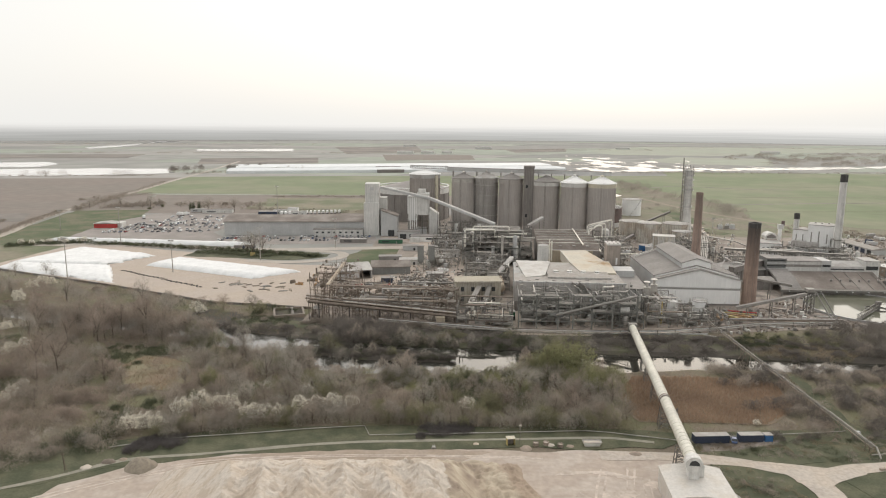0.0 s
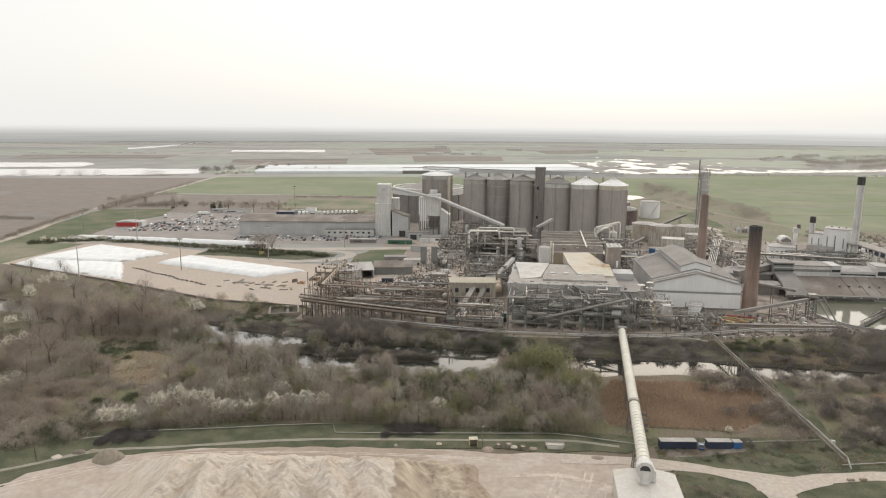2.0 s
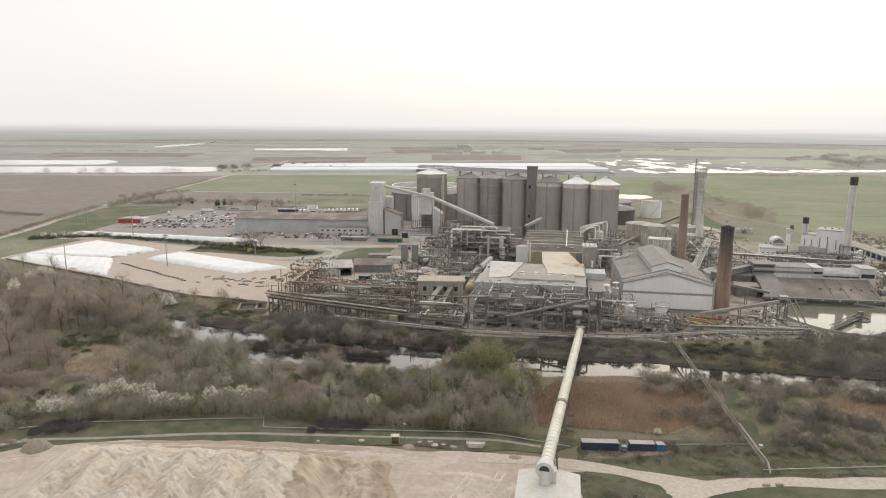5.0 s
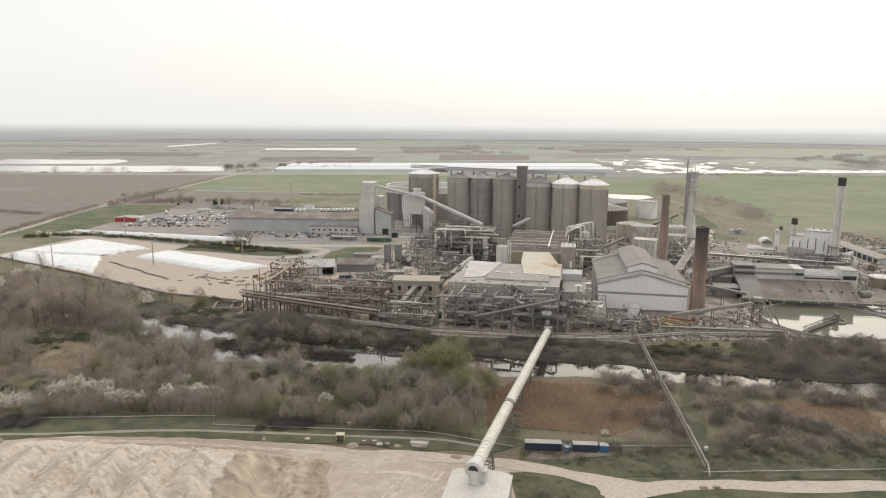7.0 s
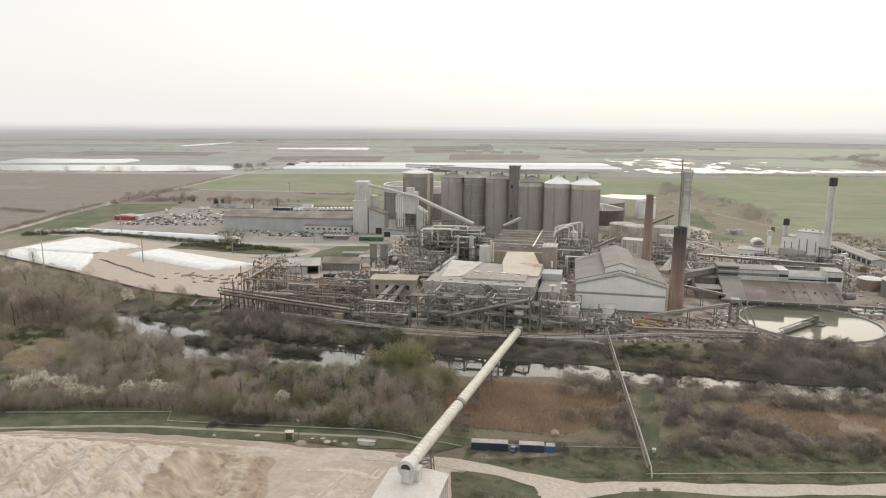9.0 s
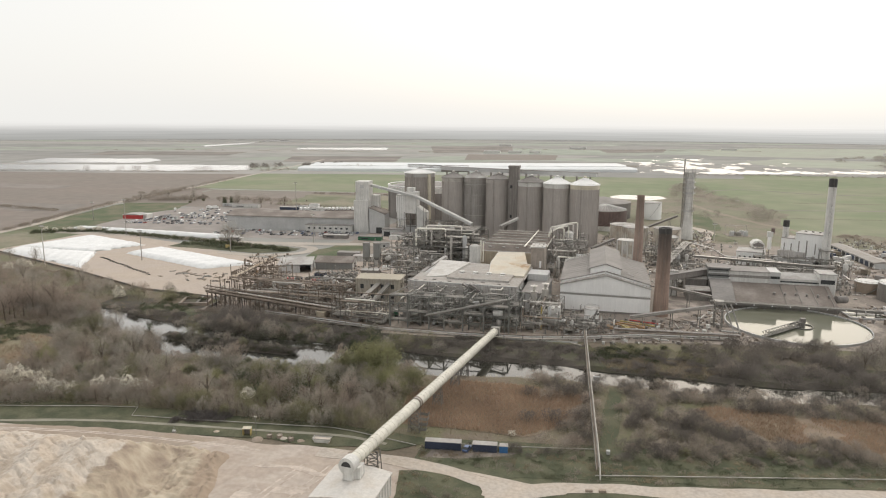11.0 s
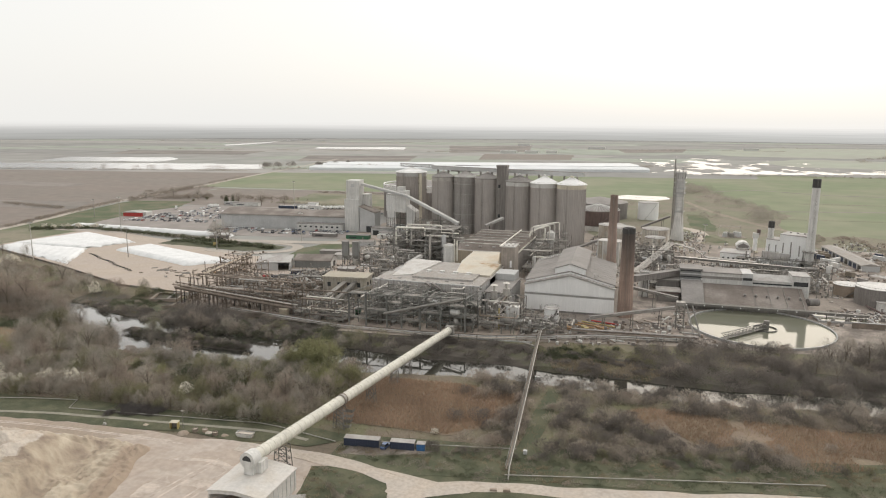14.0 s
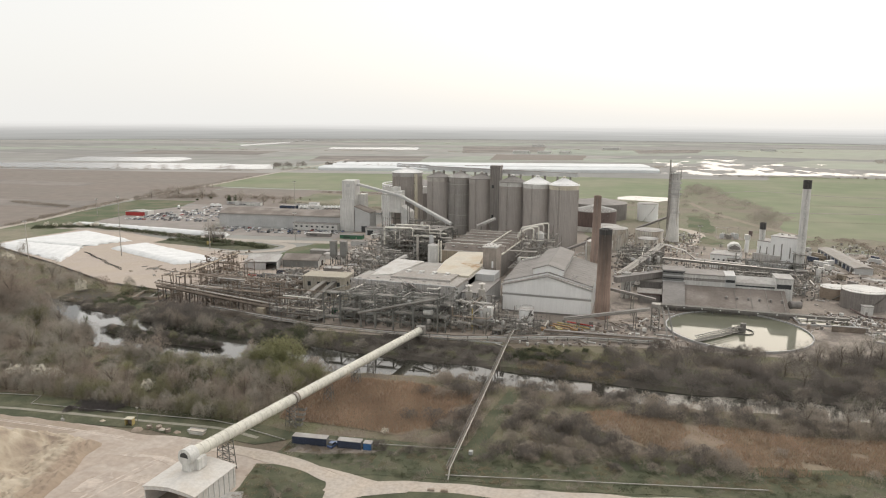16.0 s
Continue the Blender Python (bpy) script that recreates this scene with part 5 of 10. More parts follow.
part("rust_stain", Shape().add([(x, y, cream_z(y)) for x, y in ((83, 451), (90, 446), (93, 440), (97.3, 435), (97.3, 450), (94, 452.5), (88, 452.8))], [(0, 1, 2, 3, 4, 5, 6)]), RUST_STAIN, mb)
for i in range(4):
    x = 60 + i * 8.4
    part("roof_vent", Shape().cyl(x, 418, 18.3, 18.9, 1.3, n=16).cyl(x, 418, 18.9, 19.2, 1.7, n=16), OFFWHITE, mb)
    part("vent_apron", Shape().add([(x - 2.2, 415.6, 18.46), (x, 414.2, 18.46), (x + 2.2, 415.6, 18.46), (x, 417.4, 18.46)], [(0, 1, 2, 3)]), OFFWHITE, mb)
for i in range(8):
    x = 38 + i * 8
    part("wall_rib", Shape().box(x, 390.6, 6, 0.5, 0.5, 11), CONCRETE, mb)
for i in range(12):
    part("roof_kerb", Shape().box(38 + i * 4.9, 394.5 + 2.2 * (i % 3), 17.3, 2.2, 1.2, 0.4), PANEL_GREY if i % 2 else ROOF_GREY, mb)
part("side_block", Shape().box(106, 420, 0, 13, 40, 12.5), CONCRETE, mb)
part("side_block_roof", Shape().box(106, 420, 12.5, 13.6, 40.6, 0.6), ROOF_GREY, mb)
part("side_house", Shape().box(104.5, 438, 12.5, 12, 14, 4.6), GREY_CLAD, mb)

dv = thing("round_silo_hopper", "cream upright hopper on the process roof", "hopper", 55.5, 475)
part("drum", Shape().cyl(0, 0, 0, 25, 3.9, n=28), OFFWHITE, dv)
part("lid", Shape().cyl(0, 0, 25, 25.8, 3.9, 1.2, n=28), ROOF_PALE, dv)
pipe("downpipe", (4.2, -1, 14), (4.2, -1, 29), 0.5, PIPE_BRIGHT, dv)
pipe("downpipe", (5.8, -0.5, 14), (5.8, -0.5, 28), 0.5, PIPE_BRIGHT, dv)
kt = thing("kiln_tower", "square grey tower with a pale speckled top", "tower", 101, 462)
part("shaft", Shape().box(0, 0, 0, 8.8, 13, 29), KILN, kt)
part("roof", Shape().box(0, 0, 29, 9.4, 13.6, 0.8), PATCH_WHITE, kt)
for i in range(6):
    part("roof_hatch", Shape().box(-2.8 + 2.8 * (i % 3), -4 + 7 * (i // 3), 29.8, 0.9, 0.9, 0.4), TAN_GREY_ROOF, kt)
part("window", Shape().box(2, -6.55, 16, 1.2, 0.2, 4.5), WHITE, kt)

ev = thing("evaporator_house", "dark louvred evaporator house with ribbed roof", "factory building", 76, 540)
part("body", Shape().box(0, 0, 0, 44, 82, 17), DARK_CLAD, ev)
part("front_wall", Shape().box(-3, -41.2, 6, 40, 0.8, 11), TAN_CLAD, ev)
for i in range(6):
    y = -37 + i * 13
    part("roof_ridge", Shape().add([(-22.5, y, 17), (22.5, y, 17), (22.5, y + 12, 17), (-22.5, y + 12, 17), (-22.5, y + 6, 21), (22.5, y + 6, 21)], [(0, 1, 5, 4), (2, 3, 4, 5), (1, 2, 5), (3, 0, 4)]), ROOF_BROWN, ev)
    part("ridge_cap", Shape().box(0, y + 6, 20.7, 45.2, 0.9, 0.6), PIPE_PALE, ev)
    part("valley_gutter", Shape().box(0, y + 12.4, 17, 45, 0.9, 0.9), TAN_CLAD, ev)
    for k in range(4):
        part("roof_light", Shape().box(-16 + k * 10, y + 3, 19.2, 2.2, 1.6, 0.5), ROOF_PALE, ev)
part("gutter", Shape().box(22.6, 0, 16.5, 1.0, 83, 1.0), PIPE_BRIGHT, ev)
part("gutter", Shape().box(10, 0, 21.0, 0.9, 80, 0.7), PIPE_BRIGHT, ev)

# ---- white gabled hall ----
gh = thing("gabled_hall", "white clad gabled hall with a grey monitor roof", "factory building", 145.5, 415, 0, 2.6)
sec = [(-25.2, 0), (25.2, 0), (25.2, 15.2), (0.5, 21.6), (-25.2, 15.6)]
part("body", Shape().profile(sec, 0.4, 68), GREY_CLAD, gh)
part("front_cladding", Shape().profile([(-25.4, 1.2), (25.4, 1.2), (25.4, 9.5), (-25.4, 10.1)], 0, 0.5), WHITE, gh)
part("front_gable", Shape().profile([(-25.4, 11.3), (25.4, 10.7), (25.4, 15.3), (0.5, 21.8), (-25.4, 15.7)], 0, 0.5), WHITE, gh)
part("window_strip", Shape().profile([(-25.3, 9.7), (25.3, 9.1), (25.3, 11.5), (-25.3, 12.1)], 0.15, 0.45), STEEL, gh)
mull = Shape().box(-24.6, 0.1, 9.6, 0.3, 0.25, 2.0).mesh("mullion", GREY_CLAD)
for i in range(46):
    part("mullion", mull, None, gh, at=pose(i * 1.09, 0, 0.3 - 0.0125 * i))
part("plinth", Shape().box(0, 0.2, 0, 50.6, 0.5, 1.2), DARK_CLAD, gh)
for sx, x0, z0 in ((1, 25.9, 15.2), (-1, -25.9, 15.5)):
    part("front_bay_roof", Shape().profile([(x0, z0), (sx * 0.2, 22.0), (sx * 0.2, 22.5), (x0, z0 + 0.5)], -0.4, 4.6), TAN_GREY_ROOF, gh)
    part("clerestory", Shape().profile([(x0 * 0.97, z0 - 0.5), (sx * 0.15, 21.4), (sx * 0.15, 23.7), (x0 * 0.97, z0 + 1.8)], 4.6, 5.0), WHITE, gh)
    part("eaves_wall", Shape().box(x0 * 0.975, 36, z0 - 1, 0.4, 63, 2.6), GREY_CLAD, gh)
    part("roof_slope", Shape().profile([(x0, z0 + 1.5), (sx * 0.2, 23.5), (sx * 0.2, 24.0), (x0, z0 + 2.0)], 4.4, 68.5), ROOF_GREY, gh)
for i in range(11):
    y = 7 + i * 5.6
    for sx, x0, z0 in ((1, 25.9, 17.25), (-1, -25.9, 17.55)):
        part("roof_seam", Shape().tube([(x0, y, z0), (sx * 9.4, y, z0 + 6.75 * (25.9 - 9.4) / 25.7)], 0.04, 4), ROOF_GREY, gh)
part("verge", Shape().profile([(-26, 15.6), (0.4, 22.1), (26, 15.3), (26, 16.2), (0.4, 23.1), (-26, 16.5)], -0.6, 0.2), ROOF_PALE, gh)
part("monitor_wall", Shape().profile([(-8.5, 19), (8.5, 19), (8.5, 24.8), (0, 27.6), (-8.5, 25.2)], 6, 66), GREY_CLAD, gh)
part("monitor_front", Shape().profile([(-8.6, 20), (8.6, 20), (8.6, 24.9), (0, 27.7), (-8.6, 25.3)], 5.6, 6.0), WHITE, gh)
for sx in (1, -1):
    part("monitor_roof", Shape().profile([(sx * 9.4, 24.8), (0, 27.8), (0, 28.3), (sx * 9.4, 25.3)], 5.2, 66.5), ROOF_GREY, gh)
for i in range(7):
    part("roof_light", Shape().box(13 + 1.7 * (i % 2), 8 + i * 1.5, 20.5 - 0.42 * (i % 2), 2.6, 0.9, 0.2), ROOF_PALE, gh)
for i in range(14):
    part("roof_ridge_vent", Shape().box(-24 + i * 1.2, 60 + i * 0.4, 18.2 + i * 0.33, 0.7, 1.2, 1.2), OFFWHITE, gh)

# ---- chimneys ----
def chimney(x, y, top, r0, r1, material, label, cap_mat=None, cap=0.0, bands=0):
    c = thing("chimney", label, "chimney", x, y, group="")
    sh = Shape()
    n = 40
    rings = [(r0 * 1.04, 0), (r0 * 1.04, 3), (r0, 3.2), (r1, top - cap)]
    for (ra, za), (rb_, zb) in zip(rings, rings[1:]):
        sh.cyl(0, 0, za, zb, ra, rb_, n, cap=False)
    part("shaft", sh, material, c)
    if cap:
        part("cap", Shape().ring_wall(0, 0, top - cap, top, r1 * 0.78, r1 * 1.03, n), cap_mat, c, "black sooted top")
    part("flue", Shape().cyl(0, 0, top - cap - 0.5, top - cap + 0.1, r1 * 0.9, n=n), BLACK, c)
    for i in range(bands):
        z = 4 + (top - 6) * (i + 0.5) / bands
        r = r0 + (r1 - r0) * (z - 3.2) / (top - cap - 3.2)
        part("steel_band", Shape().ring_wall(0, 0, z, z + 0.35, r * 0.98, r * 1.03, n), material, c)
    lad = Shape()
    for k in (-0.25, 0.25):
        lad.tube([(k, -r0 - 0.25, 3), (k, -r1 - 0.25, top)], 0.05, 4)
    part("ladder", lad, STEEL, c)
    return c


chimney(176.9, 418.5, 51, 4.2, 3.5, BRICK_SOOTED, "dark sooted brown brick chimney beside the hall", BLACK, 3.0, 7)
chimney(164, 491, 61.8, 3.5, 2.4, BRICK_TALL, "slender brown brick chimney behind the hall", BRICK_DARK, 1.6, 5)
chimney(299.6, 575.4, 69.8, 2.9, 2.7, OFFWHITE, "tall pale steel stack with a black tip", BLACK, 6.2, 4)
chimney(276.3, 600, 35, 2.3, 2.2, OFFWHITE, "short pale steel stack with a black tip", BLACK, 5.0, 2)

lt = thing("lattice_stack", "tall pale steel stack with dark platforms and aerials at its top", "tower", 211.5, 703)
part("flue", Shape().cyl(0, 0, 0, 64, 4.2, 3.9, n=28), OFFWHITE, lt)
part("base", Shape().cyl(0, 0, 0, 18, 6.2, 4.8, n=28).cyl(0, 0, 18, 26, 4.8, 4.2, n=28), OFFWHITE, lt)
part("riser_pipe", Shape().tube([(-4.2, -2.4, 0), (-4.2, -2.4, 62)], 0.7, 10), PIPE_PALE, lt)
part("riser_pipe", Shape().tube([(3.0, -3.6, 0), (3.0, -3.6, 48)], 0.4, 8), PIPE_PALE, lt)
for i, z in enumerate((27, 44, 49, 54, 58.5, 63)):
    r = 5.6 if i else 5.2
    part("platform", Shape().ring_wall(0, 0, z, z + 0.5, 3.8, r, 24), GREY_CLAD, lt)
    rail = Shape().tube([(r * math.cos(2 * math.pi * k / 20), r * math.sin(2 * math.pi * k / 20), z + 1.5) for k in range(21)], 0.1, 4)
    for k in range(20):
        rail.box(r * math.cos(2 * math.pi * k / 20), r * math.sin(2 * math.pi * k / 20), z + 0.5, 0.14, 0.14, 1.0)
    part("guard_rail", rail, PIPE_PALE, lt)
for i in range(12):
    z = 21 + i * 3.4
    part("flange", Shape().ring_wall(0, 0, z, z + 0.3, 3.8, 4.4, 28), GREY_CLAD, lt)
for k in range(8):
    a = k * math.pi / 4 + 0.3
    bar("cage_post", (4.6 * math.cos(a), 4.6 * math.sin(a), 58), (4.4 * math.cos(a), 4.4 * math.sin(a), 67.5 + 1.2 * math.sin(k * 2.1)), 0.28, STEEL, lt)
    part("panel_aerial", Shape().box(4.9 * math.cos(a), 4.9 * math.sin(a), 60 + (k % 3) * 1.6, 0.5, 0.4, 2.4, math.degrees(a)), OFFWHITE, lt)
mastp = thing("mast", "thin dark mast beside the lattice stack", "mast", 206.0, 703)
pipe("pole", (0, 0, 0), (0, 0, 76), 0.6, STEEL, mastp)

# ---- tanks ----
def tank(x, y, r, h, apex, wall, roof, label, ribs=0, base=0.0):
    t = thing("tank", label, "tank", x, y, base, group="storage tanks")
    part("shell", Shape().cyl(0, 0, 0, h, r, n=48), wall, t)
    part("roof", Shape().cyl(0, 0, h, h + 0.35, r + 0.3, n=48).cyl(0, 0, h + 0.35, apex, r + 0.2, 0.6, n=48), roof, t)
    for z in (h * 0.33, h * 0.66):
        part("hoop", Shape().ring_wall(0, 0, z, z + 0.3, r - 0.05, r + 0.14, 48), wall, t)
    if ribs:
        for i in range(ribs):
            a = 2 * math.pi * i / ribs
            part("pilaster", Shape().box((r + 0.25) * math.cos(a), (r + 0.25) * math.sin(a), 0, 0.7, 0.7, h, math.degrees(a)), wall, t)
    rail = Shape().tube([(r * math.cos(2 * math.pi * i / 32), r * math.sin(2 * math.pi * i / 32), h + 1.3) for i in range(33)], 0.06, 4)
    for i in range(16):
        a = 2 * math.pi * i / 16
        rail.box(r * math.cos(a), r * math.sin(a), h + 0.3, 0.1, 0.1, 1.0)
    part("guard_rail", rail, STEEL, t)
    st = Shape()
    for i in range(24):
        a = -1.9 + i * 0.05
        st.box((r + 0.6) * math.cos(a), (r + 0.6) * math.sin(a), h * i / 24, 1.1, 0.6, 0.2, math.degrees(a))
    part("stair", st, STEEL, t)
    return t


tank(153, 676, 12.0, 15.5, 16.8, TANK_STAINED, ROOF_PALE, "broad weathered grey tank with a pale lid")
tank(163.5, 645, 11.0, 18.2, 19.2, TANK_STAINED, ROOF_PALE, "pale concrete tank with upright ribs", 24)
tank(192, 664, 12.0, 15.5, 17.0, TANK_STAINED, ROOF_PALE, "broad weathered grey tank with a pale lid")
tank(192, 640, 8.5, 11.5, 12.5, TANK_STAINED, ROOF_PALE, "low stained cream tank")
tank(183, 843, 11.5, 19.2, 20.8, WHITE, ROOF_PALE, "clean white storage tank")
rt = tank(134, 752, 22, 20, 25.5, RED_DOME, ROOF_GREY, "squat maroon tank with a ribbed cone roof", 0)
for i in range(36):
    a = 2 * math.pi * i / 36
    part("roof_rib", Shape().tube([(21.6 * math.cos(a), 21.6 * math.sin(a), 20.7), (1.2 * math.cos(a), 1.2 * math.sin(a), 25.7)], 0.28, 4), OFFWHITE, rt)
part("base_band", Shape().ring_wall(0, 0, 0, 5, 22.0, 22.3, 48), OFFWHITE, rt)
tank(128, 845, 32, 18, 24, DARK_CLAD, ROOF_GREY, "wide dark domed tank")
tank(139.6, 389, 3.9, 9.4, 9.8, WHITE, ROOF_PALE, "white upright tank at the river edge")
tank(311, 516, 7.8, 7.0, 7.5, YARD_BROWN, OFFWHITE, "low dusty brown round tank with a pale top")
tank(323, 495, 12.4, 11.0, 11.5, DARK_CLAD, OFFWHITE, "broad dark round tank with a pale top")
tank(186, 471, 3.0, 16, 17, OFFWHITE, ROOF_PALE, "slim pale tank beside the chimney")
for i, (x, y, m) in enumerate(((150, 600, BLUE), (158, 602, BLUE), (154, 592, GREY_CLAD))):
    b = thing("small_tank", "small blue covered tank", "tank", x, y)
    part("drum", Shape().cyl(0, 0, 0, 5, 4, n=24), m, b)
    part("lid", Shape().cyl(0, 0, 5, 6, 4.2, 1, n=24), ROOF_PALE, b)
st = thing("lime_store", "tall pale ribbed store before the round tanks", "building", 158.8, 566, 0, -12)
part("wall", Shape().box(0, 0, 0, 17, 12, 18.6), TANK_STAINED, st)
part("roof", Shape().box(0, 0, 18.6, 17.6, 12.6, 0.6), PATCH_WHITE, st)
for i in range(5):
    part("buttress", Shape().box(-8.1 + i * 4.05, -6.3, 0, 0.8, 0.7, 19.6), OFFWHITE, st)
for i in range(4):
    part("panel", Shape().box(-6.1 + i * 4.05, -6.1, 9.0, 2.6, 0.3, 7.0), PATCH_WHITE if i % 2 else CREAM_OLD, st)

# ---- open process steelwork ----
def rack(name, label, x0, y0, x1, y1, levels, nx, ny, material, seed, w=0.45, keep=0.8, brace=0.35, decks=0.4, pipes=10, vessels=4, uprights=3, pipe_mats=None, tops=0.6):
    """A steel frame on columns with beams, braces, decks, pipe runs and vessels."""
    r = random.Random(seed)
    w *= 0.8
    t = thing(name, label, "steel structure", x0, y0)
    X = [(x1 - x0) * i / nx for i in range(nx + 1)]
    Y = [(y1 - y0) * j / ny for j in range(ny + 1)]
    pm = pipe_mats or [PIPE_PALE, PIPE_PALE, STEEL, RUST]
    top = {}
    for i, x in enumerate(X):
        for j, y in enumerate(Y):
            top[i, j] = levels[-1] if r.random() < tops else r.choice(levels[:-1] or levels)
            bar("column", (x, y, 0), (x, y, top[i, j]), w, material, t)
    for lv, z in enumerate(levels):
        for i in range(nx + 1):
            for j in range(ny + 1):
                for di, dj in ((1, 0), (0, 1)):
                    a, b = (i, j), (i + di, j + dj)
                    if b in top and top[a] >= z and top[b] >= z and r.random() < keep:
                        bar("beam", (X[a[0]], Y[a[1]], z - w / 2), (X[b[0]], Y[b[1]], z - w / 2), w * 0.8, material, t)
                        if r.random() < brace:
                            zl = levels[lv - 1] if lv else 0
                            p, q = (X[a[0]], Y[a[1]]), (X[b[0]], Y[b[1]])
                            if r.random() < 0.5:
                                p, q = q, p
                            bar("brace", (*p, zl), (*q, z - w), w * 0.55, material, t)
        if decks:
            for i in range(nx):
                for j in range(ny):
                    if r.random() < decks and min(top[i, j], top[i + 1, j], top[i, j + 1], top[i + 1, j + 1]) >= z:
                        part("deck", Shape().box((X[i] + X[i + 1]) / 2, (Y[j] + Y[j + 1]) / 2, z, X[i + 1] - X[i] - 0.2, Y[j + 1] - Y[j] - 0.2, 0.12), GRATING, t)
                        if j == 0 or r.random() < 0.3:
                            rail = Shape()
                            for zz in (0.6, 1.1):
                                rail.tube([(X[i], Y[j], z + zz), (X[i + 1], Y[j], z + zz)], 0.06, 4)
                            for k in range(4):
                                rail.box(X[i] + (X[i + 1] - X[i]) * k / 3, Y[j], z, 0.09, 0.09, 1.1)
                            part("handrail", rail, PIPE_PALE if r.random() < 0.3 else material, t)
    W, D = x1 - x0, y1 - y0
    for k in range(pipes):
        m, rad = r.choice(pm), r.choice((0.18, 0.22, 0.3, 0.42, 0.55))
        z = r.choice(levels) + rad + 0.15 + r.uniform(0, 0.8)
        if r.random() < 0.7:
            a, b = sorted((r.uniform(-1, W * 0.5), r.uniform(W * 0.4, W + 1)))
            y = r.uniform(-0.6, D + 0.3)
            pts = [(a, y, z), (b, y, z)]
            if r.random() < 0.6:
                dz = r.choice((-1, 1)) * r.uniform(1.5, 5)
                pts = [(a, y, max(0.3, z + dz)), (a, y, z), (a + 0.01, y, z), (b, y, z)]
            if r.random() < 0.4:
                pts.append((b, y + r.uniform(2, 6), z))
        else:
            x = r.uniform(0, W)
            a, b = sorted((r.uniform(0, D * 0.5), r.uniform(D * 0.4, D)))
            pts = [(x, a, z), (x, b, z), (x, b, max(0.3, z - r.uniform(1, 5)))]
        part("pipe_run", Shape().tube(pts, rad, 7), m, t)
    for k in range(vessels):
        z = r.choice([0] + list(levels[:-1])) if len(levels) > 1 else 0
        rad, ln = r.uniform(0.9, 1.8), r.uniform(3.5, 8)
        x, y = r.uniform(2, W - 2), r.uniform(1, D - 1)
        m = r.choice((RUST, STEEL, KILN, PIPE_PALE) if material is RUST else (PIPE_PALE, STEEL, OFFWHITE, GREY_CLAD))
        s = Shape()
        axis_x = r.random() < 0.7
        d = Vector((1, 0, 0)) if axis_x else Vector((0, 1, 0))
        c = Vector((x, y, z + rad + 0.7))
        prof = [(-0.5, 0.35), (-0.47, 0.75), (-0.42, 1.0), (0.42, 1.0), (0.47, 0.75), (0.5, 0.35)]
        s.lathe(c, d, [(f * ln, k * rad) for f, k in prof], 14)
        v = part("vessel", s, m, t, "horizontal lagged vessel")
        part("saddle", Shape().box(c.x, c.y, z, 0.6 + 0.6 * ln * d.x, 0.6 + 0.6 * ln * d.y, 1.0), material, v)
    small = Shape()
    for k in range(int(W * D * 0.2) + 40):
        x, y, z = r.uniform(0, W), r.uniform(0, D), r.choice([0] + list(levels)) + r.uniform(0.2, 1.4)
        rad = r.choice((0.06, 0.08, 0.1, 0.14))
        way = r.random()
        if way < 0.4:
            q = (min(W, x + r.uniform(2, 9)), y, z)
        elif way < 0.65:
            q = (x, min(D, y + r.uniform(2, 8)), z)
        elif way < 0.9:
            q = (x, y, z + r.uniform(1.5, 5))
        else:
            q = (x + r.uniform(-2, 3), y, z + r.uniform(1, 4))
        small.tube([(x, y, z), q], rad, 4)
        if r.random() < 0.35:
            small.box(x, y, z - 0.2, r.uniform(0.4, 1.6), r.uniform(0.4, 1.4), r.uniform(0.4, 1.6))
    tagged(part("small_pipework", small, r.choice((STEEL, RUST) if material is RUST else (PIPE_PALE, STEEL, material)), t), kind="stuff")
    for k in range(uprights):
        rad, h = r.uniform(0.8, 1.9), r.uniform(5, max(6, levels[-1]))
        x, y = r.uniform(1, W - 1), r.uniform(1, D - 1)
        s = Shape().lathe(Vector((x, y, 0)), Vector((0, 0, 1)), [(0, rad), (h, rad), (h + 0.35 * rad, rad * 0.8), (h + 0.6 * rad, rad * 0.3)], 18)
        part("upright_vessel", s, r.choice((PIPE_PALE, OFFWHITE, STEEL, GREY_CLAD)), t)
    return t


rack("trestle_structure", "rusty trestle deck crowded with pipes above the river", -80, 364.5, 2, 374, [5.0, 10.0, 16.5], 13, 2, RUST, 1, 0.5, 0.6, 0.4, 0.3, 22, 0, 0, [RUST, RUST, PIPE_PALE, STEEL], 0.5)
rack("trestle_structure", "rusty open steel frame behind the river trestle", -78, 376, 2, 398, [6, 12], 8, 2, RUST, 2, 0.42, 0.5, 0.2, 0.15, 9, 3, 0, [RUST, RUST, STEEL], 0.4)
rack("conveyor_gantry", "sloping rusty beet conveyor frame", -92, 405, -66, 440, [6, 12, 17], 3, 4, RUST, 3, 0.42, 0.7, 0.5, 0.2, 5, 1, 0, [RUST], 0.45)
rack("pipe_rack", "stacked grey pipe racks beside the river wall", 3, 352, 33, 372, [3, 5.5, 8, 12], 6, 3, STEEL, 4, 0.42, 0.85, 0.25, 0.5, 36, 1, 0, [PIPE_PALE, STEEL, RUST, PIPE_BRIGHT], 0.3)
rack("process_rack", "grey steel frame full of pipes before the process building", 38, 361, 70, 388, [4, 8, 12.5, 16], 5, 3, STEEL_DARK, 5, 0.5, 0.8, 0.35, 0.3, 24, 8, 3, [PIPE_PALE, STEEL, STEEL, STEEL_DARK], 0.6)
rack("process_rack", "grey steel frame full of pipes before the process building", 71, 361, 103, 388, [4, 8, 12.5, 16], 5, 3, STEEL_DARK, 6, 0.5, 0.8, 0.35, 0.3, 24, 8, 3, [PIPE_PALE, STEEL, STEEL, STEEL_DARK], 0.6)
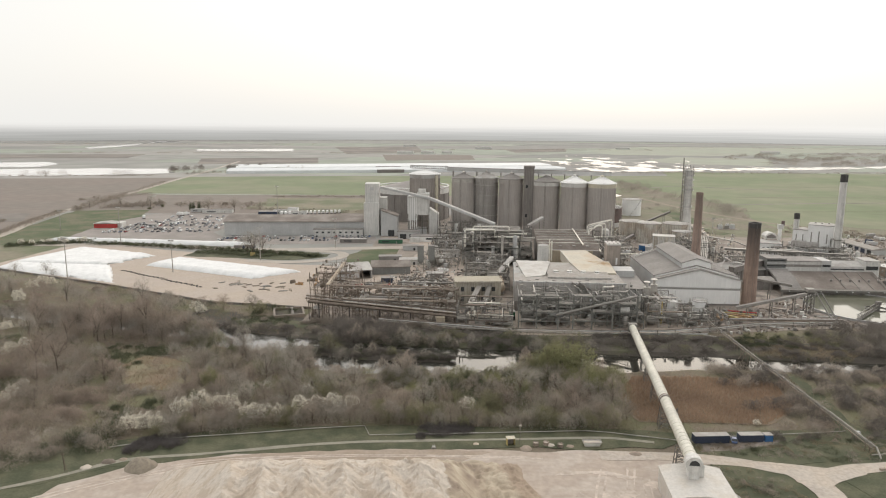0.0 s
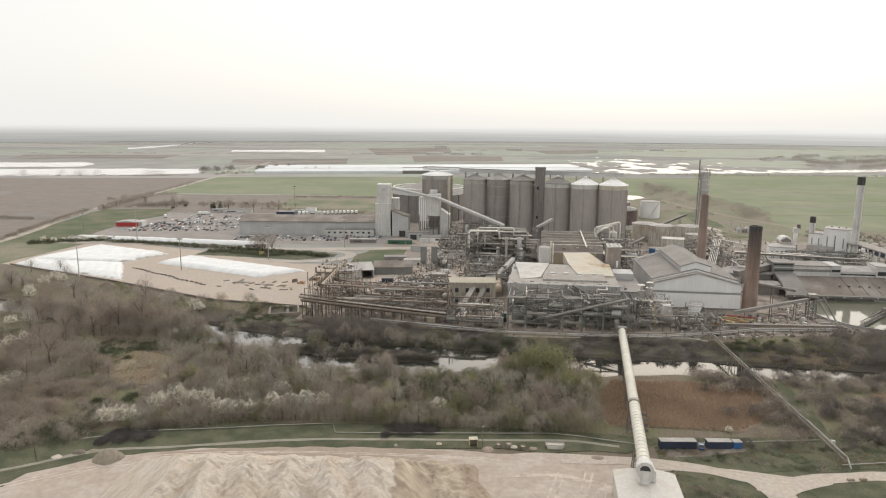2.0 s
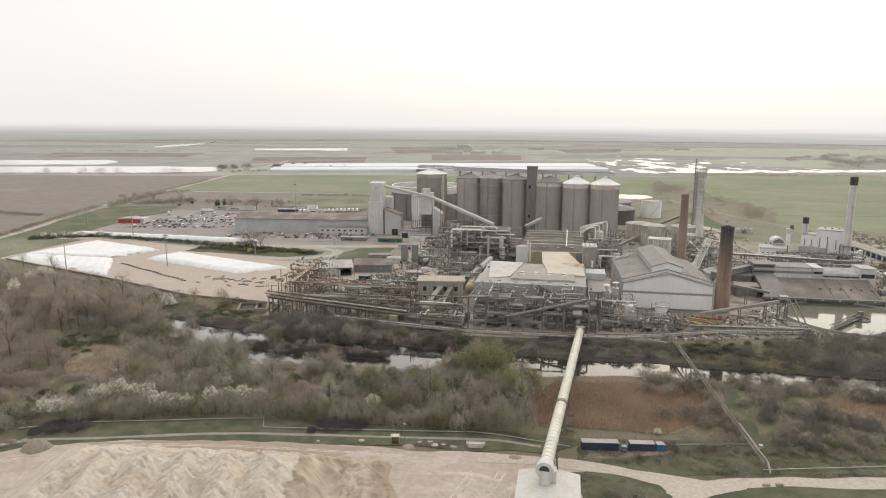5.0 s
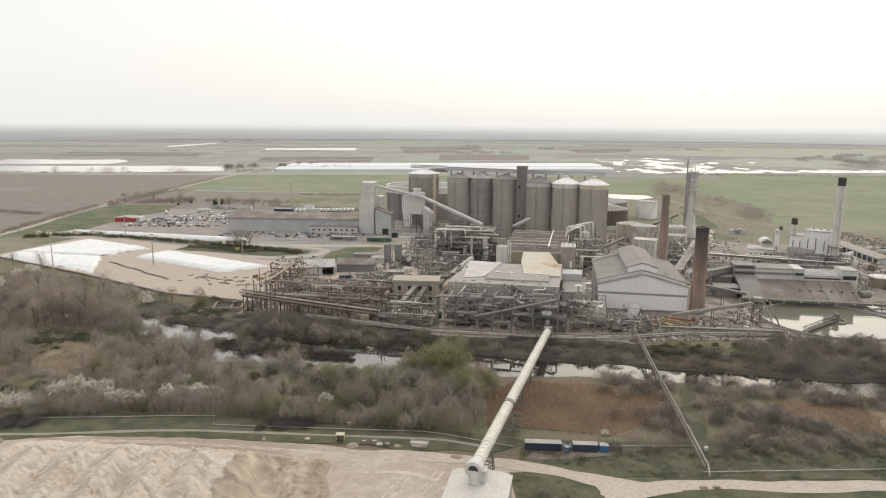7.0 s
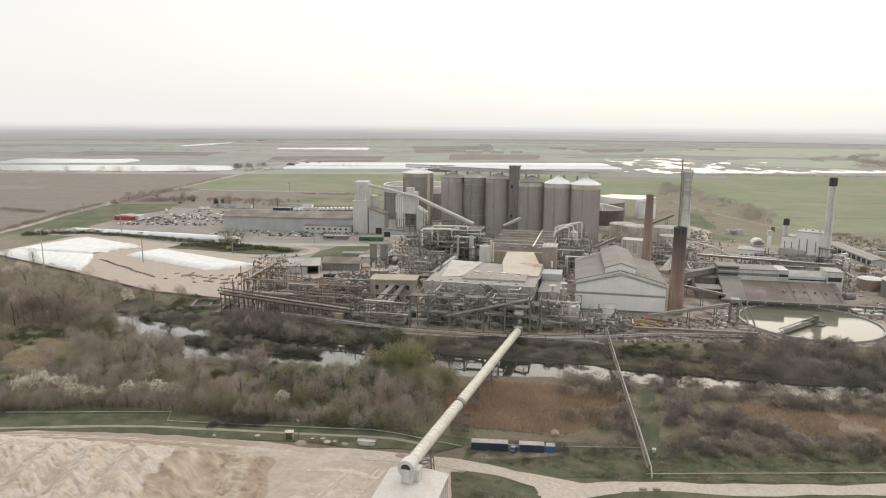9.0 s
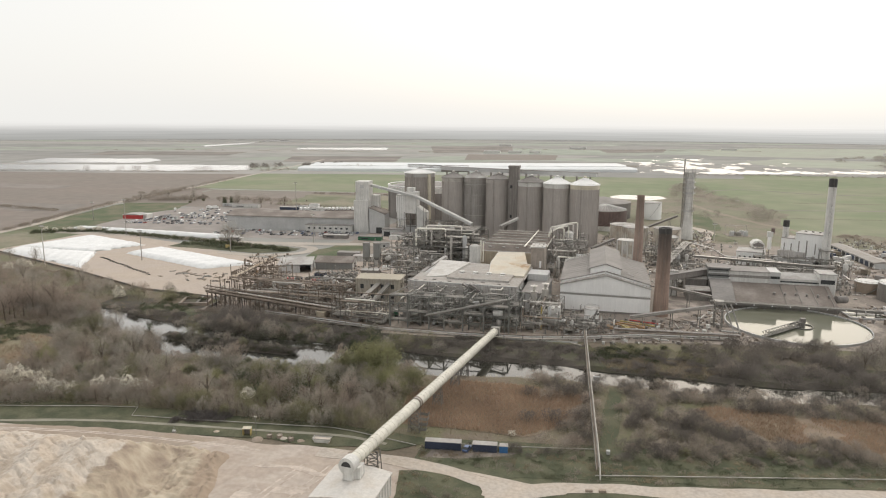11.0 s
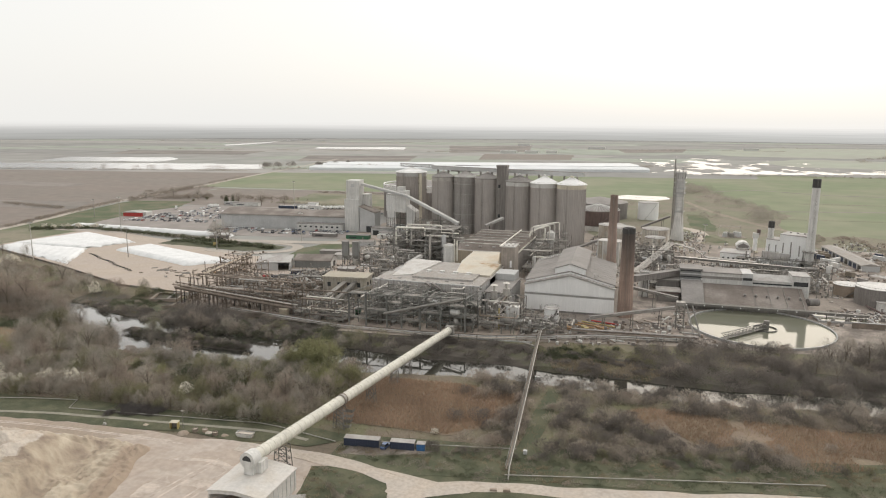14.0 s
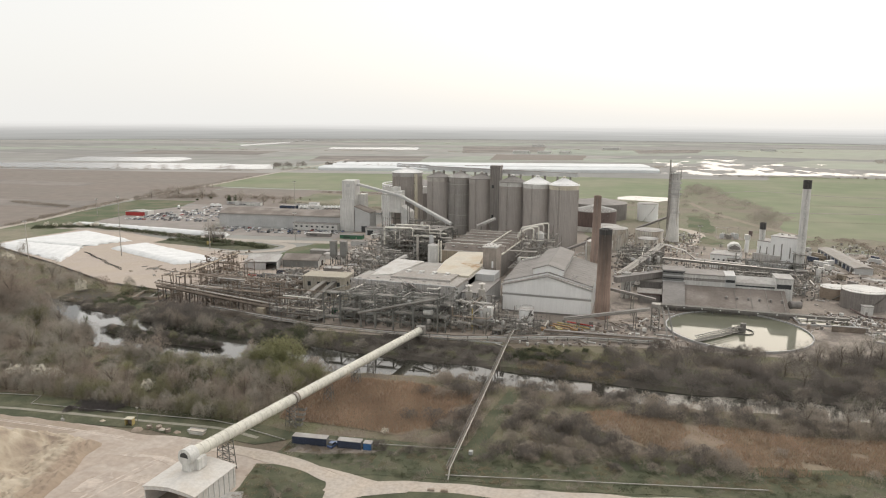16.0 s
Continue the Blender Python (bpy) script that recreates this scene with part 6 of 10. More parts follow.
rack("process_rack", "pipework frame with pale vessels beside the hall", 105, 364, 124, 398, [4, 8, 13], 3, 4, STEEL, 7, 0.45, 0.75, 0.3, 0.35, 18, 4, 6, None, 0.5)
rack("river_platform", "low steel platform with pumps by the white tank", 122, 366, 152, 392, [3, 6], 6, 3, STEEL, 8, 0.4, 0.7, 0.3, 0.4, 12, 3, 2, None, 0.4)
rack("evaporator_rack", "tall steel frame of evaporators and pipes", -4, 521, 50, 562, [5, 9, 13, 17, 21, 25], 6, 3, STEEL_DARK, 9, 0.6, 0.95, 0.12, 0.5, 20, 9, 6, [PIPE_PALE, STEEL, STEEL_DARK], 0.8)
rack("filter_plant", "small steel plant frame in the yard", -36, 500, -6, 540, [4, 8], 4, 4, STEEL, 10, 0.4, 0.7, 0.3, 0.35, 10, 4, 8, None, 0.4)
rack("filter_plant", "small rusty plant frame in the yard", -40, 425, -8, 452, [4, 7.5], 5, 3, RUST, 11, 0.4, 0.6, 0.3, 0.35, 8, 5, 3, None, 0.5)
rack("pipe_rack", "dense pipe rack between yard and process building", 2, 440, 32, 500, [5, 9, 13], 4, 6, STEEL, 12, 0.45, 0.75, 0.25, 0.3, 22, 6, 6, None, 0.45)
rack("pipe_rack", "pipe racks and valves beside the evaporators", -34, 555, 0, 612, [4, 8, 11], 4, 5, STEEL, 13, 0.42, 0.7, 0.25, 0.35, 16, 5, 6, None, 0.4)
rack("boiler_plant", "steel frame and ducts between silo and hall", 102, 500, 126, 590, [7, 13, 18], 3, 7, STEEL, 14, 0.45, 0.7, 0.25, 0.3, 18, 4, 5, [PIPE_PALE, PIPE_BRIGHT, STEEL], 0.5)
rack("boiler_plant", "low steel frames and pipes among the tanks", 172, 560, 206, 625, [5, 9], 4, 6, STEEL, 15, 0.4, 0.6, 0.2, 0.3, 16, 5, 5, [PIPE_PALE, PIPE_BRIGHT, STEEL], 0.4)
rack("power_plant_rack", "steel frame and ducts before the power house", 252, 560, 312, 585, [5, 9], 9, 3, STEEL, 16, 0.42, 0.7, 0.3, 0.4, 14, 6, 5, [PIPE_PALE, STEEL], 0.4)
rack("loading_rack", "steel loading frame under the screening tower", -34, 640, 14, 662, [5, 10, 14], 7, 3, STEEL, 17, 0.5, 0.75, 0.3, 0.4, 10, 3, 3, None, 0.5)

# launder and long pipes carried by the river trestle
la = thing("launder_beam", "long dark launder on the river trestle", "conveyor")
for y, z0, z1, dk in ((360.4, 10.6, 4.2, 0.9), (363.2, 11.4, 5.0, 0.6)):
    part("trough", Shape().tube([(-80.5, y, z0), (3, y, z1)], dk, 4), RUST, la)
    part("flange", Shape().tube([(-82, y - 0.4, z0 + 1.9), (3, y - 0.4, z1 + 1.9)], 0.32, 4), RUST, la)
    part("rail", Shape().tube([(-82, y - 0.5, z0 + 2.9), (3, y - 0.5, z1 + 2.9)], 0.09, 5), PIPE_PALE, la)
    for k in range(18):
        x = -81 + k * 4.9
        zt = z0 + (z1 - z0) * (x + 82) / 85
        bar("web_post", (x, y - 0.2, zt), (x, y - 0.4, zt + 2.9), 0.22, RUST, la)
part("carried_pipe", Shape().tube([(-60, 361.7, 10.6), (-20, 361.7, 7.6), (2, 361.7, 6.0)], 0.45, 8), PIPE_PALE, la)
for k in range(15):
    x = -80 + k * 5.7
    zt = 10.2 - 6.4 * (x + 82) / 85
    bar("column", (x, 360.4, 0), (x, 360.4, zt), 0.42, BLACK if k % 3 == 1 else RUST, la)
    bar("column", (x + 1.3, 363.2, 0), (x + 1.3, 363.2, zt + 0.8), 0.42, RUST, la)
    if k % 2 and zt > 4:
        bar("brace", (x, 360.4, 0.4), (x + 5.4, 360.4, zt - 1.0), 0.26, RUST, la)
        bar("brace", (x + 5.4, 360.4, 0.4), (x, 360.4, zt - 0.6), 0.26, RUST, la)
pb2 = thing("pump_box", "ochre pump housing below the launder", "box", -6, 357.5, 0)
part("housing", Shape().box(0, 0, 1.0, 4.6, 3.0, 3.6), TAN_CLAD, pb2)
part("stand", Shape().box(0, 0, 0, 3.8, 2.4, 1.0), STEEL, pb2)
rack("trestle_structure", "low rusty frame of pumps under the trestle", -76, 398, -40, 412, [4, 9], 5, 2, RUST, 21, 0.4, 0.7, 0.4, 0.3, 8, 4, 2, [RUST, STEEL], 0.6)
rack("pipe_rack", "stacked pipes and small vessels beside the cream house", -38, 396, -4, 424, [4, 8, 11], 5, 3, RUST, 22, 0.4, 0.7, 0.3, 0.3, 14, 6, 3, [RUST, STEEL, PIPE_PALE], 0.4)
rack("ash_plant", "low steel plant between beet hall and chimney", 190, 492, 236, 545, [4, 9], 5, 5, STEEL, 23, 0.4, 0.65, 0.25, 0.35, 14, 5, 5, None, 0.4)
rack("ash_plant", "low steel plant behind the beet hall", 238, 502, 300, 545, [4, 8], 7, 4, STEEL, 24, 0.4, 0.6, 0.25, 0.35, 16, 6, 5, None, 0.4)

# bright lagged pipes over the evaporators
bp = thing("lagged_pipe_bundle", "bundle of bright lagged pipes arching over the evaporators", "pipework")
for k, (x, y, z) in enumerate(((-2, 522, 27), (4, 530, 28.5), (10, 524, 26.4))):
    part("pipe_run", Shape().tube([(x, y, 14), (x, y, z), (x + 0.6, y, z + 0.6), (x + 22 + 5 * k, y + 2, z + 0.6), (x + 23 + 5 * k, y + 2, z), (x + 23 + 5 * k, y + 2, z - 5), (x + 42, y + 2, z - 5)], 0.75 if k == 0 else 0.55, 10), PIPE_BRIGHT if k < 2 else PIPE_PALE, bp)
for k in range(4):
    x, y = 103 + k * 3.2, 566 + k * 4.0
    part("pipe_arch", Shape().tube([(97, y - 10, 14 + k), (97, y - 10, 22.6 + k), (97.8, y - 10, 23.2 + k), (x + 0.5, y - 6, 26.6 + k), (x + 4.5, y - 4, 26.8 + k), (x + 5.2, y - 4, 26 + k), (x + 5.2, y - 4, 17)], 0.55, 10), PIPE_PALE if k == 2 else PIPE_BRIGHT, bp)
part("collecting_drum", Shape().cyl(112, 570, 15, 22, 3.2, n=24).cyl(112, 570, 22, 23.6, 3.2, 1, n=24).cyl(112, 570, 11, 15, 1, 3.2, n=24), OFFWHITE, bp)
for x, y in ((100, 556), (120, 556), (100, 584), (120, 584)):
    bar("leg", (x, y, 0), (x, y, 27), 0.5, STEEL, bp)
part("column_pipe", Shape().cyl(27, 519, 0, 24, 1.0, n=16), PIPE_PALE, bp)

# cyclones, ducts and sloping conveyors in front of the process building
cy = thing("cyclone", "pale steel cyclone with ducting", "cyclone", 108.6, 384)
part("barrel", Shape().cyl(0, 0, 12, 18, 1.9, n=20).cyl(0, 0, 5, 12, 0.5, 1.9, n=20), PIPE_PALE, cy)
part("top_duct", Shape().cyl(0, 0, 18, 21, 0.8, n=12).cyl(0, 0, 21, 21.5, 2.0, 0.6, n=20), PIPE_PALE, cy)
for a, b in ((-1.8, -1.8), (1.8, -1.8), (1.8, 1.8), (-1.8, 1.8)):
    bar("leg", (a, b, 0), (a, b, 13), 0.3, STEEL, cy)
copy_thing(cy, pose(114, 391, 0))
bx = thing("duct_box", "pale hanging duct box", "duct", 121.4, 377)
part("box", Shape().box(0, 0, 4.5, 5, 4.5, 7.5, 0, 0.92), OFFWHITE, bx)
for a in (-2, 2):
    bar("leg", (a, 0, 0), (a, 0, 5), 0.4, STEEL, bx)
yp = thing("yellow_pipe", "bright yellow gas riser", "pipe", 114.5, 371)
pipe("pole", (0, 0, 0), (0, 0, 13), 0.35, YELLOW, yp)


def gallery(name, label, a, b, w, h, material, roof, legs=3, parent_cat="conveyor"):
    t = thing(name, label, parent_cat)
    a, b = Vector(a), Vector(b)
    d = b - a
    m = Matrix.LocRotScale((a + b) / 2, d.to_track_quat("X", "Z"), None)
    part("housing", Shape().box(0, 0, -h / 2, d.length, w, h), material, t, at=m)
    part("roof", Shape().box(0, 0, h / 2, d.length + 0.3, w + 0.5, 0.25), roof, t, at=m)
    for i in range(legs):
        p = a.lerp(b, (i + 0.5) / legs)
        for k in (-1, 1):
            bar("leg", (p.x + k * w * 0.4, p.y, 0), (p.x + k * w * 0.3, p.y, p.z - h / 2), 0.4, STEEL, t)
    for k in (-1, 1):
        bar("side_chord", (a.x, a.y + k * (w / 2 + 0.1), a.z - h / 2), (b.x, b.y + k * (w / 2 + 0.1), b.z - h / 2), 0.3, STEEL, t)
    return t


ff = thing("process_gantry", "tall dark steel frame with bold columns before the process building", "steel structure")
FX = [36, 45.5, 57, 65, 75, 86, 99]
FZ = [4.6, 9.2, 13.8, 18.2]
for i, x in enumerate(FX):
    yy = 353.5 + 0.1 * (x - 36)
    bar("column", (x, yy, 0), (x, yy, FZ[-1] + (0.8 if i % 2 else 0)), 0.75, STEEL_DARK, ff)
    bar("tie_beam", (x, yy, FZ[-1]), (x, 389.5, 15.5), 0.4, STEEL_DARK, ff)
    bar("tie_beam", (x, yy, FZ[1]), (x, 370, FZ[1]), 0.4, STEEL_DARK, ff)
    if i:
        xp, yp = FX[i - 1], 353.5 + 0.1 * (FX[i - 1] - 36)
        for k, z in enumerate(FZ):
            bar("beam", (xp, yp, z), (x, yy, z), 0.55 if k == 3 else 0.4, STEEL_DARK, ff)
            if (i + k) % 3 == 0:
                bar("brace", (xp, yp, z - 4.4), (x, yy, z - 0.3), 0.3, STEEL_DARK, ff)
            if (i + 2 * k) % 3 == 1:
                part("deck", Shape().box((xp + x) / 2, (yp + yy) / 2 + 2.2, z + 0.25, x - xp - 0.6, 3.6, 0.12), GRATING, ff)
                part("handrail", Shape().tube([(xp, yp, z + 1.4), (x, yy, z + 1.4)], 0.06, 4).tube([(xp, yp, z + 0.9), (x, yy, z + 0.9)], 0.05, 4), PIPE_PALE, ff)
part("sloping_tube", Shape().tube([(56, 354.4, 8.4), (98, 358.6, 18.6)], 0.7, 12), STEEL, ff, "grey sloping screw conveyor tube")
for i, x in enumerate((62, 70, 80, 91)):
    part("drum", Shape().lathe(Vector((x, 364, 2.2)), Vector((1, 0, 0)), [(-2.4, 0.6), (-2.1, 1.3), (2.1, 1.3), (2.4, 0.6)], 16), STEEL, ff, "horizontal pump drum")
    bar("drum_support", (x, 364, 0), (x, 364, 1.2), 0.8, STEEL_DARK, ff)
gallery("belt_gallery", "pair of steep covered belts climbing the roof front", (67, 389, 18), (75, 389.5, 13), 1.4, 1.0, DARK_CLAD, DARK_CLAD, 0)
gallery("belt_gallery", "pair of steep covered belts climbing the roof front", (71, 389, 18), (79, 389.5, 13), 1.4, 1.0, DARK_CLAD, DARK_CLAD, 0)
gallery("belt_gallery", "sloping rusty belt from the cream house", (8, 372, 5), (14, 398, 13), 2.6, 1.6, RUST, TAN_GREY_ROOF, 3)
gallery("belt_gallery", "sloping rusty belt from the cream house", (16, 372, 5), (20, 398, 13), 2.2, 1.4, STEEL, GRATING, 3)
gallery("belt_gallery", "covered belt rising beside the process roof", (20, 438, 6), (34, 478, 15), 2.4, 1.8, OFFWHITE, ROOF_PALE, 2)
gallery("belt_gallery", "long low grey belt gallery rising to the transfer tower", (160, 389, 6.0), (203, 402, 11.8), 1.7, 1.1, PIPE_PALE, ROOF_GREY, 3)
gallery("belt_gallery", "grey belt gallery between chimney and transfer tower", (180, 430, 14.5), (205, 427, 11), 1.8, 1.1, STEEL, ROOF_GREY, 1)
gallery("belt_gallery", "dark duct gallery into the beet hall", (180, 462, 13), (208, 484, 14.5), 4, 3.4, DARK_CLAD, ROOF_GREY, 2)
gallery("belt_gallery", "long pipe bridge towards the power house", (206, 560, 10), (292, 548, 9), 2.4, 1.2, STEEL, PIPE_PALE, 8)
pbn = thing("pipe_bundle", "bundle of pale lagged pipes on trestles behind the chimney", "pipework")
for k in range(5):
    o = 1.3 * k
    part("pipe_run", Shape().tube([(176 + o, 522, 4), (202 + o * 0.8, 612 - o, 12), (203 + o, 614 - o, 12.2), (222 - o * 0.2, 584 + o, 12.2), (229 - o * 0.3, 563 + o, 10.4), (230, 562 + o, 10.2), (262, 556 + o * 0.6, 10.2)], 0.4, 8), PIPE_PALE, pbn)
for f in (0.15, 0.4, 0.65, 0.9):
    x, y, z = 176 + 26 * f, 522 + 90 * f, 4 + 8 * f
    for k in (-0.5, 6.2):
        bar("leg", (x + k, y, 0), (x + k, y, z - 0.4), 0.4, STEEL, pbn)
    bar("crosspiece", (x - 0.7, y, z - 0.6), (x + 6.4, y, z - 0.6), 0.35, STEEL, pbn)
for x, y in ((222, 586), (226, 574), (240, 560), (254, 558)):
    bar("leg", (x, y, 0), (x, y + 1, 10), 0.4, STEEL, pbn)
ast = thing("ash_store", "low hip-roofed grey store behind the chimney", "shed", 196, 512, 0, 6)
part("wall", Shape().box(0, 0, 0, 22, 15, 5), GREY_CLAD, ast)
part("roof", Shape().add([(-11.6, -8, 5), (11.6, -8, 5), (11.6, 8, 5), (-11.6, 8, 5), (-5, 0, 9), (5, 0, 9)], [(0, 1, 5, 4), (1, 2, 5), (2, 3, 4, 5), (3, 0, 4), (3, 2, 1, 0)]), ROOF_PALE, ast)
gallery("belt_gallery", "grey belt gallery behind the river wall", (152, 376, 2.4), (214, 381, 2.4), 1.8, 1.0, RUST, DARK_CLAD, 7)
gallery("belt_gallery", "sloping belt out of the lagoon tanks", (205, 742, 17), (178, 735, 6), 2.4, 1.6, DARK_CLAD, DARK_CLAD, 2)
gallery("belt_gallery", "dark sloping belt at the silo foot", (128, 610, 3), (146, 628, 9), 2.4, 1.6, DARK_CLAD, DARK_CLAD, 2)

tt = thing("transfer_tower", "slim lattice transfer tower with raking legs", "steel structure", 206, 404)
for a, b in ((-2, -2), (2, -2), (2, 2), (-2, 2)):
    bar("leg", (a, b, 0), (a, b, 14), 0.5, STEEL, tt)
for z in (5, 9, 13):
    for p, q in (((-2, -2), (2, -2)), ((2, -2), (2, 2)), ((2, 2), (-2, 2)), ((-2, 2), (-2, -2))):
        bar("beam", (*p, z), (*q, z), 0.35, STEEL, tt)
        bar("brace", (*p, z - 4), (*q, z), 0.25, STEEL, tt)
for k in (0, 3):
    bar("raking_leg", (3 + k, 0, 13), (7 + k, -14, 0), 0.6, STEEL, tt)
part("head_box", Shape().box(0, 0, 13, 4.6, 4.6, 1.8), STEEL, tt)

# river wall with its pipe run
rw = tagged(new("wall_river"), "pale low river wall under the pipe run", "wall", kind="structure")
for i, (xa, ya, xb, yb) in enumerate(((33, 349, 62, 350), (62, 350, 100, 351), (100, 351, 135, 355))):
    d = Vector((xb - xa, yb - ya, 0))
    part("wall_panel", Shape().box((xa + xb) / 2, (ya + yb) / 2, -2.5, d.length, 0.8, 3.0, math.degrees(math.atan2(d.y, d.x))), CREAM if i < 2 else CONCRETE, rw)
pr = thing("river_pipe_run", "long lagged pipe run along the river edge", "pipework")
for k, (dz, rad, m) in enumerate(((1.9, 0.6, WHITE), (0.9, 0.35, PIPE_PALE), (2.9, 0.3, RUST))):
    part("pipe_run", Shape().tube([(x, y - 0.9 * k, z + dz) for x, y, z in ((-40, 357, 1), (4, 351, 0.6), (34, 348, 0), (75, 349, 0), (112, 352, 0.3), (140, 360, 0.6), (165, 371, 0.4), (212, 380, 0))], rad, 8), m, pr)
for i in range(26):
    x = -36 + i * 9.6
    y = 356.5 - (x + 40) * 0.13 if x < 30 else (347.6 + (x - 34) * 0.03 if x < 112 else 351 + (x - 112) * 0.29)
    bar("post", (x, y, -1.5), (x, y, 3.0), 0.35, RUST if i < 8 else STEEL, pr)
    bar("crosspiece", (x - 0.1, y - 2.2, 1.1), (x + 0.1, y + 0.9, 1.1), 0.3, STEEL, pr)

# buildings in the yard
ch = thing("cream_control_house", "cream flat-roofed control house with small windows", "building", 12, 403.5, 0, 8)
part("wall", Shape().box(0, 0, 0, 27, 15, 15.4), CREAM_OLD, ch)
part("roof", Shape().box(0, 0, 15.4, 28.0, 16.0, 0.5), TAN_ROOF, ch)
part("roof_edge", Shape().box(0, -8.1, 15.3, 28.6, 0.5, 0.9).box(14.1, 0, 15.3, 0.5, 16.6, 0.9), CREAM_OLD, ch)
for i in range(4):
    for z in (4, 10):
        part("window", Shape().box(-9.5 + i * 6.2, -7.55, z, 2.0, 0.2, 2.6), GLASS_DARK, ch)
for i in range(2):
    for z in (4, 10):
        part("window", Shape().box(13.55, -3 + i * 6, z, 0.2, 2.0, 2.6), GLASS_DARK, ch)
part("door", Shape().box(9, -7.55, 0, 2.4, 0.2, 3), STEEL, ch)
sa = thing("open_shed", "open-fronted grey shed with a pale sloping roof", "shed", -79, 471, 0, 20)
sa_w = Shape().box(-11.6, 0, 0, 0.5, 18, 6.5).box(0, 8.8, 0, 23, 0.5, 7.5).box(11.6, 0, 0, 0.5, 18, 6.5).box(-4, -8.8, 0, 15, 0.5, 5.5)
part("wall", sa_w, GREY_CLAD, sa)
part("roof", Shape().profile([(-9.6, 6.0), (9.6, 8.2), (9.6, 8.6), (-9.6, 6.4)], -12.5, 12.5), ROOF_PALE, sa, at=pose(0, 0, 0, 0, 0, 90))
part("floor_slab", Shape().box(0, 0, 0.02, 22, 17, 0.2), CONCRETE_GROUND, sa)
sb = thing("workshop", "dark green pitched workshop with a pale end wall", "building", -55, 489, 0, 102)
part("wall", Shape().profile([(-9, 0), (9, 0), (9, 5.6), (0, 8.6), (-9, 5.6)], -14, 14), OFFWHITE, sb)
for k in (-1, 1):
    part("side_cladding", Shape().box(k * 9.08, 0, 0.3, 0.12, 27.6, 5.1), GREEN_CLAD, sb)
for sx in (1, -1):
    part("roof_slope", Shape().profile([(sx * 9.7, 5.4), (0, 8.7), (0, 9.1), (sx * 9.7, 5.8)], -14.5, 14.5), ROOF_BROWN, sb)
part("door", Shape().box(1, -14.1, 0, 4.5, 0.2, 4), GLASS_DARK, sb)
for bx_, by_ in ((-33.6, 497), (-25.7, 498.5)):
    hb = thing("feed_bin", "tall dark steel feed bin on legs", "bin", bx_, by_, 0, 8)
    part("bin", Shape().box(0, 0, 8, 4.6, 4.6, 10.5).box(0, 0, 5.5, 2.0, 2.0, 2.5, 0, 2.2), GREEN_CLAD, hb)
    part("lid", Shape().box(0, 0, 18.5, 5.0, 5.0, 0.5), ROOF_GREY, hb)
    for a in (-2, 2):
        for b in (-2, 2):
            bar("leg", (a, b, 0), (a, b, 8.4), 0.35, STEEL_DARK, hb)
for i in range(7):
    sk2 = thing("bulk_bag", "white bulk bag stacked in the yard", "bag", -20 + 2.2 * (i % 4), 496 + 2.4 * (i // 4), 0, 9 * i, "bulk bags in the yard")
    part("bag", Shape().box(0, 0, 0, 1.7, 1.7, 1.9, 0, 0.86), WHITE, sk2)
    part("lifting_loop", Shape().tube([(-0.6, 0, 1.85), (0, 0, 2.25), (0.6, 0, 1.85)], 0.06, 4), OFFWHITE, sk2)
hv = thing("horizontal_vessel", "long rust-stained cream vessel on saddles beside the control house", "tank", 25.6, 438, 5.2)
part("shell", Shape().lathe(Vector((0, 0, 0)), Vector((-0.05, 1, 0)), [(-14.4, 0.8), (-13.6, 2.3), (-12.6, 2.9), (12.6, 2.9), (13.6, 2.3), (14.4, 0.8)], 28), LAGGED_OLD, hv)
for y in (-8, 0, 8):
    part("saddle", Shape().box(-0.05 * y, y, -5.2, 4.6, 1.0, 3.6), CONCRETE, hv)
    part("hoop", Shape().lathe(Vector((-0.05 * (y + 3), y + 3, 0)), Vector((-0.05, 1, 0)), [(-0.15, 2.9), (-0.15, 3.05), (0.15, 3.05), (0.15, 2.9)], 28), RUST, hv)
bb2 = thing("brown_plant_block", "dark brown louvred plant block with pumps on top", "building", -18, 431, 0, 10)
part("wall", Shape().box(0, 0, 0, 19, 9, 7), ROOF_BROWN, bb2)
part("roof", Shape().box(0, 0, 7, 19.6, 9.6, 0.4), ROOF_GREY, bb2)
for i in range(5):
    part("louvre", Shape().box(-7.4 + i * 3.7, -4.6, 2, 2.2, 0.2, 3.6), GLASS_DARK, bb2)
    part("roof_pump", Shape().cyl(-7 + i * 3.5, 1.5 * (i % 2), 7.4, 9.0, 0.8, n=12), RUST if i % 2 else STEEL, bb2)
    part("pump_motor", Shape().box(-6 + i * 3.5, -1, 7.4, 1.4, 1.0, 1.1), STEEL, bb2)
oc = thing("yard_conveyor", "high open rusty conveyor running back over the yard", "conveyor")
for k in (-1.3, 1.3):
    part("side_truss", Shape().tube([(-74 + k, 380, 15.2), (-77 + k, 437, 17.2)], 0.22, 5).tube([(-74 + k, 380, 17.0), (-77 + k, 437, 19.0)], 0.16, 5), RUST, oc)
part("belt", Shape().add([(-75.2, 380, 15.7), (-72.8, 380, 15.7), (-75.8, 437, 17.7), (-78.2, 437, 17.7), (-75.2, 380, 15.5), (-72.8, 380, 15.5), (-75.8, 437, 17.5), (-78.2, 437, 17.5)], [(0, 1, 2, 3), (7, 6, 5, 4), (0, 4, 5, 1), (1, 5, 6, 2), (2, 6, 7, 3), (3, 7, 4, 0)]), LAGGED_OLD, oc)
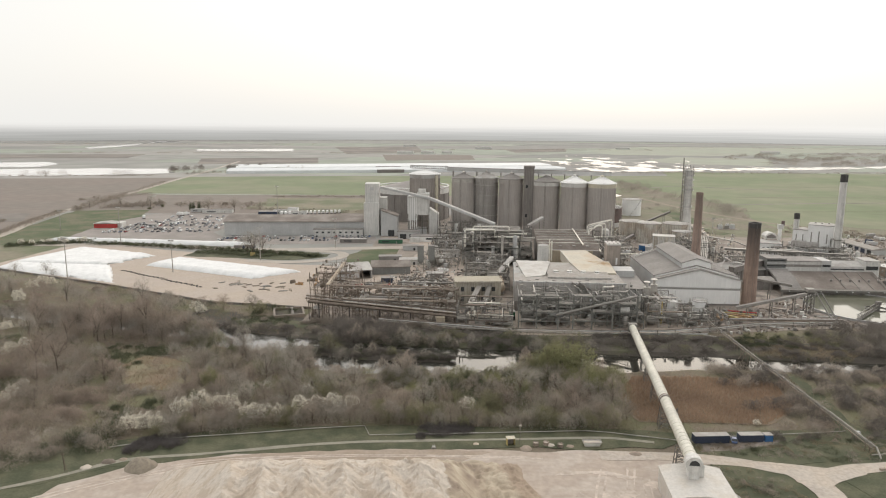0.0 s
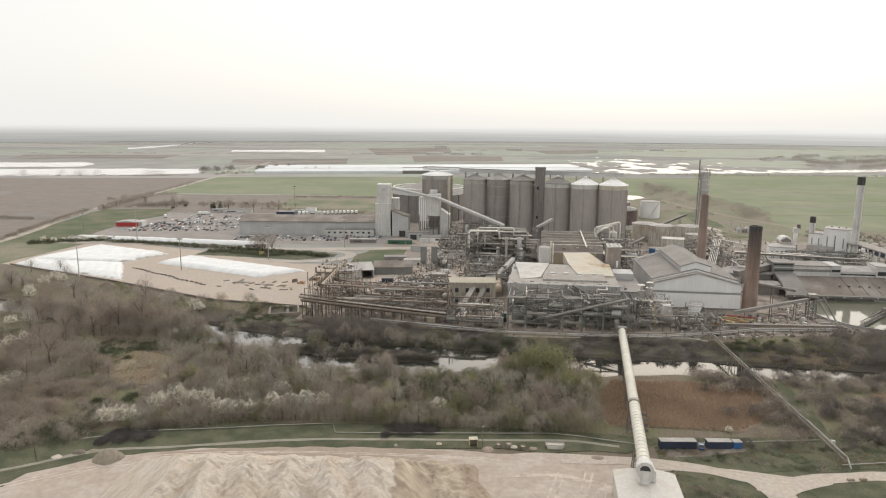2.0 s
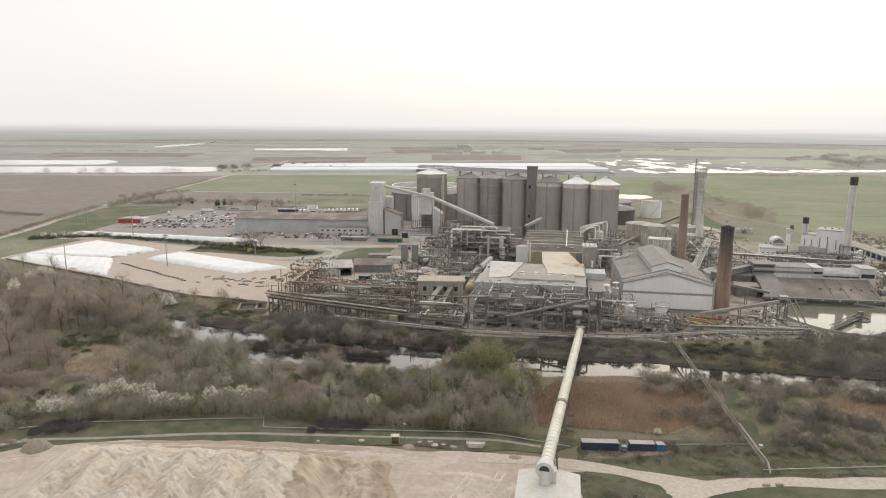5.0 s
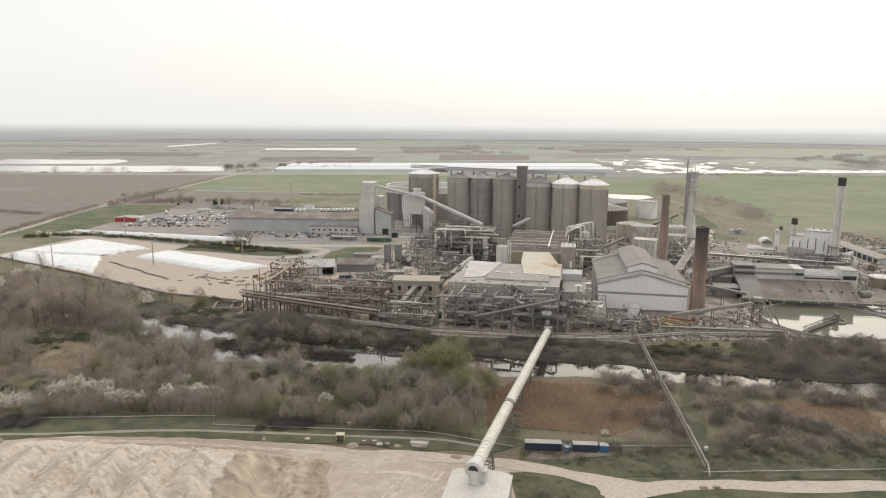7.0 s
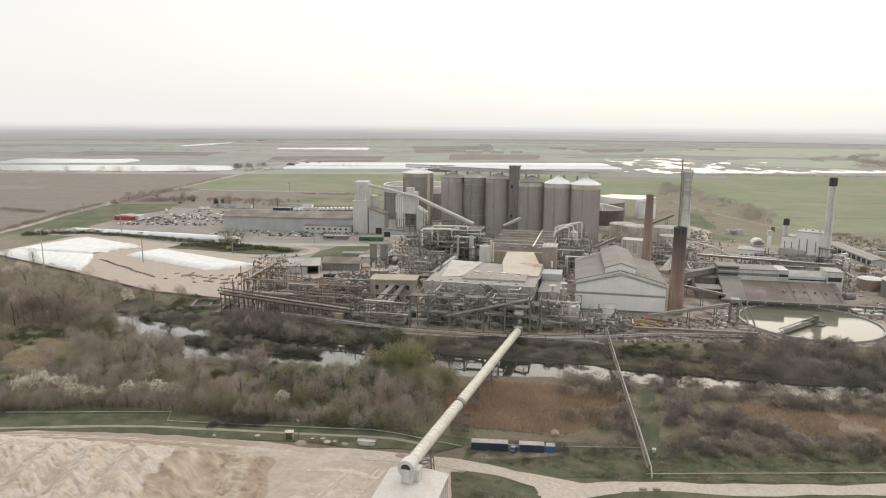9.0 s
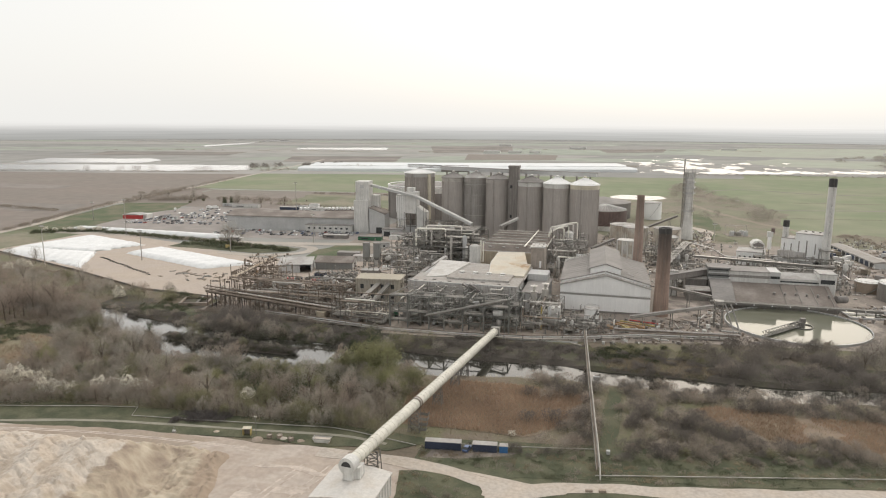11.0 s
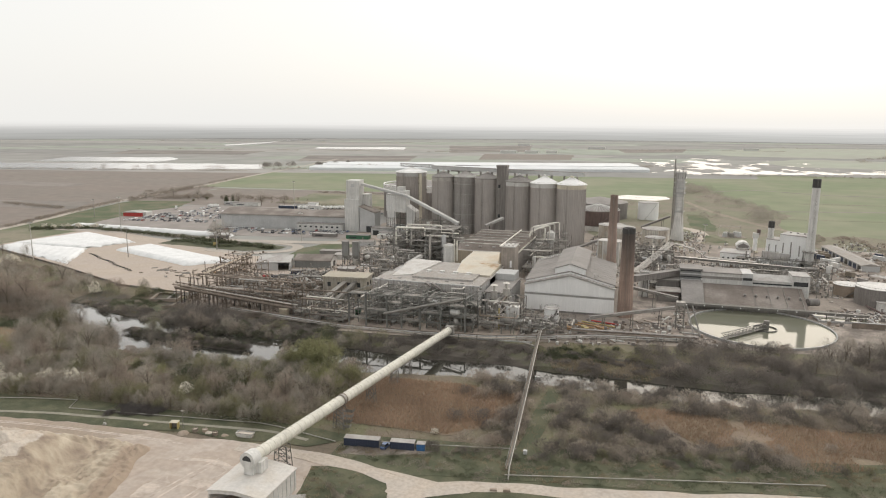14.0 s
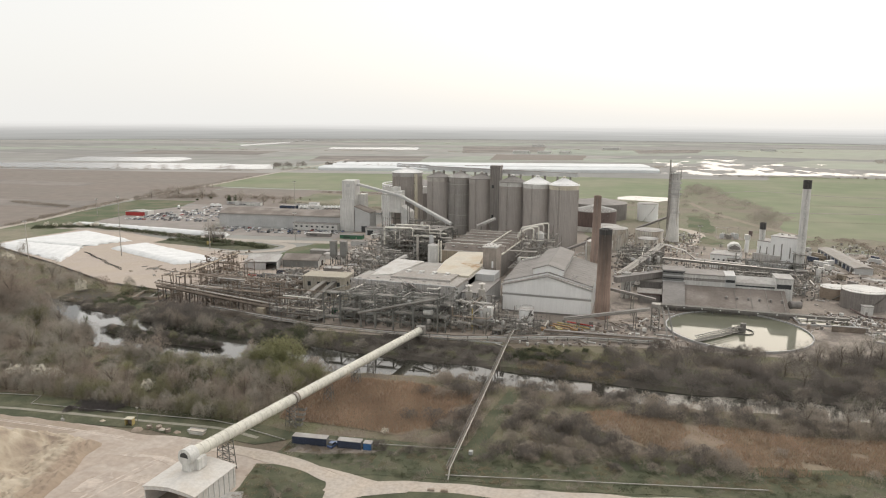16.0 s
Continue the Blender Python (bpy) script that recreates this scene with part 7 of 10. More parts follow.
for i in range(12):
    f = i / 11
    x, y, z = -74 - 3 * f, 380 + 57 * f, 15.2 + 2 * f
    for k in (-1.3, 1.3):
        bar("truss_post", (x + k, y, z), (x + k, y, z + 1.8), 0.2, RUST, oc)
    if i % 3 == 0:
        for k in (-1.6, 1.6):
            bar("leg", (x + 1.5 * k, y, 0), (x + k, y, z), 0.35, RUST, oc)
for i, (x, y, w, d, h, m) in enumerate(((-58, 500, 14, 9, 4, GREY_CLAD), (-20, 470, 12, 8, 4.5, DARK_CLAD), (-52, 455, 8, 5, 3.5, BLUE_DARK), (-38, 455, 7, 4, 3, STEEL), (-15, 555, 14, 8, 5, OFFWHITE), (-45, 520, 16, 10, 4, OFFWHITE), (-62, 530, 18, 8, 4.2, ROOF_GREY), (33, 372, 2.5, 4, 5, GREEN_PAINT), (-52, 580, 14, 7, 4, GREY_CLAD), (-30, 418, 16, 5, 5.5, ROOF_BROWN))):
    c = thing("plant_cabin", "small flat-roofed plant cabin in the yard", "cabin", x, y, 0, 10)
    part("wall", Shape().box(0, 0, 0, w, d, h), m, c)
    part("roof", Shape().box(0, 0, h, w + 0.5, d + 0.5, 0.3), ROOF_PALE if i % 2 else ROOF_GREY, c)
    part("door", Shape().box(w * 0.2, -d / 2 - 0.04, 0, 1.6, 0.1, 2.4), GLASS_DARK, c)
for i, (x, y, m) in enumerate(((-69, 441, RED), (-63, 443, BLUE_DARK), (-57, 446, DARK_CLAD), (-50, 443, RED), (-16, 424, RED), (150, 384, ORANGE), (158, 386, YELLOW), (166, 388, ORANGE), (176, 381, YELLOW))):
    c = thing("skip_container", "steel skip standing in the yard", "skip", x, y, 0, 20 * i)
    part("body", Shape().box(0, 0, 0.2, 4.8, 2.2, 1.5, 0, 1.12), m, c)
    part("rim", Shape().ring_wall(0, 0, 1.55, 1.8, 0.9, 1.15, 4), STEEL, c)

for i, (xa, ya, xb, yb, m) in enumerate(((152, 396, 170, 390, ORANGE), (155, 399, 174, 393, YELLOW), (150, 393, 163, 388, ORANGE), (160, 402, 176, 398, RED))):
    t = thing("stored_beam", "long painted conveyor beam lying in the yard", "beam", 0, 0, 0, 0, "beams stored in the yard")
    part("beam", Shape().tube([(xa, ya, 0.7), (xb, yb, 0.7)], 0.4, 6), m, t)
    for f in (0.2, 0.8):
        part("sleeper", Shape().box(xa + (xb - xa) * f, ya + (yb - ya) * f, 0.15, 0.5, 2.0, 0.3, -20), EARTH, t)

# ---- beet hall, clarifier and power house ----
bh = thing("beet_hall", "long hall with a brown sheet roof and white roof monitor", "factory building", 245, 475, 0, 1.0)
part("roof_skirt", Shape().add([(-24, -27, 3.0), (32, -25, 3.0), (32, 0, 10.8), (-24, 0, 10.4), (-24, -27, 2.5), (32, -25, 2.5), (32, 0, 10.2), (-24, 0, 9.8)], [(0, 1, 2, 3), (7, 6, 5, 4), (0, 4, 5, 1), (1, 5, 6, 2), (3, 2, 6, 7), (0, 3, 7, 4)]), ROOF_BROWN, bh)
part("end_bay_roof", Shape().add([(-37, -27, 3.0), (-24.2, -27, 3.0), (-24.2, -12, 9.4), (-24.2, 0, 12), (-37, 0, 12), (-37, -12, 9.4), (-37, -27, 2.5), (-24.2, -27, 2.5), (-24.2, 0, 11.4), (-37, 0, 11.4)], [(0, 1, 2, 5), (5, 2, 3, 4), (0, 6, 7, 1), (0, 5, 4, 9, 6), (1, 7, 8, 3, 2)]), ROOF_GREY, bh, "dark grey curved end bay roof")
part("front_wall", Shape().box(-2, -25.2, 0, 68, 0.6, 2.7), DARK_CLAD, bh)
part("body", Shape().box(-2.5, 12, 0, 69, 24, 10.4), DARK_CLAD, bh)
part("monitor", Shape().box(-13, 9, 10.4, 24, 16, 6.6), OFFWHITE, bh)
for i in range(14):
    part("monitor_pane", Shape().box(-24 + i * 1.7, 0.95, 13.2, 1.58, 0.15, 1.7), ROOF_GREY, bh)
part("monitor_link", Shape().box(1.8, 8, 10.4, 6, 15, 7.4), GREY_CLAD, bh)
part("link_window", Shape().box(1.8, 0.45, 13.5, 5.4, 0.15, 1.6), GLASS_DARK, bh)
part("low_monitor", Shape().box(16, 9, 10.4, 23, 16, 3.6), OFFWHITE, bh)
part("low_monitor_roof", Shape().profile([(0.6, 14.0), (17.6, 14.0), (9, 16.6)], -12, 12), ROOF_PALE, bh, at=pose(16, 0, 0, 0, 0, 90))
part("monitor_window", Shape().box(16, 0.95, 11.6, 22, 0.15, 0.9), GLASS_DARK, bh)
part("end_tower", Shape().box(31.5, 7, 0, 9.5, 14, 17.8), OFFWHITE, bh)
part("tower_window", Shape().box(31.5, -0.05, 12, 7.8, 0.2, 2.6), GLASS_DARK, bh)
part("monitor_roof", Shape().box(-13, 9, 17.0, 25, 17, 0.5), ROOF_GREY, bh)
part("tower_roof", Shape().box(31.5, 7, 17.8, 10, 14.5, 0.5), ROOF_PALE, bh)
part("end_block", Shape().box(-31, 8, 10.4, 13, 14, 8.0), GREEN_CLAD, bh)
for i in range(4):
    part("glazing_band", Shape().box(-31, 0.92, 11.4 + i * 1.9, 12.6, 0.16, 0.8), GLASS_DARK if i % 2 else GREY_CLAD, bh)
part("end_block_roof", Shape().box(-31, 8, 18.4, 13.6, 14.6, 0.5), ROOF_GREY, bh)
for i in range(6):
    part("roof_cowl", Shape().cyl(-1 + i * 6.0, -13.5, 6.2, 8.0, 0.6, n=10).cyl(-1 + i * 6.0, -13.5, 8.0, 8.5, 1.0, 0.3, n=10), ROOF_GREY, bh)
for i in range(4):
    part("roof_rail", Shape().add([(4 + i * 8.6, -26, 3.5), (4.25 + i * 8.6, -26, 3.5), (4.25 + i * 8.6, -1, 10.9), (4 + i * 8.6, -1, 10.9), (4 + i * 8.6, -26, 3.2), (4.25 + i * 8.6, -26, 3.2), (4.25 + i * 8.6, -1, 10.6), (4 + i * 8.6, -1, 10.6)], [(0, 1, 2, 3), (0, 4, 5, 1), (1, 5, 6, 2), (3, 2, 6, 7), (0, 3, 7, 4)]), STEEL, bh)
part("side_drum", Shape().tube([(33, -14, 6), (39, -12, 6)], 2.2, 20), DARK_CLAD, bh)

for yy, zz in ((466, 6.5), (482, 10.5)):
    ar = thing("arched_shed", "small shed with a pale barrel roof beside the beet hall", "shed", 200.5, yy, 0, 2)
    part("wall", Shape().box(0, 0, 0, 13, 11, zz), DARK_CLAD, ar)
    part("roof", Shape().profile([(-6.2, zz), (6.2, zz), (6.1, zz + 0.4), (3.6, zz + 1.1), (0, zz + 1.5), (-3.6, zz + 1.1), (-6.1, zz + 0.4)], -7.4, 7.4), WORN_PALE, ar, at=pose(0, 0, 0, 0, 0, 90))
    part("fascia", Shape().box(0, -5.9, zz - 0.9, 13.4, 0.4, 0.9), RED_DOME if zz < 8 else STEEL, ar)
    part("door", Shape().box(2, -5.56, 0, 3.4, 0.2, 4), STEEL, ar)
sub_st = thing("substation", "small grey switchgear compound with insulator frames", "substation", 263, 742, 0, 8)
part("slab", Shape().box(0, 0, 0.05, 24, 20, 0.3), CONCRETE_GROUND, sub_st)
for i, (x, y, w, h) in enumerate(((-7, -4, 4, 4.2), (-1, -5, 4.5, 3.6), (6, -4, 4, 4.6), (-4, 4, 5, 3.2), (5, 5, 4, 3.8))):
    part("transformer", Shape().box(x, y, 0.35, w, 3.2, h, 0, 0.9).box(x, y - 1.9, 0.6, w * 0.8, 0.5, h * 0.7), STEEL if i % 2 else GREY_CLAD, sub_st)
    for k in (-1, 0, 1):
        part("insulator", Shape().cyl(x + k, y, h, h + 1.6, 0.25, 0.12, n=8), OFFWHITE, sub_st)
for x in (-10, 0, 10):
    bar("gantry_post", (x, 8, 0), (x, 8, 9), 0.4, PIPE_PALE, sub_st)
bar("gantry_beam", (-10, 8, 9), (10, 8, 9), 0.4, PIPE_PALE, sub_st)
setting("lawn_stack", patch([(226, 800), (228, 900), (248, 900), (254, 790), (250, 764), (240, 770)], 0.24, 3, 8), LAWN, "green lawn beside the stack track", "grass")
setting("lawn_loop", patch([(234, 703), (240, 742), (250, 722), (258, 705), (246, 694)], 0.24, 1.5, 5), LAWN, "small oval lawn inside the track", "grass")
eg = thing("eave_gantry", "long steel belt gantry with lamps along the hall", "conveyor", 0, 0)
part("beam_box", Shape().box(256, 446, 3.2, 100, 2.6, 1.3, 1.5), STEEL, eg)
part("handrail", Shape().tube([(206, 443.6, 5.4), (306, 446.2, 5.4)], 0.1, 5).tube([(206, 443.6, 4.9), (306, 446.2, 4.9)], 0.08, 5), PIPE_PALE, eg)
for i in range(11):
    x = 207 + i * 9.8
    bar("leg", (x, 444.8 + i * 0.26, 0), (x, 444.8 + i * 0.26, 3.3), 0.5, STEEL, eg)
    part("lamp", Shape().cyl(x + 4, 443.4 + i * 0.26, 3.4, 4.0, 0.35, n=10), WHITE, eg, "round white lamp")

cl = thing("clarifier", "huge round settling basin of cloudy water", "settling tank", 247.5, 416.5)
CR = 36.2
part("basin_wall", Shape().ring_wall(0, 0, 0, 1.3, CR - 0.5, CR, 96), CONCRETE, cl)
part("rim", Shape().ring_wall(0, 0, 1.3, 1.42, CR - 0.6, CR + 0.1, 96), CONCRETE, cl)
part("water_surface", Shape().cyl(0, 0, 0.2, 0.75, CR - 0.6, n=96), POOL, cl)
part("hub", Shape().cyl(2, -2, 0.5, 3.4, 2.0, n=20), STEEL, cl)
part("hub_ring", Shape().ring_wall(2, -2, 0.7, 1.3, 5.6, 6.0, 40), STEEL, cl)
ba, bb = Vector((2, -2, 1.6)), Vector((-21, -28.6, 1.6))
bn = Vector((-(bb - ba).y, (bb - ba).x, 0)).normalized() * 1.1
tr = Shape()
for k in (-1, 1):
    for z in (0, 2.2):
        tr.tube([ba + bn * k + Vector((0, 0, z)), bb + bn * k + Vector((0, 0, z))], 0.2, 5)
    for i in range(12):
        p, q = ba.lerp(bb, i / 12) + bn * k, ba.lerp(bb, (i + 1) / 12) + bn * k
        tr.tube([p, q + Vector((0, 0, 2.2))], 0.12, 4)
        tr.tube([p, p + Vector((0, 0, 2.2))], 0.12, 4)
part("scraper_bridge", tr, STEEL, cl, "rusty lattice scraper bridge")
part("bridge_deck", Shape().add([tuple(ba + bn), tuple(bb + bn), tuple(bb - bn), tuple(ba - bn)] + [tuple(v - Vector((0, 0, 0.2))) for v in (ba + bn, bb + bn, bb - bn, ba - bn)], [(0, 1, 2, 3), (7, 6, 5, 4), (0, 4, 5, 1), (2, 6, 7, 3)]), GRATING, cl)
part("drive_house", Shape().box(2.5, -2.5, 3.4, 2.6, 2.2, 2.2), DARK_CLAD, cl)

sp = thing("settling_pond", "shallow pale settling pond with raised kerb", "settling tank", 294, 451, 0, 6)
part("kerb", Shape().box(0, -9, 0, 28, 1, 1.2).box(0, 9, 0, 28, 1, 1.2).box(-14, 0, 0, 1, 19, 1.2).box(14, 0, 0, 1, 19, 1.2), CONCRETE, sp)
part("water_surface", Shape().box(0, 0, 0, 27, 17, 0.6), POOL, sp)
part("walkway", Shape().box(0, 0, 0.9, 27, 1.4, 0.3), ROOF_PALE, sp)
copy_thing(sp, pose(327, 425, 0, 0, 0, -10))

ph = thing("power_house", "clean white clad power house with tall slots", "factory building", 288.5, 592.5, 0, -28)
part("tall_block", Shape().box(5, 0, 0, 18.6, 16, 26.8), WHITE, ph)
part("tall_roof", Shape().box(5, 0, 26.8, 19.2, 16.6, 0.6), ROOF_PALE, ph)
part("mid_block", Shape().box(-10, 3, 0, 11, 14, 21.5), WHITE, ph)
part("mid_roof", Shape().box(-10, 3, 21.5, 11.6, 14.6, 0.6), ROOF_PALE, ph)
part("side_gallery", Shape().box(-6, -7.5, 8.2, 20, 4, 4.6), PANEL_GREY, ph, "pale grey raised gallery")
for x, z, h in ((-1.5, 13, 8), (4, 10, 12), (10, 12, 8)):
    part("slot_window", Shape().box(x, -8.05, z, 0.8, 0.2, h), STEEL, ph)
for x in (-13, -8):
    part("slot_window", Shape().box(x, -4.05, 12, 0.7, 0.2, 6), STEEL, ph)
part("low_block", Shape().box(-3, -12, 0, 30, 9, 8), GREY_CLAD, ph)
for i in range(3):
    part("roof_vent", Shape().box(0 + i * 5, 2, 27.4, 1.6, 1.6, 1.0), PIPE_PALE, ph)
sd = thing("stack_platform", "steel access platform round the pale stack", "steel structure", 299.6, 575.4)
for a, b in ((-3.6, -3.6), (3.6, -3.6), (3.6, 3.6), (-3.6, 3.6)):
    bar("leg", (a, b, 0), (a, b, 17), 0.4, STEEL, sd)
for z in (8, 16.6):
    part("platform", Shape().ring_wall(0, 0, z, z + 0.4, 2.9, 5.2, 20), STEEL, sd)
    part("handrail", Shape().ring_wall(0, 0, z + 1.2, z + 1.35, 5.1, 5.2, 20), PIPE_PALE, sd)
wl2 = thing("turbine_house", "small white flat building with square windows", "building", 252, 596, 0, -12)
part("wall", Shape().box(0, 0, 0, 20, 20, 10.5), WHITE, wl2)
part("roof", Shape().box(0, 0, 10.5, 20.6, 20.6, 0.5), ROOF_PALE, wl2)
for i in range(5):
    part("window", Shape().box(-7.5 + i * 3.6, -10.05, 5.6, 1.4, 0.2, 1.8), GLASS_DARK, wl2)
iv = thing("intake_filter", "big white curved air intake on a frame", "air intake", 258, 607)
part("hood", Shape().profile([(-4.5, 12), (4.5, 12), (5, 14.2), (3, 16.6), (0, 17.4), (-3, 16.6), (-5, 14.2)], -4, 6), OFFWHITE, iv)
# Dark sheet over the hood front plays the shaded opening.
part("mouth", Shape().profile([(-3.6, 12.5), (3.6, 12.5), (4.0, 14.2), (0, 16.2), (-4.0, 14.2)], -4.15, -4.0), DARK_CLAD, iv)
part("duct", Shape().cyl(9, 2, 10, 23, 1.6, n=16), WHITE, iv)
part("duct_head", Shape().box(9, 2, 20, 4, 4, 4), OFFWHITE, iv)
part("cowl", Shape().cyl(11, 2, 23, 27, 1.4, n=14), RED_DOME, iv)
for a, b in ((-4, -4), (4, -4), (4, 4), (-4, 4), (9, 2)):
    bar("leg", (a, b, 0), (a, b, 12), 0.5, STEEL, iv)

ls2 = thing("lorry_shed", "long low shed with a pale sheet roof", "shed", 341, 641, 0, -83)
part("wall", Shape().box(0, 0, 0, 84, 12.5, 4.4), GREY_CLAD, ls2)
part("roof", Shape().profile([(-6.8, 4.4), (6.8, 4.4), (6.8, 4.8), (0, 6.2), (-6.8, 4.8)], -42.5, 42.5), TAN_GREY_ROOF, ls2, at=pose(0, 0, 0, 0, 0, 90))
for i in range(10):
    part("door", Shape().box(-38 + i * 8.4, -6.3, 0, 5.5, 0.2, 3.8), BLUE_DARK if i % 3 else GLASS_DARK, ls2)
for pts in ([(311, 628), (333, 602), (334, 595), (311, 612)], [(341, 583), (352, 575), (358, 582), (347, 590)], [(345, 640), (372, 668), (380, 662), (352, 632)], [(362, 575), (392, 602), (398, 596), (368, 570)]):
    setting("slab", patch(pts, 0.34, 0.6, 4), ROOF_PALE, "pale worn concrete strip beside the lorry park", "slab")
setting("yard_apron_strip", patch([(287, 527), (297, 542), (306, 520), (306, 503), (318, 478), (304, 470)], 0.24, 1.0, 4), CONCRETE_GROUND, "dusty brown hardstanding below the round tanks", "yard")
rw = thing("retaining_wall", "low rust-red wall beside the settling ponds", "wall", 303, 434, 0, 4)
part("wall", Shape().box(0, 0, 0, 16, 0.6, 3.2), RUST, rw)
part("coping", Shape().box(0, 0, 3.2, 16.4, 1.0, 0.3), CONCRETE, rw)
rp = thing("red_pipe", "bent red pipe on short stands beside the ponds", "pipe", 0, 0)
part("pipe", Shape().tube([(314, 483, 1.6), (317.5, 467, 1.6), (332, 464, 1.6)], 0.55, 10), RED_DOME, rp)
for x, y in ((315, 478), (316.6, 471), (320, 466.5), (328, 464.8)):
    part("stand", Shape().box(x, y, 0, 0.5, 0.5, 1.2), STEEL, rp)
hut = thing("pump_hut", "small pale pump hut below the round tanks", "hut", 321, 477, 0, 10)
part("wall", Shape().box(0, 0, 0, 5, 4, 5.2), OFFWHITE, hut)
part("roof", Shape().box(0, 0, 5.2, 5.8, 4.8, 0.4), ROOF_PALE, hut)
part("door", Shape().box(-1, -2.05, 0, 1.2, 0.2, 2.1), DARK_CLAD, hut)
clut = random.Random(21)
for i in range(34):
    x = clut.uniform(308, 420)
    y = clut.uniform(545, 700)
    if abs((x - 341) * 0.993 + (y - 641) * 0.122) < 12:
        continue
    c = thing("trailer", "parked box trailer in the lorry yard", "trailer", x, y, 0, -50 + clut.uniform(-6, 6) + 90 * (clut.random() < 0.2), "trailers in the lorry yard")
    h = clut.uniform(2.4, 3.6)
    ln = clut.choice((6, 9, 12))
    part("body", Shape().box(0, 0, 1.0, ln, 2.5, h), clut.choice((OFFWHITE, ROOF_PALE, BLUE_DARK, GREY_CLAD, EARTH, ROOF_GREY)), c)
    part("chassis", Shape().box(0, 0, 0.6, ln * 0.95, 1.2, 0.4), STEEL, c)
    for k in (-0.35, 0.25, 0.37):
        part("wheel", Shape().tube([(ln * k, -1.2, 0.5), (ln * k, 1.2, 0.5)], 0.5, 12), RUBBER, c)
for i in range(18):
    x, y = clut.uniform(205, 300), clut.uniform(620, 690)
    b = thing("pipe_support", "low steel valve stand on the tank farm apron", "valve stand", x, y)
    part("post", Shape().box(0, 0, 0, 0.8, 0.8, clut.uniform(1, 4)), STEEL, b)
    part("box", Shape().box(0.5, 0, 0.6, clut.uniform(1, 4), clut.uniform(1, 3), clut.uniform(0.8, 2)), clut.choice((OFFWHITE, PIPE_PALE, CREAM)), b)

# odds and ends lying about the works: drums, pallets, offcuts, pumps
BUSY = ([(-78, 400), (-40, 510), (0, 500), (0, 400)], [(126, 350), (240, 380), (300, 445), (205, 440), (180, 405), (126, 398)], [(104, 480), (205, 490), (310, 490), (310, 560), (210, 640), (110, 600)], [(130, 640), (230, 640), (240, 760), (140, 720)], [(300, 530), (345, 530), (420, 690), (360, 750), (312, 640)], [(284, 460), (300, 470), (345, 470), (350, 412), (318, 404), (312, 440)])
for m, lab, nn in ((OFFWHITE, "pale odds and ends scattered over the works apron", 1000), (RUST, "rusty odds and ends scattered over the works apron", 1400), (DARK_CLAD, "dark odds and ends scattered over the works apron", 1400), (PIPE_PALE, "grey pipes and pumps scattered over the works apron", 420)):
    s, k = Shape(), 0
    while k < nn:
        poly = clut.choice(BUSY)
        x = clut.uniform(min(p[0] for p in poly), max(p[0] for p in poly))
        y = clut.uniform(min(p[1] for p in poly), max(p[1] for p in poly))
        if poly is BUSY[0] and clut.random() < 0.7:
            k += 0.5
            continue
        if not inside(x, y, poly) or math.hypot(x - 247.5, y - 416.5) < 38 or abs((x - 335) * 0.961 + (y - 645) * 0.276) < 10 and 600 < y < 692:
            continue
        k += 1
        way = clut.random()
        if way < 0.55:
            s.box(x, y, 0.1, clut.uniform(0.4, 2.0), clut.uniform(0.4, 1.5), clut.uniform(0.3, 1.4), clut.uniform(0, 90), clut.uniform(0.8, 1))
        elif way < 0.75:
            s.cyl(x, y, 0.1, clut.uniform(0.8, 2.4), clut.uniform(0.3, 1.2), n=10)
        else:
            a, ln = clut.uniform(0, 6.28), clut.uniform(2, 9)
            s.tube([(x, y, 0.5), (x + ln * math.cos(a), y + ln * math.sin(a), clut.uniform(0.3, 0.8))], clut.uniform(0.12, 0.4), 6)
    tagged(part("yard_debris", s, m), lab, "debris", kind="stuff")

# ---- tube conveyor over the river ----
tc = thing("tube_conveyor", "long cream ribbed tube conveyor across the river", "conveyor")
ta, tb = Vector((82.4, 188, 12.3)), Vector((94.3, 345.5, 5.2))
td = (tb - ta).normalized()
part("tube", Shape().tube([ta + (tb - ta) * i / 40 for i in range(41)], 1.82, 28), TUBE_CREAM, tc)
for i in range(58):
    p = ta + (tb - ta) * (i + 0.5) / 58
    part("tube_rib", Shape().tube([p - td * 0.14, p + td * 0.14], 1.92, 28), TUBE_CREAM, tc)
part("head_collar", Shape().tube([ta - td * 2.2, ta + td * 1.4], 2.45, 28), OFFWHITE, tc)
part("head_disc", Shape().tube([ta - td * 2.3, ta - td * 2.19], 1.95, 24), OFFWHITE, tc)
# Dark plate on the disc imitates the shaded bore of the tube.
part("head_mouth", Shape().profile([(-1.5, 0.0), (1.5, 0.0), (1.3, 0.75), (0.75, 1.3), (0, 1.5), (-0.75, 1.3), (-1.3, 0.75)], -0.06, 0.06), GLASS_DARK, tc, "dark plate for the shade inside the open tube end", at=Matrix.LocRotScale(ta - td * 2.36, td.to_track_quat("Y", "Z"), None))
part("head_box", Shape().box(ta.x + 2.2, ta.y + 1.5, 8.0, 2.0, 3.6, 3.4), OFFWHITE, tc)
part("discharge_chute", Shape().box(ta.x, ta.y - 0.3, 8.0, 3.0, 3.2, 2.6, 0, 0.9), OFFWHITE, tc)
part("tail_frame_box", Shape().box(tb.x + 0.2, tb.y + 1.5, 3.0, 4.2, 3, 4.2), STEEL, tc)


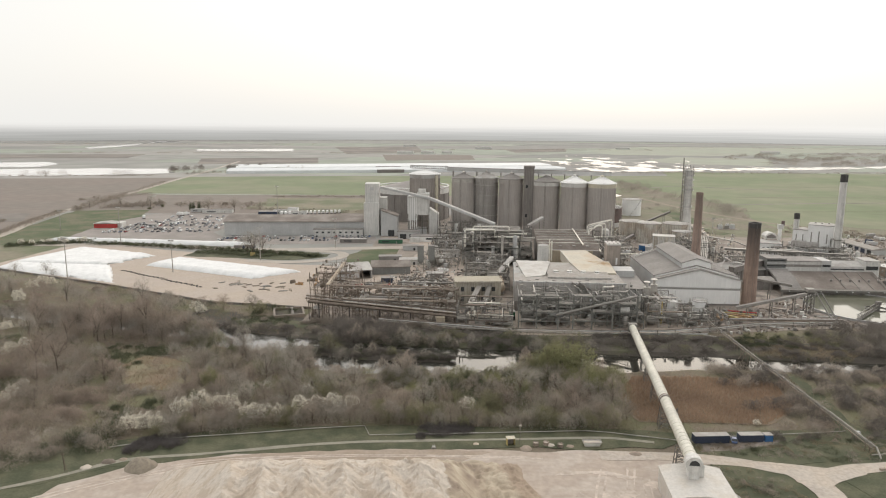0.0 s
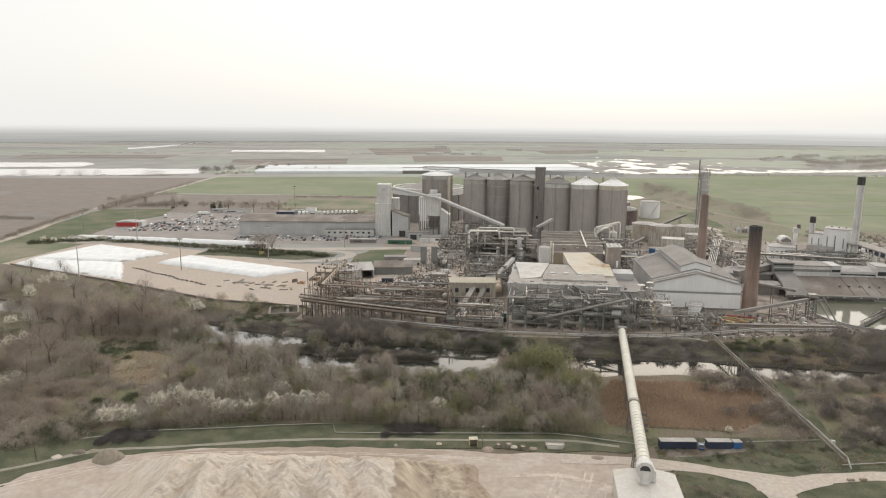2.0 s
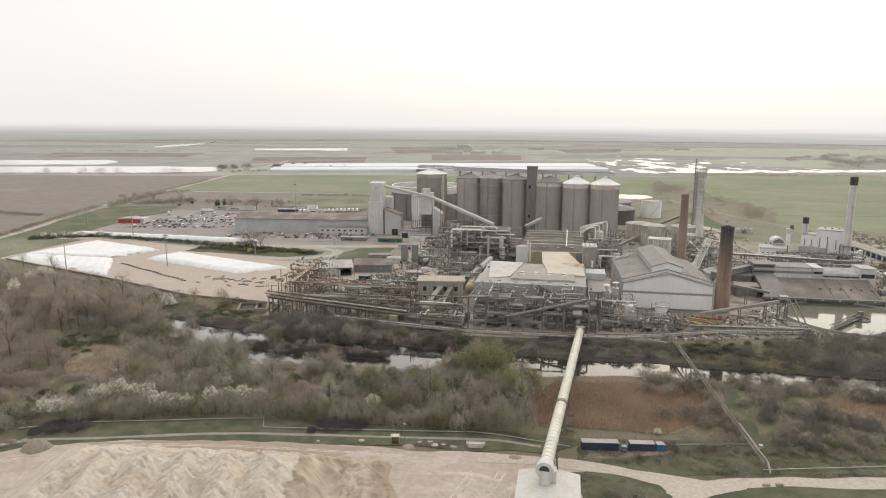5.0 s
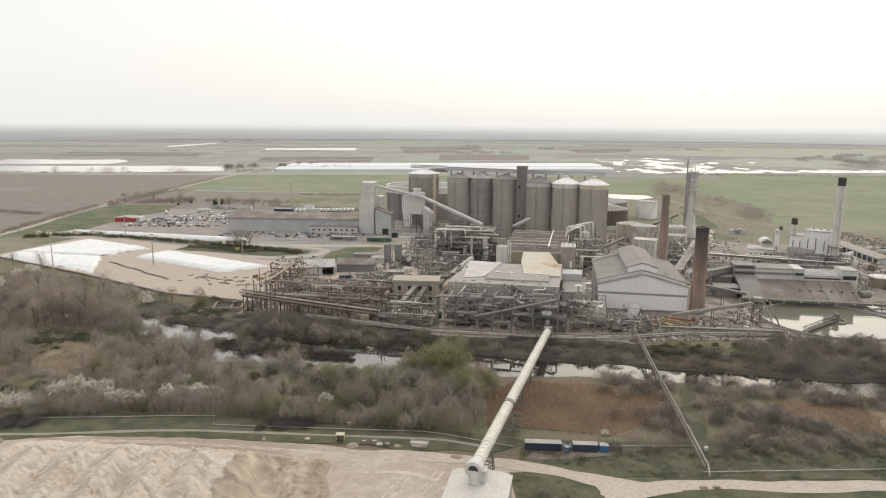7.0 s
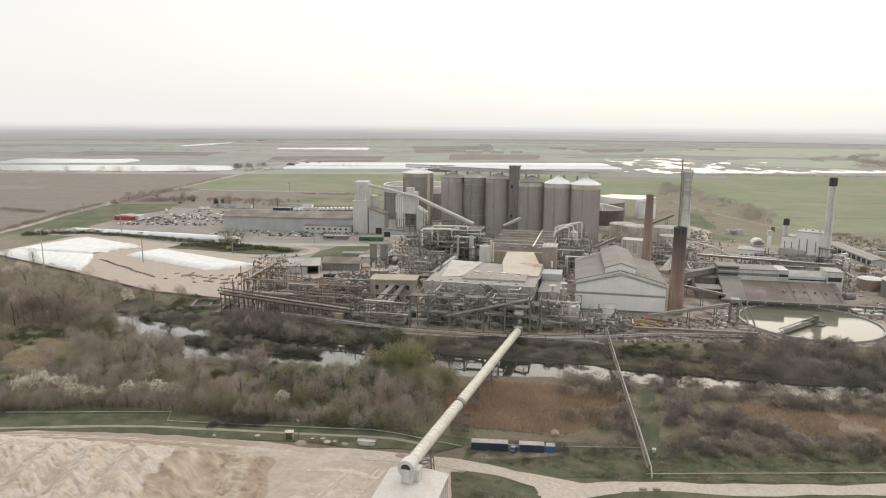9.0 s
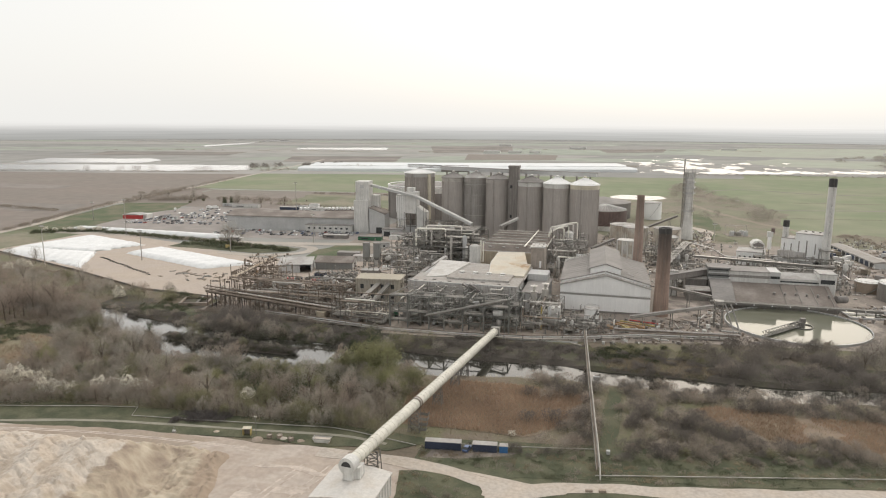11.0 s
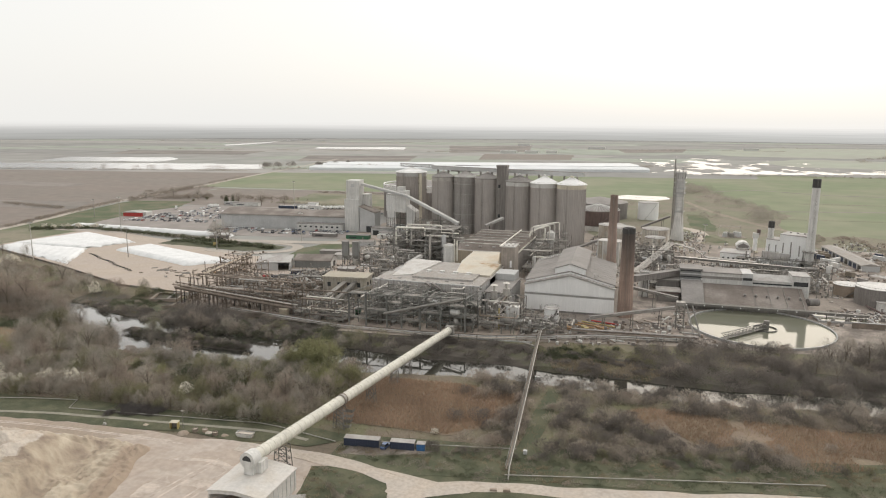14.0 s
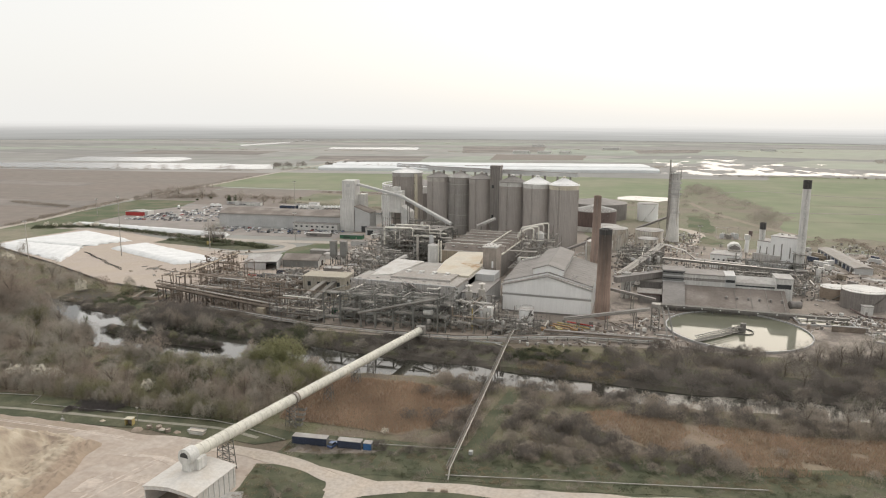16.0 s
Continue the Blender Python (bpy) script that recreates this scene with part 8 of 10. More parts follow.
def trestle(y, w, levels, foot=0.0):
    p = ta + (tb - ta) * ((y - ta.y) / (tb.y - ta.y))
    t = thing("conveyor_trestle", "lattice steel trestle under the tube conveyor", "steel structure", p.x, y, foot, group="trestles under the tube conveyor")
    top = p.z - 2.0 - foot
    for a in (-1, 1):
        for b in (-1, 1):
            bar("leg", (a * w, b * w * 0.6, 0), (a * w * 0.75, b * w * 0.45, top), 0.28, STEEL, t)
    for i in range(levels):
        z0, z1 = top * i / levels, top * (i + 1) / levels
        for b in (-1, 1):
            bar("rung", (-w * 0.8, b * w * 0.5, z1), (w * 0.8, b * w * 0.5, z1), 0.2, STEEL, t)
            bar("brace", (-w * 0.85, b * w * 0.5, z0), (w * 0.8, b * w * 0.5, z1), 0.16, STEEL, t)
            bar("brace", (w * 0.85, b * w * 0.5, z0), (-w * 0.8, b * w * 0.5, z1), 0.16, STEEL, t)
    return t


trestle(203, 2.6, 4)
sta = trestle(238, 2.2, 4)
for k in range(4):
    part("stair_landing", Shape().box(3.4, -1.5 + 1.0 * k, 1.4 + 1.5 * k, 2.6, 1.6, 0.15), GRATING, sta)
    part("stair_guard", Shape().box(4.7, -1.5 + 1.0 * k, 1.5 + 1.5 * k, 0.08, 1.8, 1.0).box(3.4, -2.4 + 1.0 * k, 1.5 + 1.5 * k, 2.6, 0.08, 1.0), STEEL, sta)
trestle(262, 1.8, 2)
trestle(283, 1.8, 2)
trestle(296, 1.8, 2, -3)
trestle(331, 1.8, 2, -3)
jc = ta + (tb - ta) * ((239.5 - ta.y) / (tb.y - ta.y))
for k in (-0.9, 0.9):
    part("joint_collar", Shape().lathe(jc + td * k, td, [(-0.22, 1.8), (-0.22, 2.12), (0.22, 2.12), (0.22, 1.8)], 28), RUST, tc, "rusted joint collar")
part("joint_sleeve", Shape().lathe(jc, td, [(-0.7, 1.8), (-0.7, 1.96), (0.7, 1.96), (0.7, 1.8)], 28), PIPE_PALE, tc)

ls3 = thing("lime_shed", "white steel shed with open front on the lime ground", "shed", 83.5, 186.5)
wdt, dp = 8.6, 9.0
part("wall", Shape().box(-wdt, 0, 0, 0.35, 2 * dp, 6.6).box(wdt, 0, 0, 0.35, 2 * dp, 6.6).box(0, dp, 0, 2 * wdt, 0.35, 7.0), DUSTY_ROOF, ls3)
arch = [(-wdt - 0.4, 6.5), (-wdt * 0.6, 7.2), (0, 7.7), (wdt * 0.6, 7.2), (wdt + 0.4, 6.5)]
part("roof", Shape().profile(arch + [(x, z + 0.3) for x, z in reversed(arch)], -dp - 0.5, dp + 0.5), DUSTY_ROOF, ls3, "gently arched white sheet roof")
part("front_frame", Shape().profile([(-wdt, 6.5), (-wdt * 0.6, 7.15), (0, 7.6), (wdt * 0.6, 7.15), (wdt, 6.5), (wdt, 5.4), (wdt * 0.7, 6.1), (0, 6.6), (-wdt * 0.7, 6.1), (-wdt, 5.4)], -dp - 0.2, -dp + 0.2), OFFWHITE, ls3)
for i in range(8):
    part("wall_rib", Shape().box(wdt + 0.25, -dp + 1 + i * 2.3, 0, 0.2, 0.25, 6.4), OFFWHITE, ls3)
part("floor_slab", Shape().box(0, 0, 0.17, 2 * wdt - 0.5, 2 * dp - 0.5, 0.1), LIME_FLOOR, ls3)
part("inner_heap", Shape().cyl(0, 3, 0.2, 3.6, 6, 0.5, n=20), LIME, ls3)
part("side_slab", Shape().box(wdt + 3.4, 2, 0.15, 6, 8, 0.3, 25), ROOF_PALE, ls3)

# ---- pipe bridge to the works ----
pbx = thing("pipe_bridge", "thin pipe bridge on posts across the river", "pipe bridge")
pts = [(151.6, 219.5, 0.6), (151.3, 222, 3.0), (150.1, 236, 3.2), (146.5, 275, 3.5), (143.4, 308, 3.8), (140.9, 335, 4.1), (139.0, 356, 4.3), (138.4, 366, 4.3)]
part("pipe_run", Shape().tube(pts, 0.2, 8), PIPE_PALE, pbx)
part("outfall_pipe", Shape().tube([(x + 0.1, y, z + 0.34) for x, y, z in pts[:3]] + [(148.9, 250, 3.7)], 0.14, 8), PIPE_PALE, pbx)
tsx = Shape()
tpts = smooth_line(pts[1:], 3.2)
for i, (p, q) in enumerate(zip(tpts, tpts[1:])):
    for k in (-1.25, -0.35):
        a, b = Vector((p.x + k, p.y, p.z - 0.3)), Vector((q.x + k, q.y, q.z - 0.3))
        up = Vector((0, 0, 0.9))
        tsx.tube([a + up, b + up], 0.09, 4)
        tsx.tube([a, a + up], 0.06, 4)
        tsx.tube([a, b + up] if i % 2 else [a + up, b], 0.05, 4)
part("lattice_rail", tsx, STEEL_DARK, pbx, "dark lattice side rails")
part("walkway_beam", Shape().tube([(x - 0.9, y, z - 0.5) for x, y, z in pts[1:]], 0.32, 4), RUST, pbx)
part("side_pipe", Shape().tube([(x - 0.5, y, z + 0.3) for x, y, z in pts[1:]], 0.18, 6), RUST, pbx)
for i in range(19):
    y = 226 + i * 7.4
    x = 151.2 - (y - 224) * 0.0925
    foot = -4 if abs(y - river_y(x)) < river_half(x) + 5 else 0
    bar("post", (x - 1.3, y, foot), (x - 1.2, y, 3.2), 0.2, RUST, pbx)
    bar("post", (x + 0.2, y, foot), (x + 0.1, y, 3.2), 0.2, RUST, pbx)
for y in (318, 322):
    bar("brace", (139, y, -3.5), (142.5, y, 3), 0.25, RUST, pbx)
for x, y, w in ((153.4, 238, 1.2), (146.4, 306, 2.6)):
    c = thing("valve_box", "small white valve box beside the pipe bridge", "box", x, y)
    part("box", Shape().box(0, 0, 0.4, w, 1.3, 1.2), GREY_CLAD, c)
    part("stand", Shape().box(0, 0, 0, w * 0.8, 1.2, 0.5), STEEL, c)
# white handrail pipes beside path and track
for name, pts in (("bank_pipe", [(-104, 203, 0), (-84, 212.3, 0), (-58, 218.7, 0), (-39.5, 223.9, 0), (-21.9, 227.8, 0), (-18.8, 220.6, 0), (2.5, 223.4, 0), (20.5, 226, 0), (44, 229.4, 0), (57, 231.4, 0), (65.4, 230.8, 0), (90, 226.5, 0)]), ("bank_pipe", [(94, 229.5, 0), (116, 233, 0), (150, 240, 0)]), ("bank_pipe", [(150, 222, 0), (190, 232, 0), (236, 243.5, 0), (244, 245.5, 0)])):
    t = thing(name, "thin pale pipe on short posts along the bank", "pipe")
    part("pipe_run", Shape().tube([(x, y, 0.6) for x, y, _ in pts], 0.16, 6), PIPE_PALE, t)
    for p in smooth_line(pts, 6.0):
        part("post", Shape().box(p.x, p.y, 0, 0.2, 0.2, 0.6), RUST, t)

# ---- small things on the lime ground ----
def box_van_body(name, label, x, y, rz, ln, w, h, body, top, lift=0.3):
    t = thing(name, label, "container", x, y, 0, rz)
    part("body", Shape().box(0, 0, lift, ln, w, h), body, t)
    part("roof", Shape().box(0, 0, lift + h, ln + 0.1, w + 0.1, 0.15), top, t, "pale dusty roof")
    for i in range(int(ln / 0.6)):
        part("corrugation", Shape().box(-ln / 2 + 0.4 + i * 0.6, -w / 2 - 0.03, lift + 0.15, 0.25, 0.07, h - 0.3), body, t)
    for a in (-1, 1):
        part("skid", Shape().box(a * ln * 0.35, 0, 0, 0.4, w, lift), STEEL, t)
    part("door", Shape().box(ln / 2 + 0.03, 0, lift + 0.1, 0.08, w - 0.4, h - 0.3), STEEL, t)
    return t


box_van_body("container", "long dark blue container with a white roof", 99.5, 227.6, 8, 12.2, 2.9, 2.6, BLUE_DARK, ROOF_PALE)
box_van_body("container", "short dark blue container with a white roof", 113.4, 229.6, 8, 8.2, 2.8, 2.5, BLUE_DARK, ROOF_PALE)
box_van_body("container", "small bright blue steel container", 119.6, 230.6, 8, 2.8, 2.4, 2.4, BLUE, ROOF_PALE, 0.1)


def vehicle(name, label, x, y, rz, tone, ln=4.3, w=1.75, h=1.45, group=""):
    t = thing(name, label, "car", x, y, 0, rz, group)
    low, hi = 0.32, h * 0.58
    s = Shape().profile([(-ln / 2, low), (ln / 2, low), (ln / 2, low + 0.3), (ln * 0.47, hi - 0.05), (ln * 0.2, hi + 0.04), (-ln * 0.45, hi + 0.06), (-ln / 2, hi - 0.1)], -w / 2, w / 2)
    s.box(-ln * 0.13, 0, h - 0.03, ln * 0.36, w * 0.82, 0.07)
    part("body", s, tone, t)
    part("cabin", Shape().profile([(-ln * 0.44, hi), (ln * 0.22, hi), (ln * 0.06, h), (-ln * 0.33, h)], -w * 0.44, w * 0.44), GLASS_DARK, t)
    for a in (-0.31, 0.31):
        part("axle", Shape().tube([(a * ln, -w * 0.51, 0.32), (a * ln, w * 0.51, 0.32)], 0.32, 8), RUBBER, t)
    return t


vehicle("off_road_car", "dark blue off-road car between the containers", 107.6, 228.4, 80, CAR_TONES[3], 4.4, 1.8, 1.85)

hut = thing("yellow_hut", "small yellow weather-worn site hut", "hut", 30.5, 218.9, 0, 14)
part("wall", Shape().box(0, 0.8, 0, 2.6, 0.2, 2.6).box(-1.3, 0, 0, 0.2, 1.8, 2.6).box(1.3, 0, 0, 0.2, 1.8, 2.6), YELLOW, hut)
part("roof", Shape().box(0, 0, 2.6, 3.0, 2.3, 0.2), CREAM, hut)
# Dark inner panel puts the hut's interior shade into colour.
part("inside", Shape().box(0, 0.6, 0, 2.3, 0.2, 2.4), DARK_CLAD, hut)
pl = thing("lamp_pole", "thin steel lighting pole on the bank", "pole", 33.7, 219.4)
pipe("pole", (0, 0, 0), (0, 0, 7.0), 0.12, STEEL, pl)
part("head", Shape().box(0, 0, 6.8, 1.0, 0.3, 0.3), PIPE_PALE, pl)
pl2 = thing("lamp_pole", "leaning wooden pole beside the path", "pole", -109, 187)
pipe("pole", (0, 0, 0), (-0.6, 0.3, 6.5), 0.14, BARK, pl2)
bar("stay", (-0.6, 0.3, 5.6), (1.6, -1, 0), 0.12, BARK, pl2)
part("crosspiece", Shape().box(-0.5, 0.2, 5.6, 1.4, 0.2, 0.2), BARK, pl2)


def spoil(x, y, r, h, material, label, seed):
    s, n = Shape(), 20
    vs = [(0, 0, h)]
    for k in range(1, 5):
        for i in range(n):
            a = 2 * math.pi * i / n
            rr = r * k / 4 * (1 + 0.3 * noise.noise(Vector((math.cos(a) * 1.5, math.sin(a) * 1.5, seed))))
            vs.append((rr * math.cos(a), rr * 0.8 * math.sin(a), h * (1 - (k / 4) ** 1.6) + 0.25 * noise.noise(Vector((i * 0.7, k, seed))) - (0.2 if k == 4 else 0)))
    fs = [(0, 1 + i, 1 + (i + 1) % n) for i in range(n)]
    for k in range(3):
        fs += [(1 + k * n + i, 1 + (k + 1) * n + i, 1 + (k + 1) * n + (i + 1) % n, 1 + k * n + (i + 1) % n) for i in range(n)]
    s.add(vs, fs, True)
    ob = part("spoil_mound", s, material, at=pose(x, y, 0.15))
    return tagged(ob, label, "heap")


spoil(-87, 192, 5.5, 3.2, EARTH, "brown conical heap of spoil beside the path", 3)
spoil(-99, 194, 2.5, 1.0, RUST, "small reddish heap of rubble", 4)
for i, (x, y, r, h) in enumerate(((35.8, 216.6, 2.3, 0.9), (44.2, 219.4, 1.5, 0.7), (50.8, 219.4, 1.5, 0.6), (18.8, 218, 1.3, 0.5), (-95, 196, 1.6, 0.6), (-104, 190, 2, 0.7), (72, 216, 2.4, 0.8))):
    spoil(x, y, r, h, LIME if i % 2 else YARD_BROWN, "low pale heap of rubble on the verge", 10 + i)
for i, (x, y, rz) in enumerate(((39.1, 219.0, 10), (47.4, 218.8, -15), (42.6, 219.8, 5))):
    t = thing("concrete_ring", "cast-off rusty drum lying on the verge", "drum", x, y, 0, rz, "drums on the verge")
    part("drum", Shape().ring_wall(0, 0, 0, 1.3, 0.8, 1.0, 20), RUST, t)
    part("fill", Shape().cyl(0, 0, 0, 1.0, 0.85, n=20), LIME, t)
sk = thing("skip_container", "open pale steel skip on the verge", "skip", 58.2, 220.9, 0, 6)
part("tray", Shape().add([(-2.2, -1, 0), (2.2, -1, 0), (2.2, 1, 0), (-2.2, 1, 0), (-3.2, -1.3, 1.7), (3.2, -1.3, 1.7), (3.2, 1.3, 1.7), (-3.2, 1.3, 1.7)], [(3, 2, 1, 0), (0, 1, 5, 4), (1, 2, 6, 5), (2, 3, 7, 6), (3, 0, 4, 7)]), OFFWHITE, sk)
part("load", Shape().box(0, 0, 0.2, 5.2, 2.1, 1.2, 0, 1.05), LIME, sk)
part("rim", Shape().box(0, -1.3, 1.65, 6.5, 0.15, 0.15).box(0, 1.3, 1.65, 6.5, 0.15, 0.15).box(-3.2, 0, 1.65, 0.15, 2.7, 0.15).box(3.2, 0, 1.65, 0.15, 2.7, 0.15), STEEL, sk)
pump = thing("pump_set", "small steel pump frame on the bank", "pump", 4.6, 213.6)
part("frame", Shape().box(0, 0, 0, 1.6, 1.0, 0.3).tube([(-0.7, 0, 0.3), (0, 0, 2.2), (0.7, 0, 0.3)], 0.08, 5), STEEL, pump)
part("motor", Shape().tube([(-0.5, 0, 0.7), (0.5, 0, 0.7)], 0.35, 12), OFFWHITE, pump)
for i, (x, y) in enumerate(((148.6, 212.4), (152.5, 213.2))):
    c = thing("concrete_block", "grey concrete block beside the haul track", "block", x, y, 0, 14)
    part("block", Shape().box(0, 0, 0, 2.2, 0.9, 0.9, 0, 0.94), YARD_BROWN, c)

# ---- sheeted clamps in the storage yard ----
def sheet(name, label, quad, h, seed, jag=3.5):
    a, b, c, d = (Vector((*p, 0)) for p in quad)
    nu, nv = 70, 26
    s, vs = Shape(), []
    for j in range(nv + 1):
        for i in range(nu + 1):
            u, v = i / nu, j / nv
            p = a.lerp(d, u).lerp(b.lerp(c, u), v)
            if i == nu or j == 0:
                p += (d - a).normalized() * (0 if i < nu else 1) * jag * noise.noise(p * 0.25 + Vector((seed, 0, 0)))
                p += (b - a).normalized() * (0 if j else 1) * jag * 0.5 * noise.noise(p * 0.3 + Vector((0, seed, 0)))
            e = min(u * (d - a).length, (1 - u) * (d - a).length, v * (b - a).length, (1 - v) * (b - a).length)
            z = h * min(1, e / 5.0) ** 0.6 + 0.25 * noise.noise(p * 0.12 + Vector((0, 0, seed))) * min(1, e / 3) + 0.12 * math.sin(u * (d - a).length * 0.5) * min(1, e / 3)
            vs.append((p.x, p.y, 0.25 + max(0, z)))
    s.add(vs, [(j * (nu + 1) + i, j * (nu + 1) + i + 1, (j + 1) * (nu + 1) + i + 1, (j + 1) * (nu + 1) + i) for j in range(nv) for i in range(nu)], True)
    return tagged(part(name, s, TARP), label, "tarpaulin")


sheet("sheeted_clamp", "broad heap covered with white plastic sheeting", [(-352, 482), (-336, 556), (-258, 528), (-276, 486)], 2.5, 1, 8)
sheet("sheeted_clamp", "broad heap covered with white plastic sheeting", [(-350, 468), (-346, 488), (-272, 489), (-237, 433)], 2.2, 2, 6)
sheet("sheeted_clamp", "long flat heap under white plastic sheeting", [(-244, 490), (-233, 521), (-121, 481), (-147, 455)], 2.5, 3, 2)
sheet("sheeted_clamp", "narrow white-sheeted clamp beside the service road", [(-390, 584), (-382, 597), (-194, 589), (-192, 577)], 3.0, 4, 1.5)
tyres = random.Random(8)
for i in range(17):
    f = i / 16
    t = thing("tyre_stack", "low stack of dark tyres along the clamp", "tyres", -250 + 76 * f, 470 - 42 * f + 0.8 * math.sin(i), 0, 0, "tyre stacks in the yard")
    for k in range(3):
        part("tyre", Shape().ring_wall(tyres.uniform(-0.5, 0.5) + (k - 1) * 1.7, tyres.uniform(-0.4, 0.4), 0.2, 0.6, 0.3, 0.62, 12), RUBBER, t)
for i in range(28):
    x, y = -165 + tyres.uniform(0, 55), 446 - tyres.uniform(0, 26)
    t = thing("timber_baulk", "weathered timber baulk lying on the yard", "timber", x, y, 0.2, tyres.uniform(0, 180), "timber on the yard")
    part("baulk", Shape().box(0, 0, 0, tyres.uniform(3, 7), 0.5, 0.4).box(0.4, 1.0, 0, tyres.uniform(3, 6), 0.5, 0.4), tyres.choice((RUST, EARTH, STEEL)), t)
for i in range(22):
    x, y = -116 + tyres.uniform(0, 26), 470 - tyres.uniform(0, 30)
    t = thing("scrap_piece", "rusty scrap steel heaped beside the yard", "scrap", x, y, 0.2, tyres.uniform(0, 180), "scrap by the yard")
    part("scrap", Shape().box(0, 0, 0, tyres.uniform(1, 5), tyres.uniform(0.6, 2), tyres.uniform(0.6, 2.4), 0, 0.8), tyres.choice((RUST, EARTH, ORANGE, STEEL)), t)


def mast(x, y, h):
    t = thing("light_mast", "tall slim floodlight mast", "light mast", x, y, group="floodlight masts")
    part("pole", Shape().tube([(0, 0, 0), (0, 0, h)], 0.42, 10, 0.2), PIPE_PALE, t)
    part("crossarm", Shape().box(0, 0, h - 0.2, 4.2, 0.5, 0.35), STEEL, t)
    for k in (-1.6, -0.6, 0.6, 1.6):
        part("floodlight", Shape().box(k, -0.3, h - 0.9, 0.7, 0.5, 0.7), OFFWHITE, t)


for x, y, h in ((-269, 432, 31), (-309.4, 569, 35), (-236.9, 780, 35.6), (-213, 470, 24), (-165, 520, 27), (-120, 585, 26), (-420, 650, 20), (235, 690, 18)):
    mast(x, y, h)
sgn = thing("yellow_sign", "small yellow site sign on posts", "sign", -176, 533, 0, 8)
part("board", Shape().box(0, 0, 1, 4, 0.3, 3), YELLOW, sgn)
part("post", Shape().box(-1.5, 0.2, 0, 0.2, 0.2, 4).box(1.5, 0.2, 0, 0.2, 0.2, 4), STEEL, sgn)
yw = tagged(new("wall_yard"), "low dark retaining wall at the yard edge", "wall", kind="structure")
for (xa, ya), (xb, yb) in zip([(-352, 467), (-236, 425), (-148, 389), (-82, 382)], [(-236, 425), (-148, 389), (-82, 382), (-80, 361)]):
    d = Vector((xb - xa, yb - ya, 0))
    n = max(1, int(d.length / 9))
    for i in range(n):
        p = Vector((xa, ya, 0)) + d * (i + 0.5) / n
        part("wall_panel", Shape().box(p.x, p.y, 0, d.length / n - 0.2, 0.5, 1.4, math.degrees(math.atan2(d.y, d.x))), DARK_CLAD if i % 2 else RUST, yw)

su = thing("sump", "open concrete-walled sump at the yard corner", "sump", -95, 371, 0, 20)
part("wall", Shape().box(0, -8, 0, 17, 0.8, 1.6).box(0, 8, 0, 17, 0.8, 1.6).box(-8.1, 0, 0, 0.8, 15.2, 1.6).box(8.1, 0, 0, 0.8, 15.2, 1.6), YARD_BROWN, su)
part("coping", Shape().box(0, -8, 1.6, 17.4, 1.1, 0.2).box(0, 8, 1.6, 17.4, 1.1, 0.2).box(-8.1, 0, 1.6, 1.1, 14.8, 0.2).box(8.1, 0, 1.6, 1.1, 14.8, 0.2), CONCRETE_GROUND, su)
part("sludge", Shape().box(0, 0, 0.25, 15.6, 15.2, 0.4), MUD, su)
part("walkway", Shape().box(2, 0, 1.5, 1.4, 15.2, 0.25), GRATING, su)

# ---- car park ----
cars = random.Random(31)
base_cars = {}
spare = []
count = 0
def park(x, y, rz):
    global count
    k = cars.choice((0, 0, 0, 1, 1, 1, 1, 2, 3, 4, 5, 5, 5))
    m = pose(x, y, 0.2, 0, 0, rz + cars.choice((0, 180)) + cars.uniform(-3, 3))
    if k in base_cars:
        copy_thing(base_cars[k], m)
    else:
        base_cars[k] = vehicle("parked_car", "parked %s saloon car in the car park" % ("white", "silver", "black", "blue", "red", "grey")[k], x, y, rz, CAR_TONES[k], 4.6, 1.9, 1.55, "cars in the car park")
        base_cars[k].matrix_basis = m
    count += 1


for row in range(9):
    for i in range(19):
        x, y = -368 + i * 5.2 + row * 0.9, 640 + row * 15 + i * 0.8
        if x < -262:
            if cars.random() < 0.46 and count < 50:
                park(x, y, 92)
            else:
                spare.append((x, y, 92))
for row in range(3):
    for i in range(38):
        if cars.random() < 0.46:
            park(-236 + i * 3.6 + row, 606 + row * 11 + i * 0.42, 95)
        else:
            spare.append((-236 + i * 3.6 + row, 606 + row * 11 + i * 0.42, 95))
for i in range(24):
    if cars.random() < 0.85:
        park(-205 + i * 4.0, 770 + i * 0.5, 60)

for row in range(8):
    for i in range(34):
        spare.append((-366 + i * 3.0 + row * 0.9, 647 + row * 15 + i * 0.5, 92))
for k, lab in ((0, "white"), (1, "silver"), (2, "black"), (5, "grey")):
    s, gl = Shape(), Shape()
    for x, y, rz in spare:
        if cars.random() < (0.075 if x < -262 else 0.12):
            c, sn = math.cos(radians(rz)), math.sin(radians(rz))
            s.box(x, y, 0.45, 4.4, 1.75, 0.6, rz, 0.96)
            s.box(x - 0.3 * c, y - 0.3 * sn, 1.05, 2.3, 1.5, 0.5, rz, 0.82)
    tagged(part("car_rows", s, CAR_TONES[k]), "packed rows of %s cars in the car park" % lab, "car", kind="stuff")

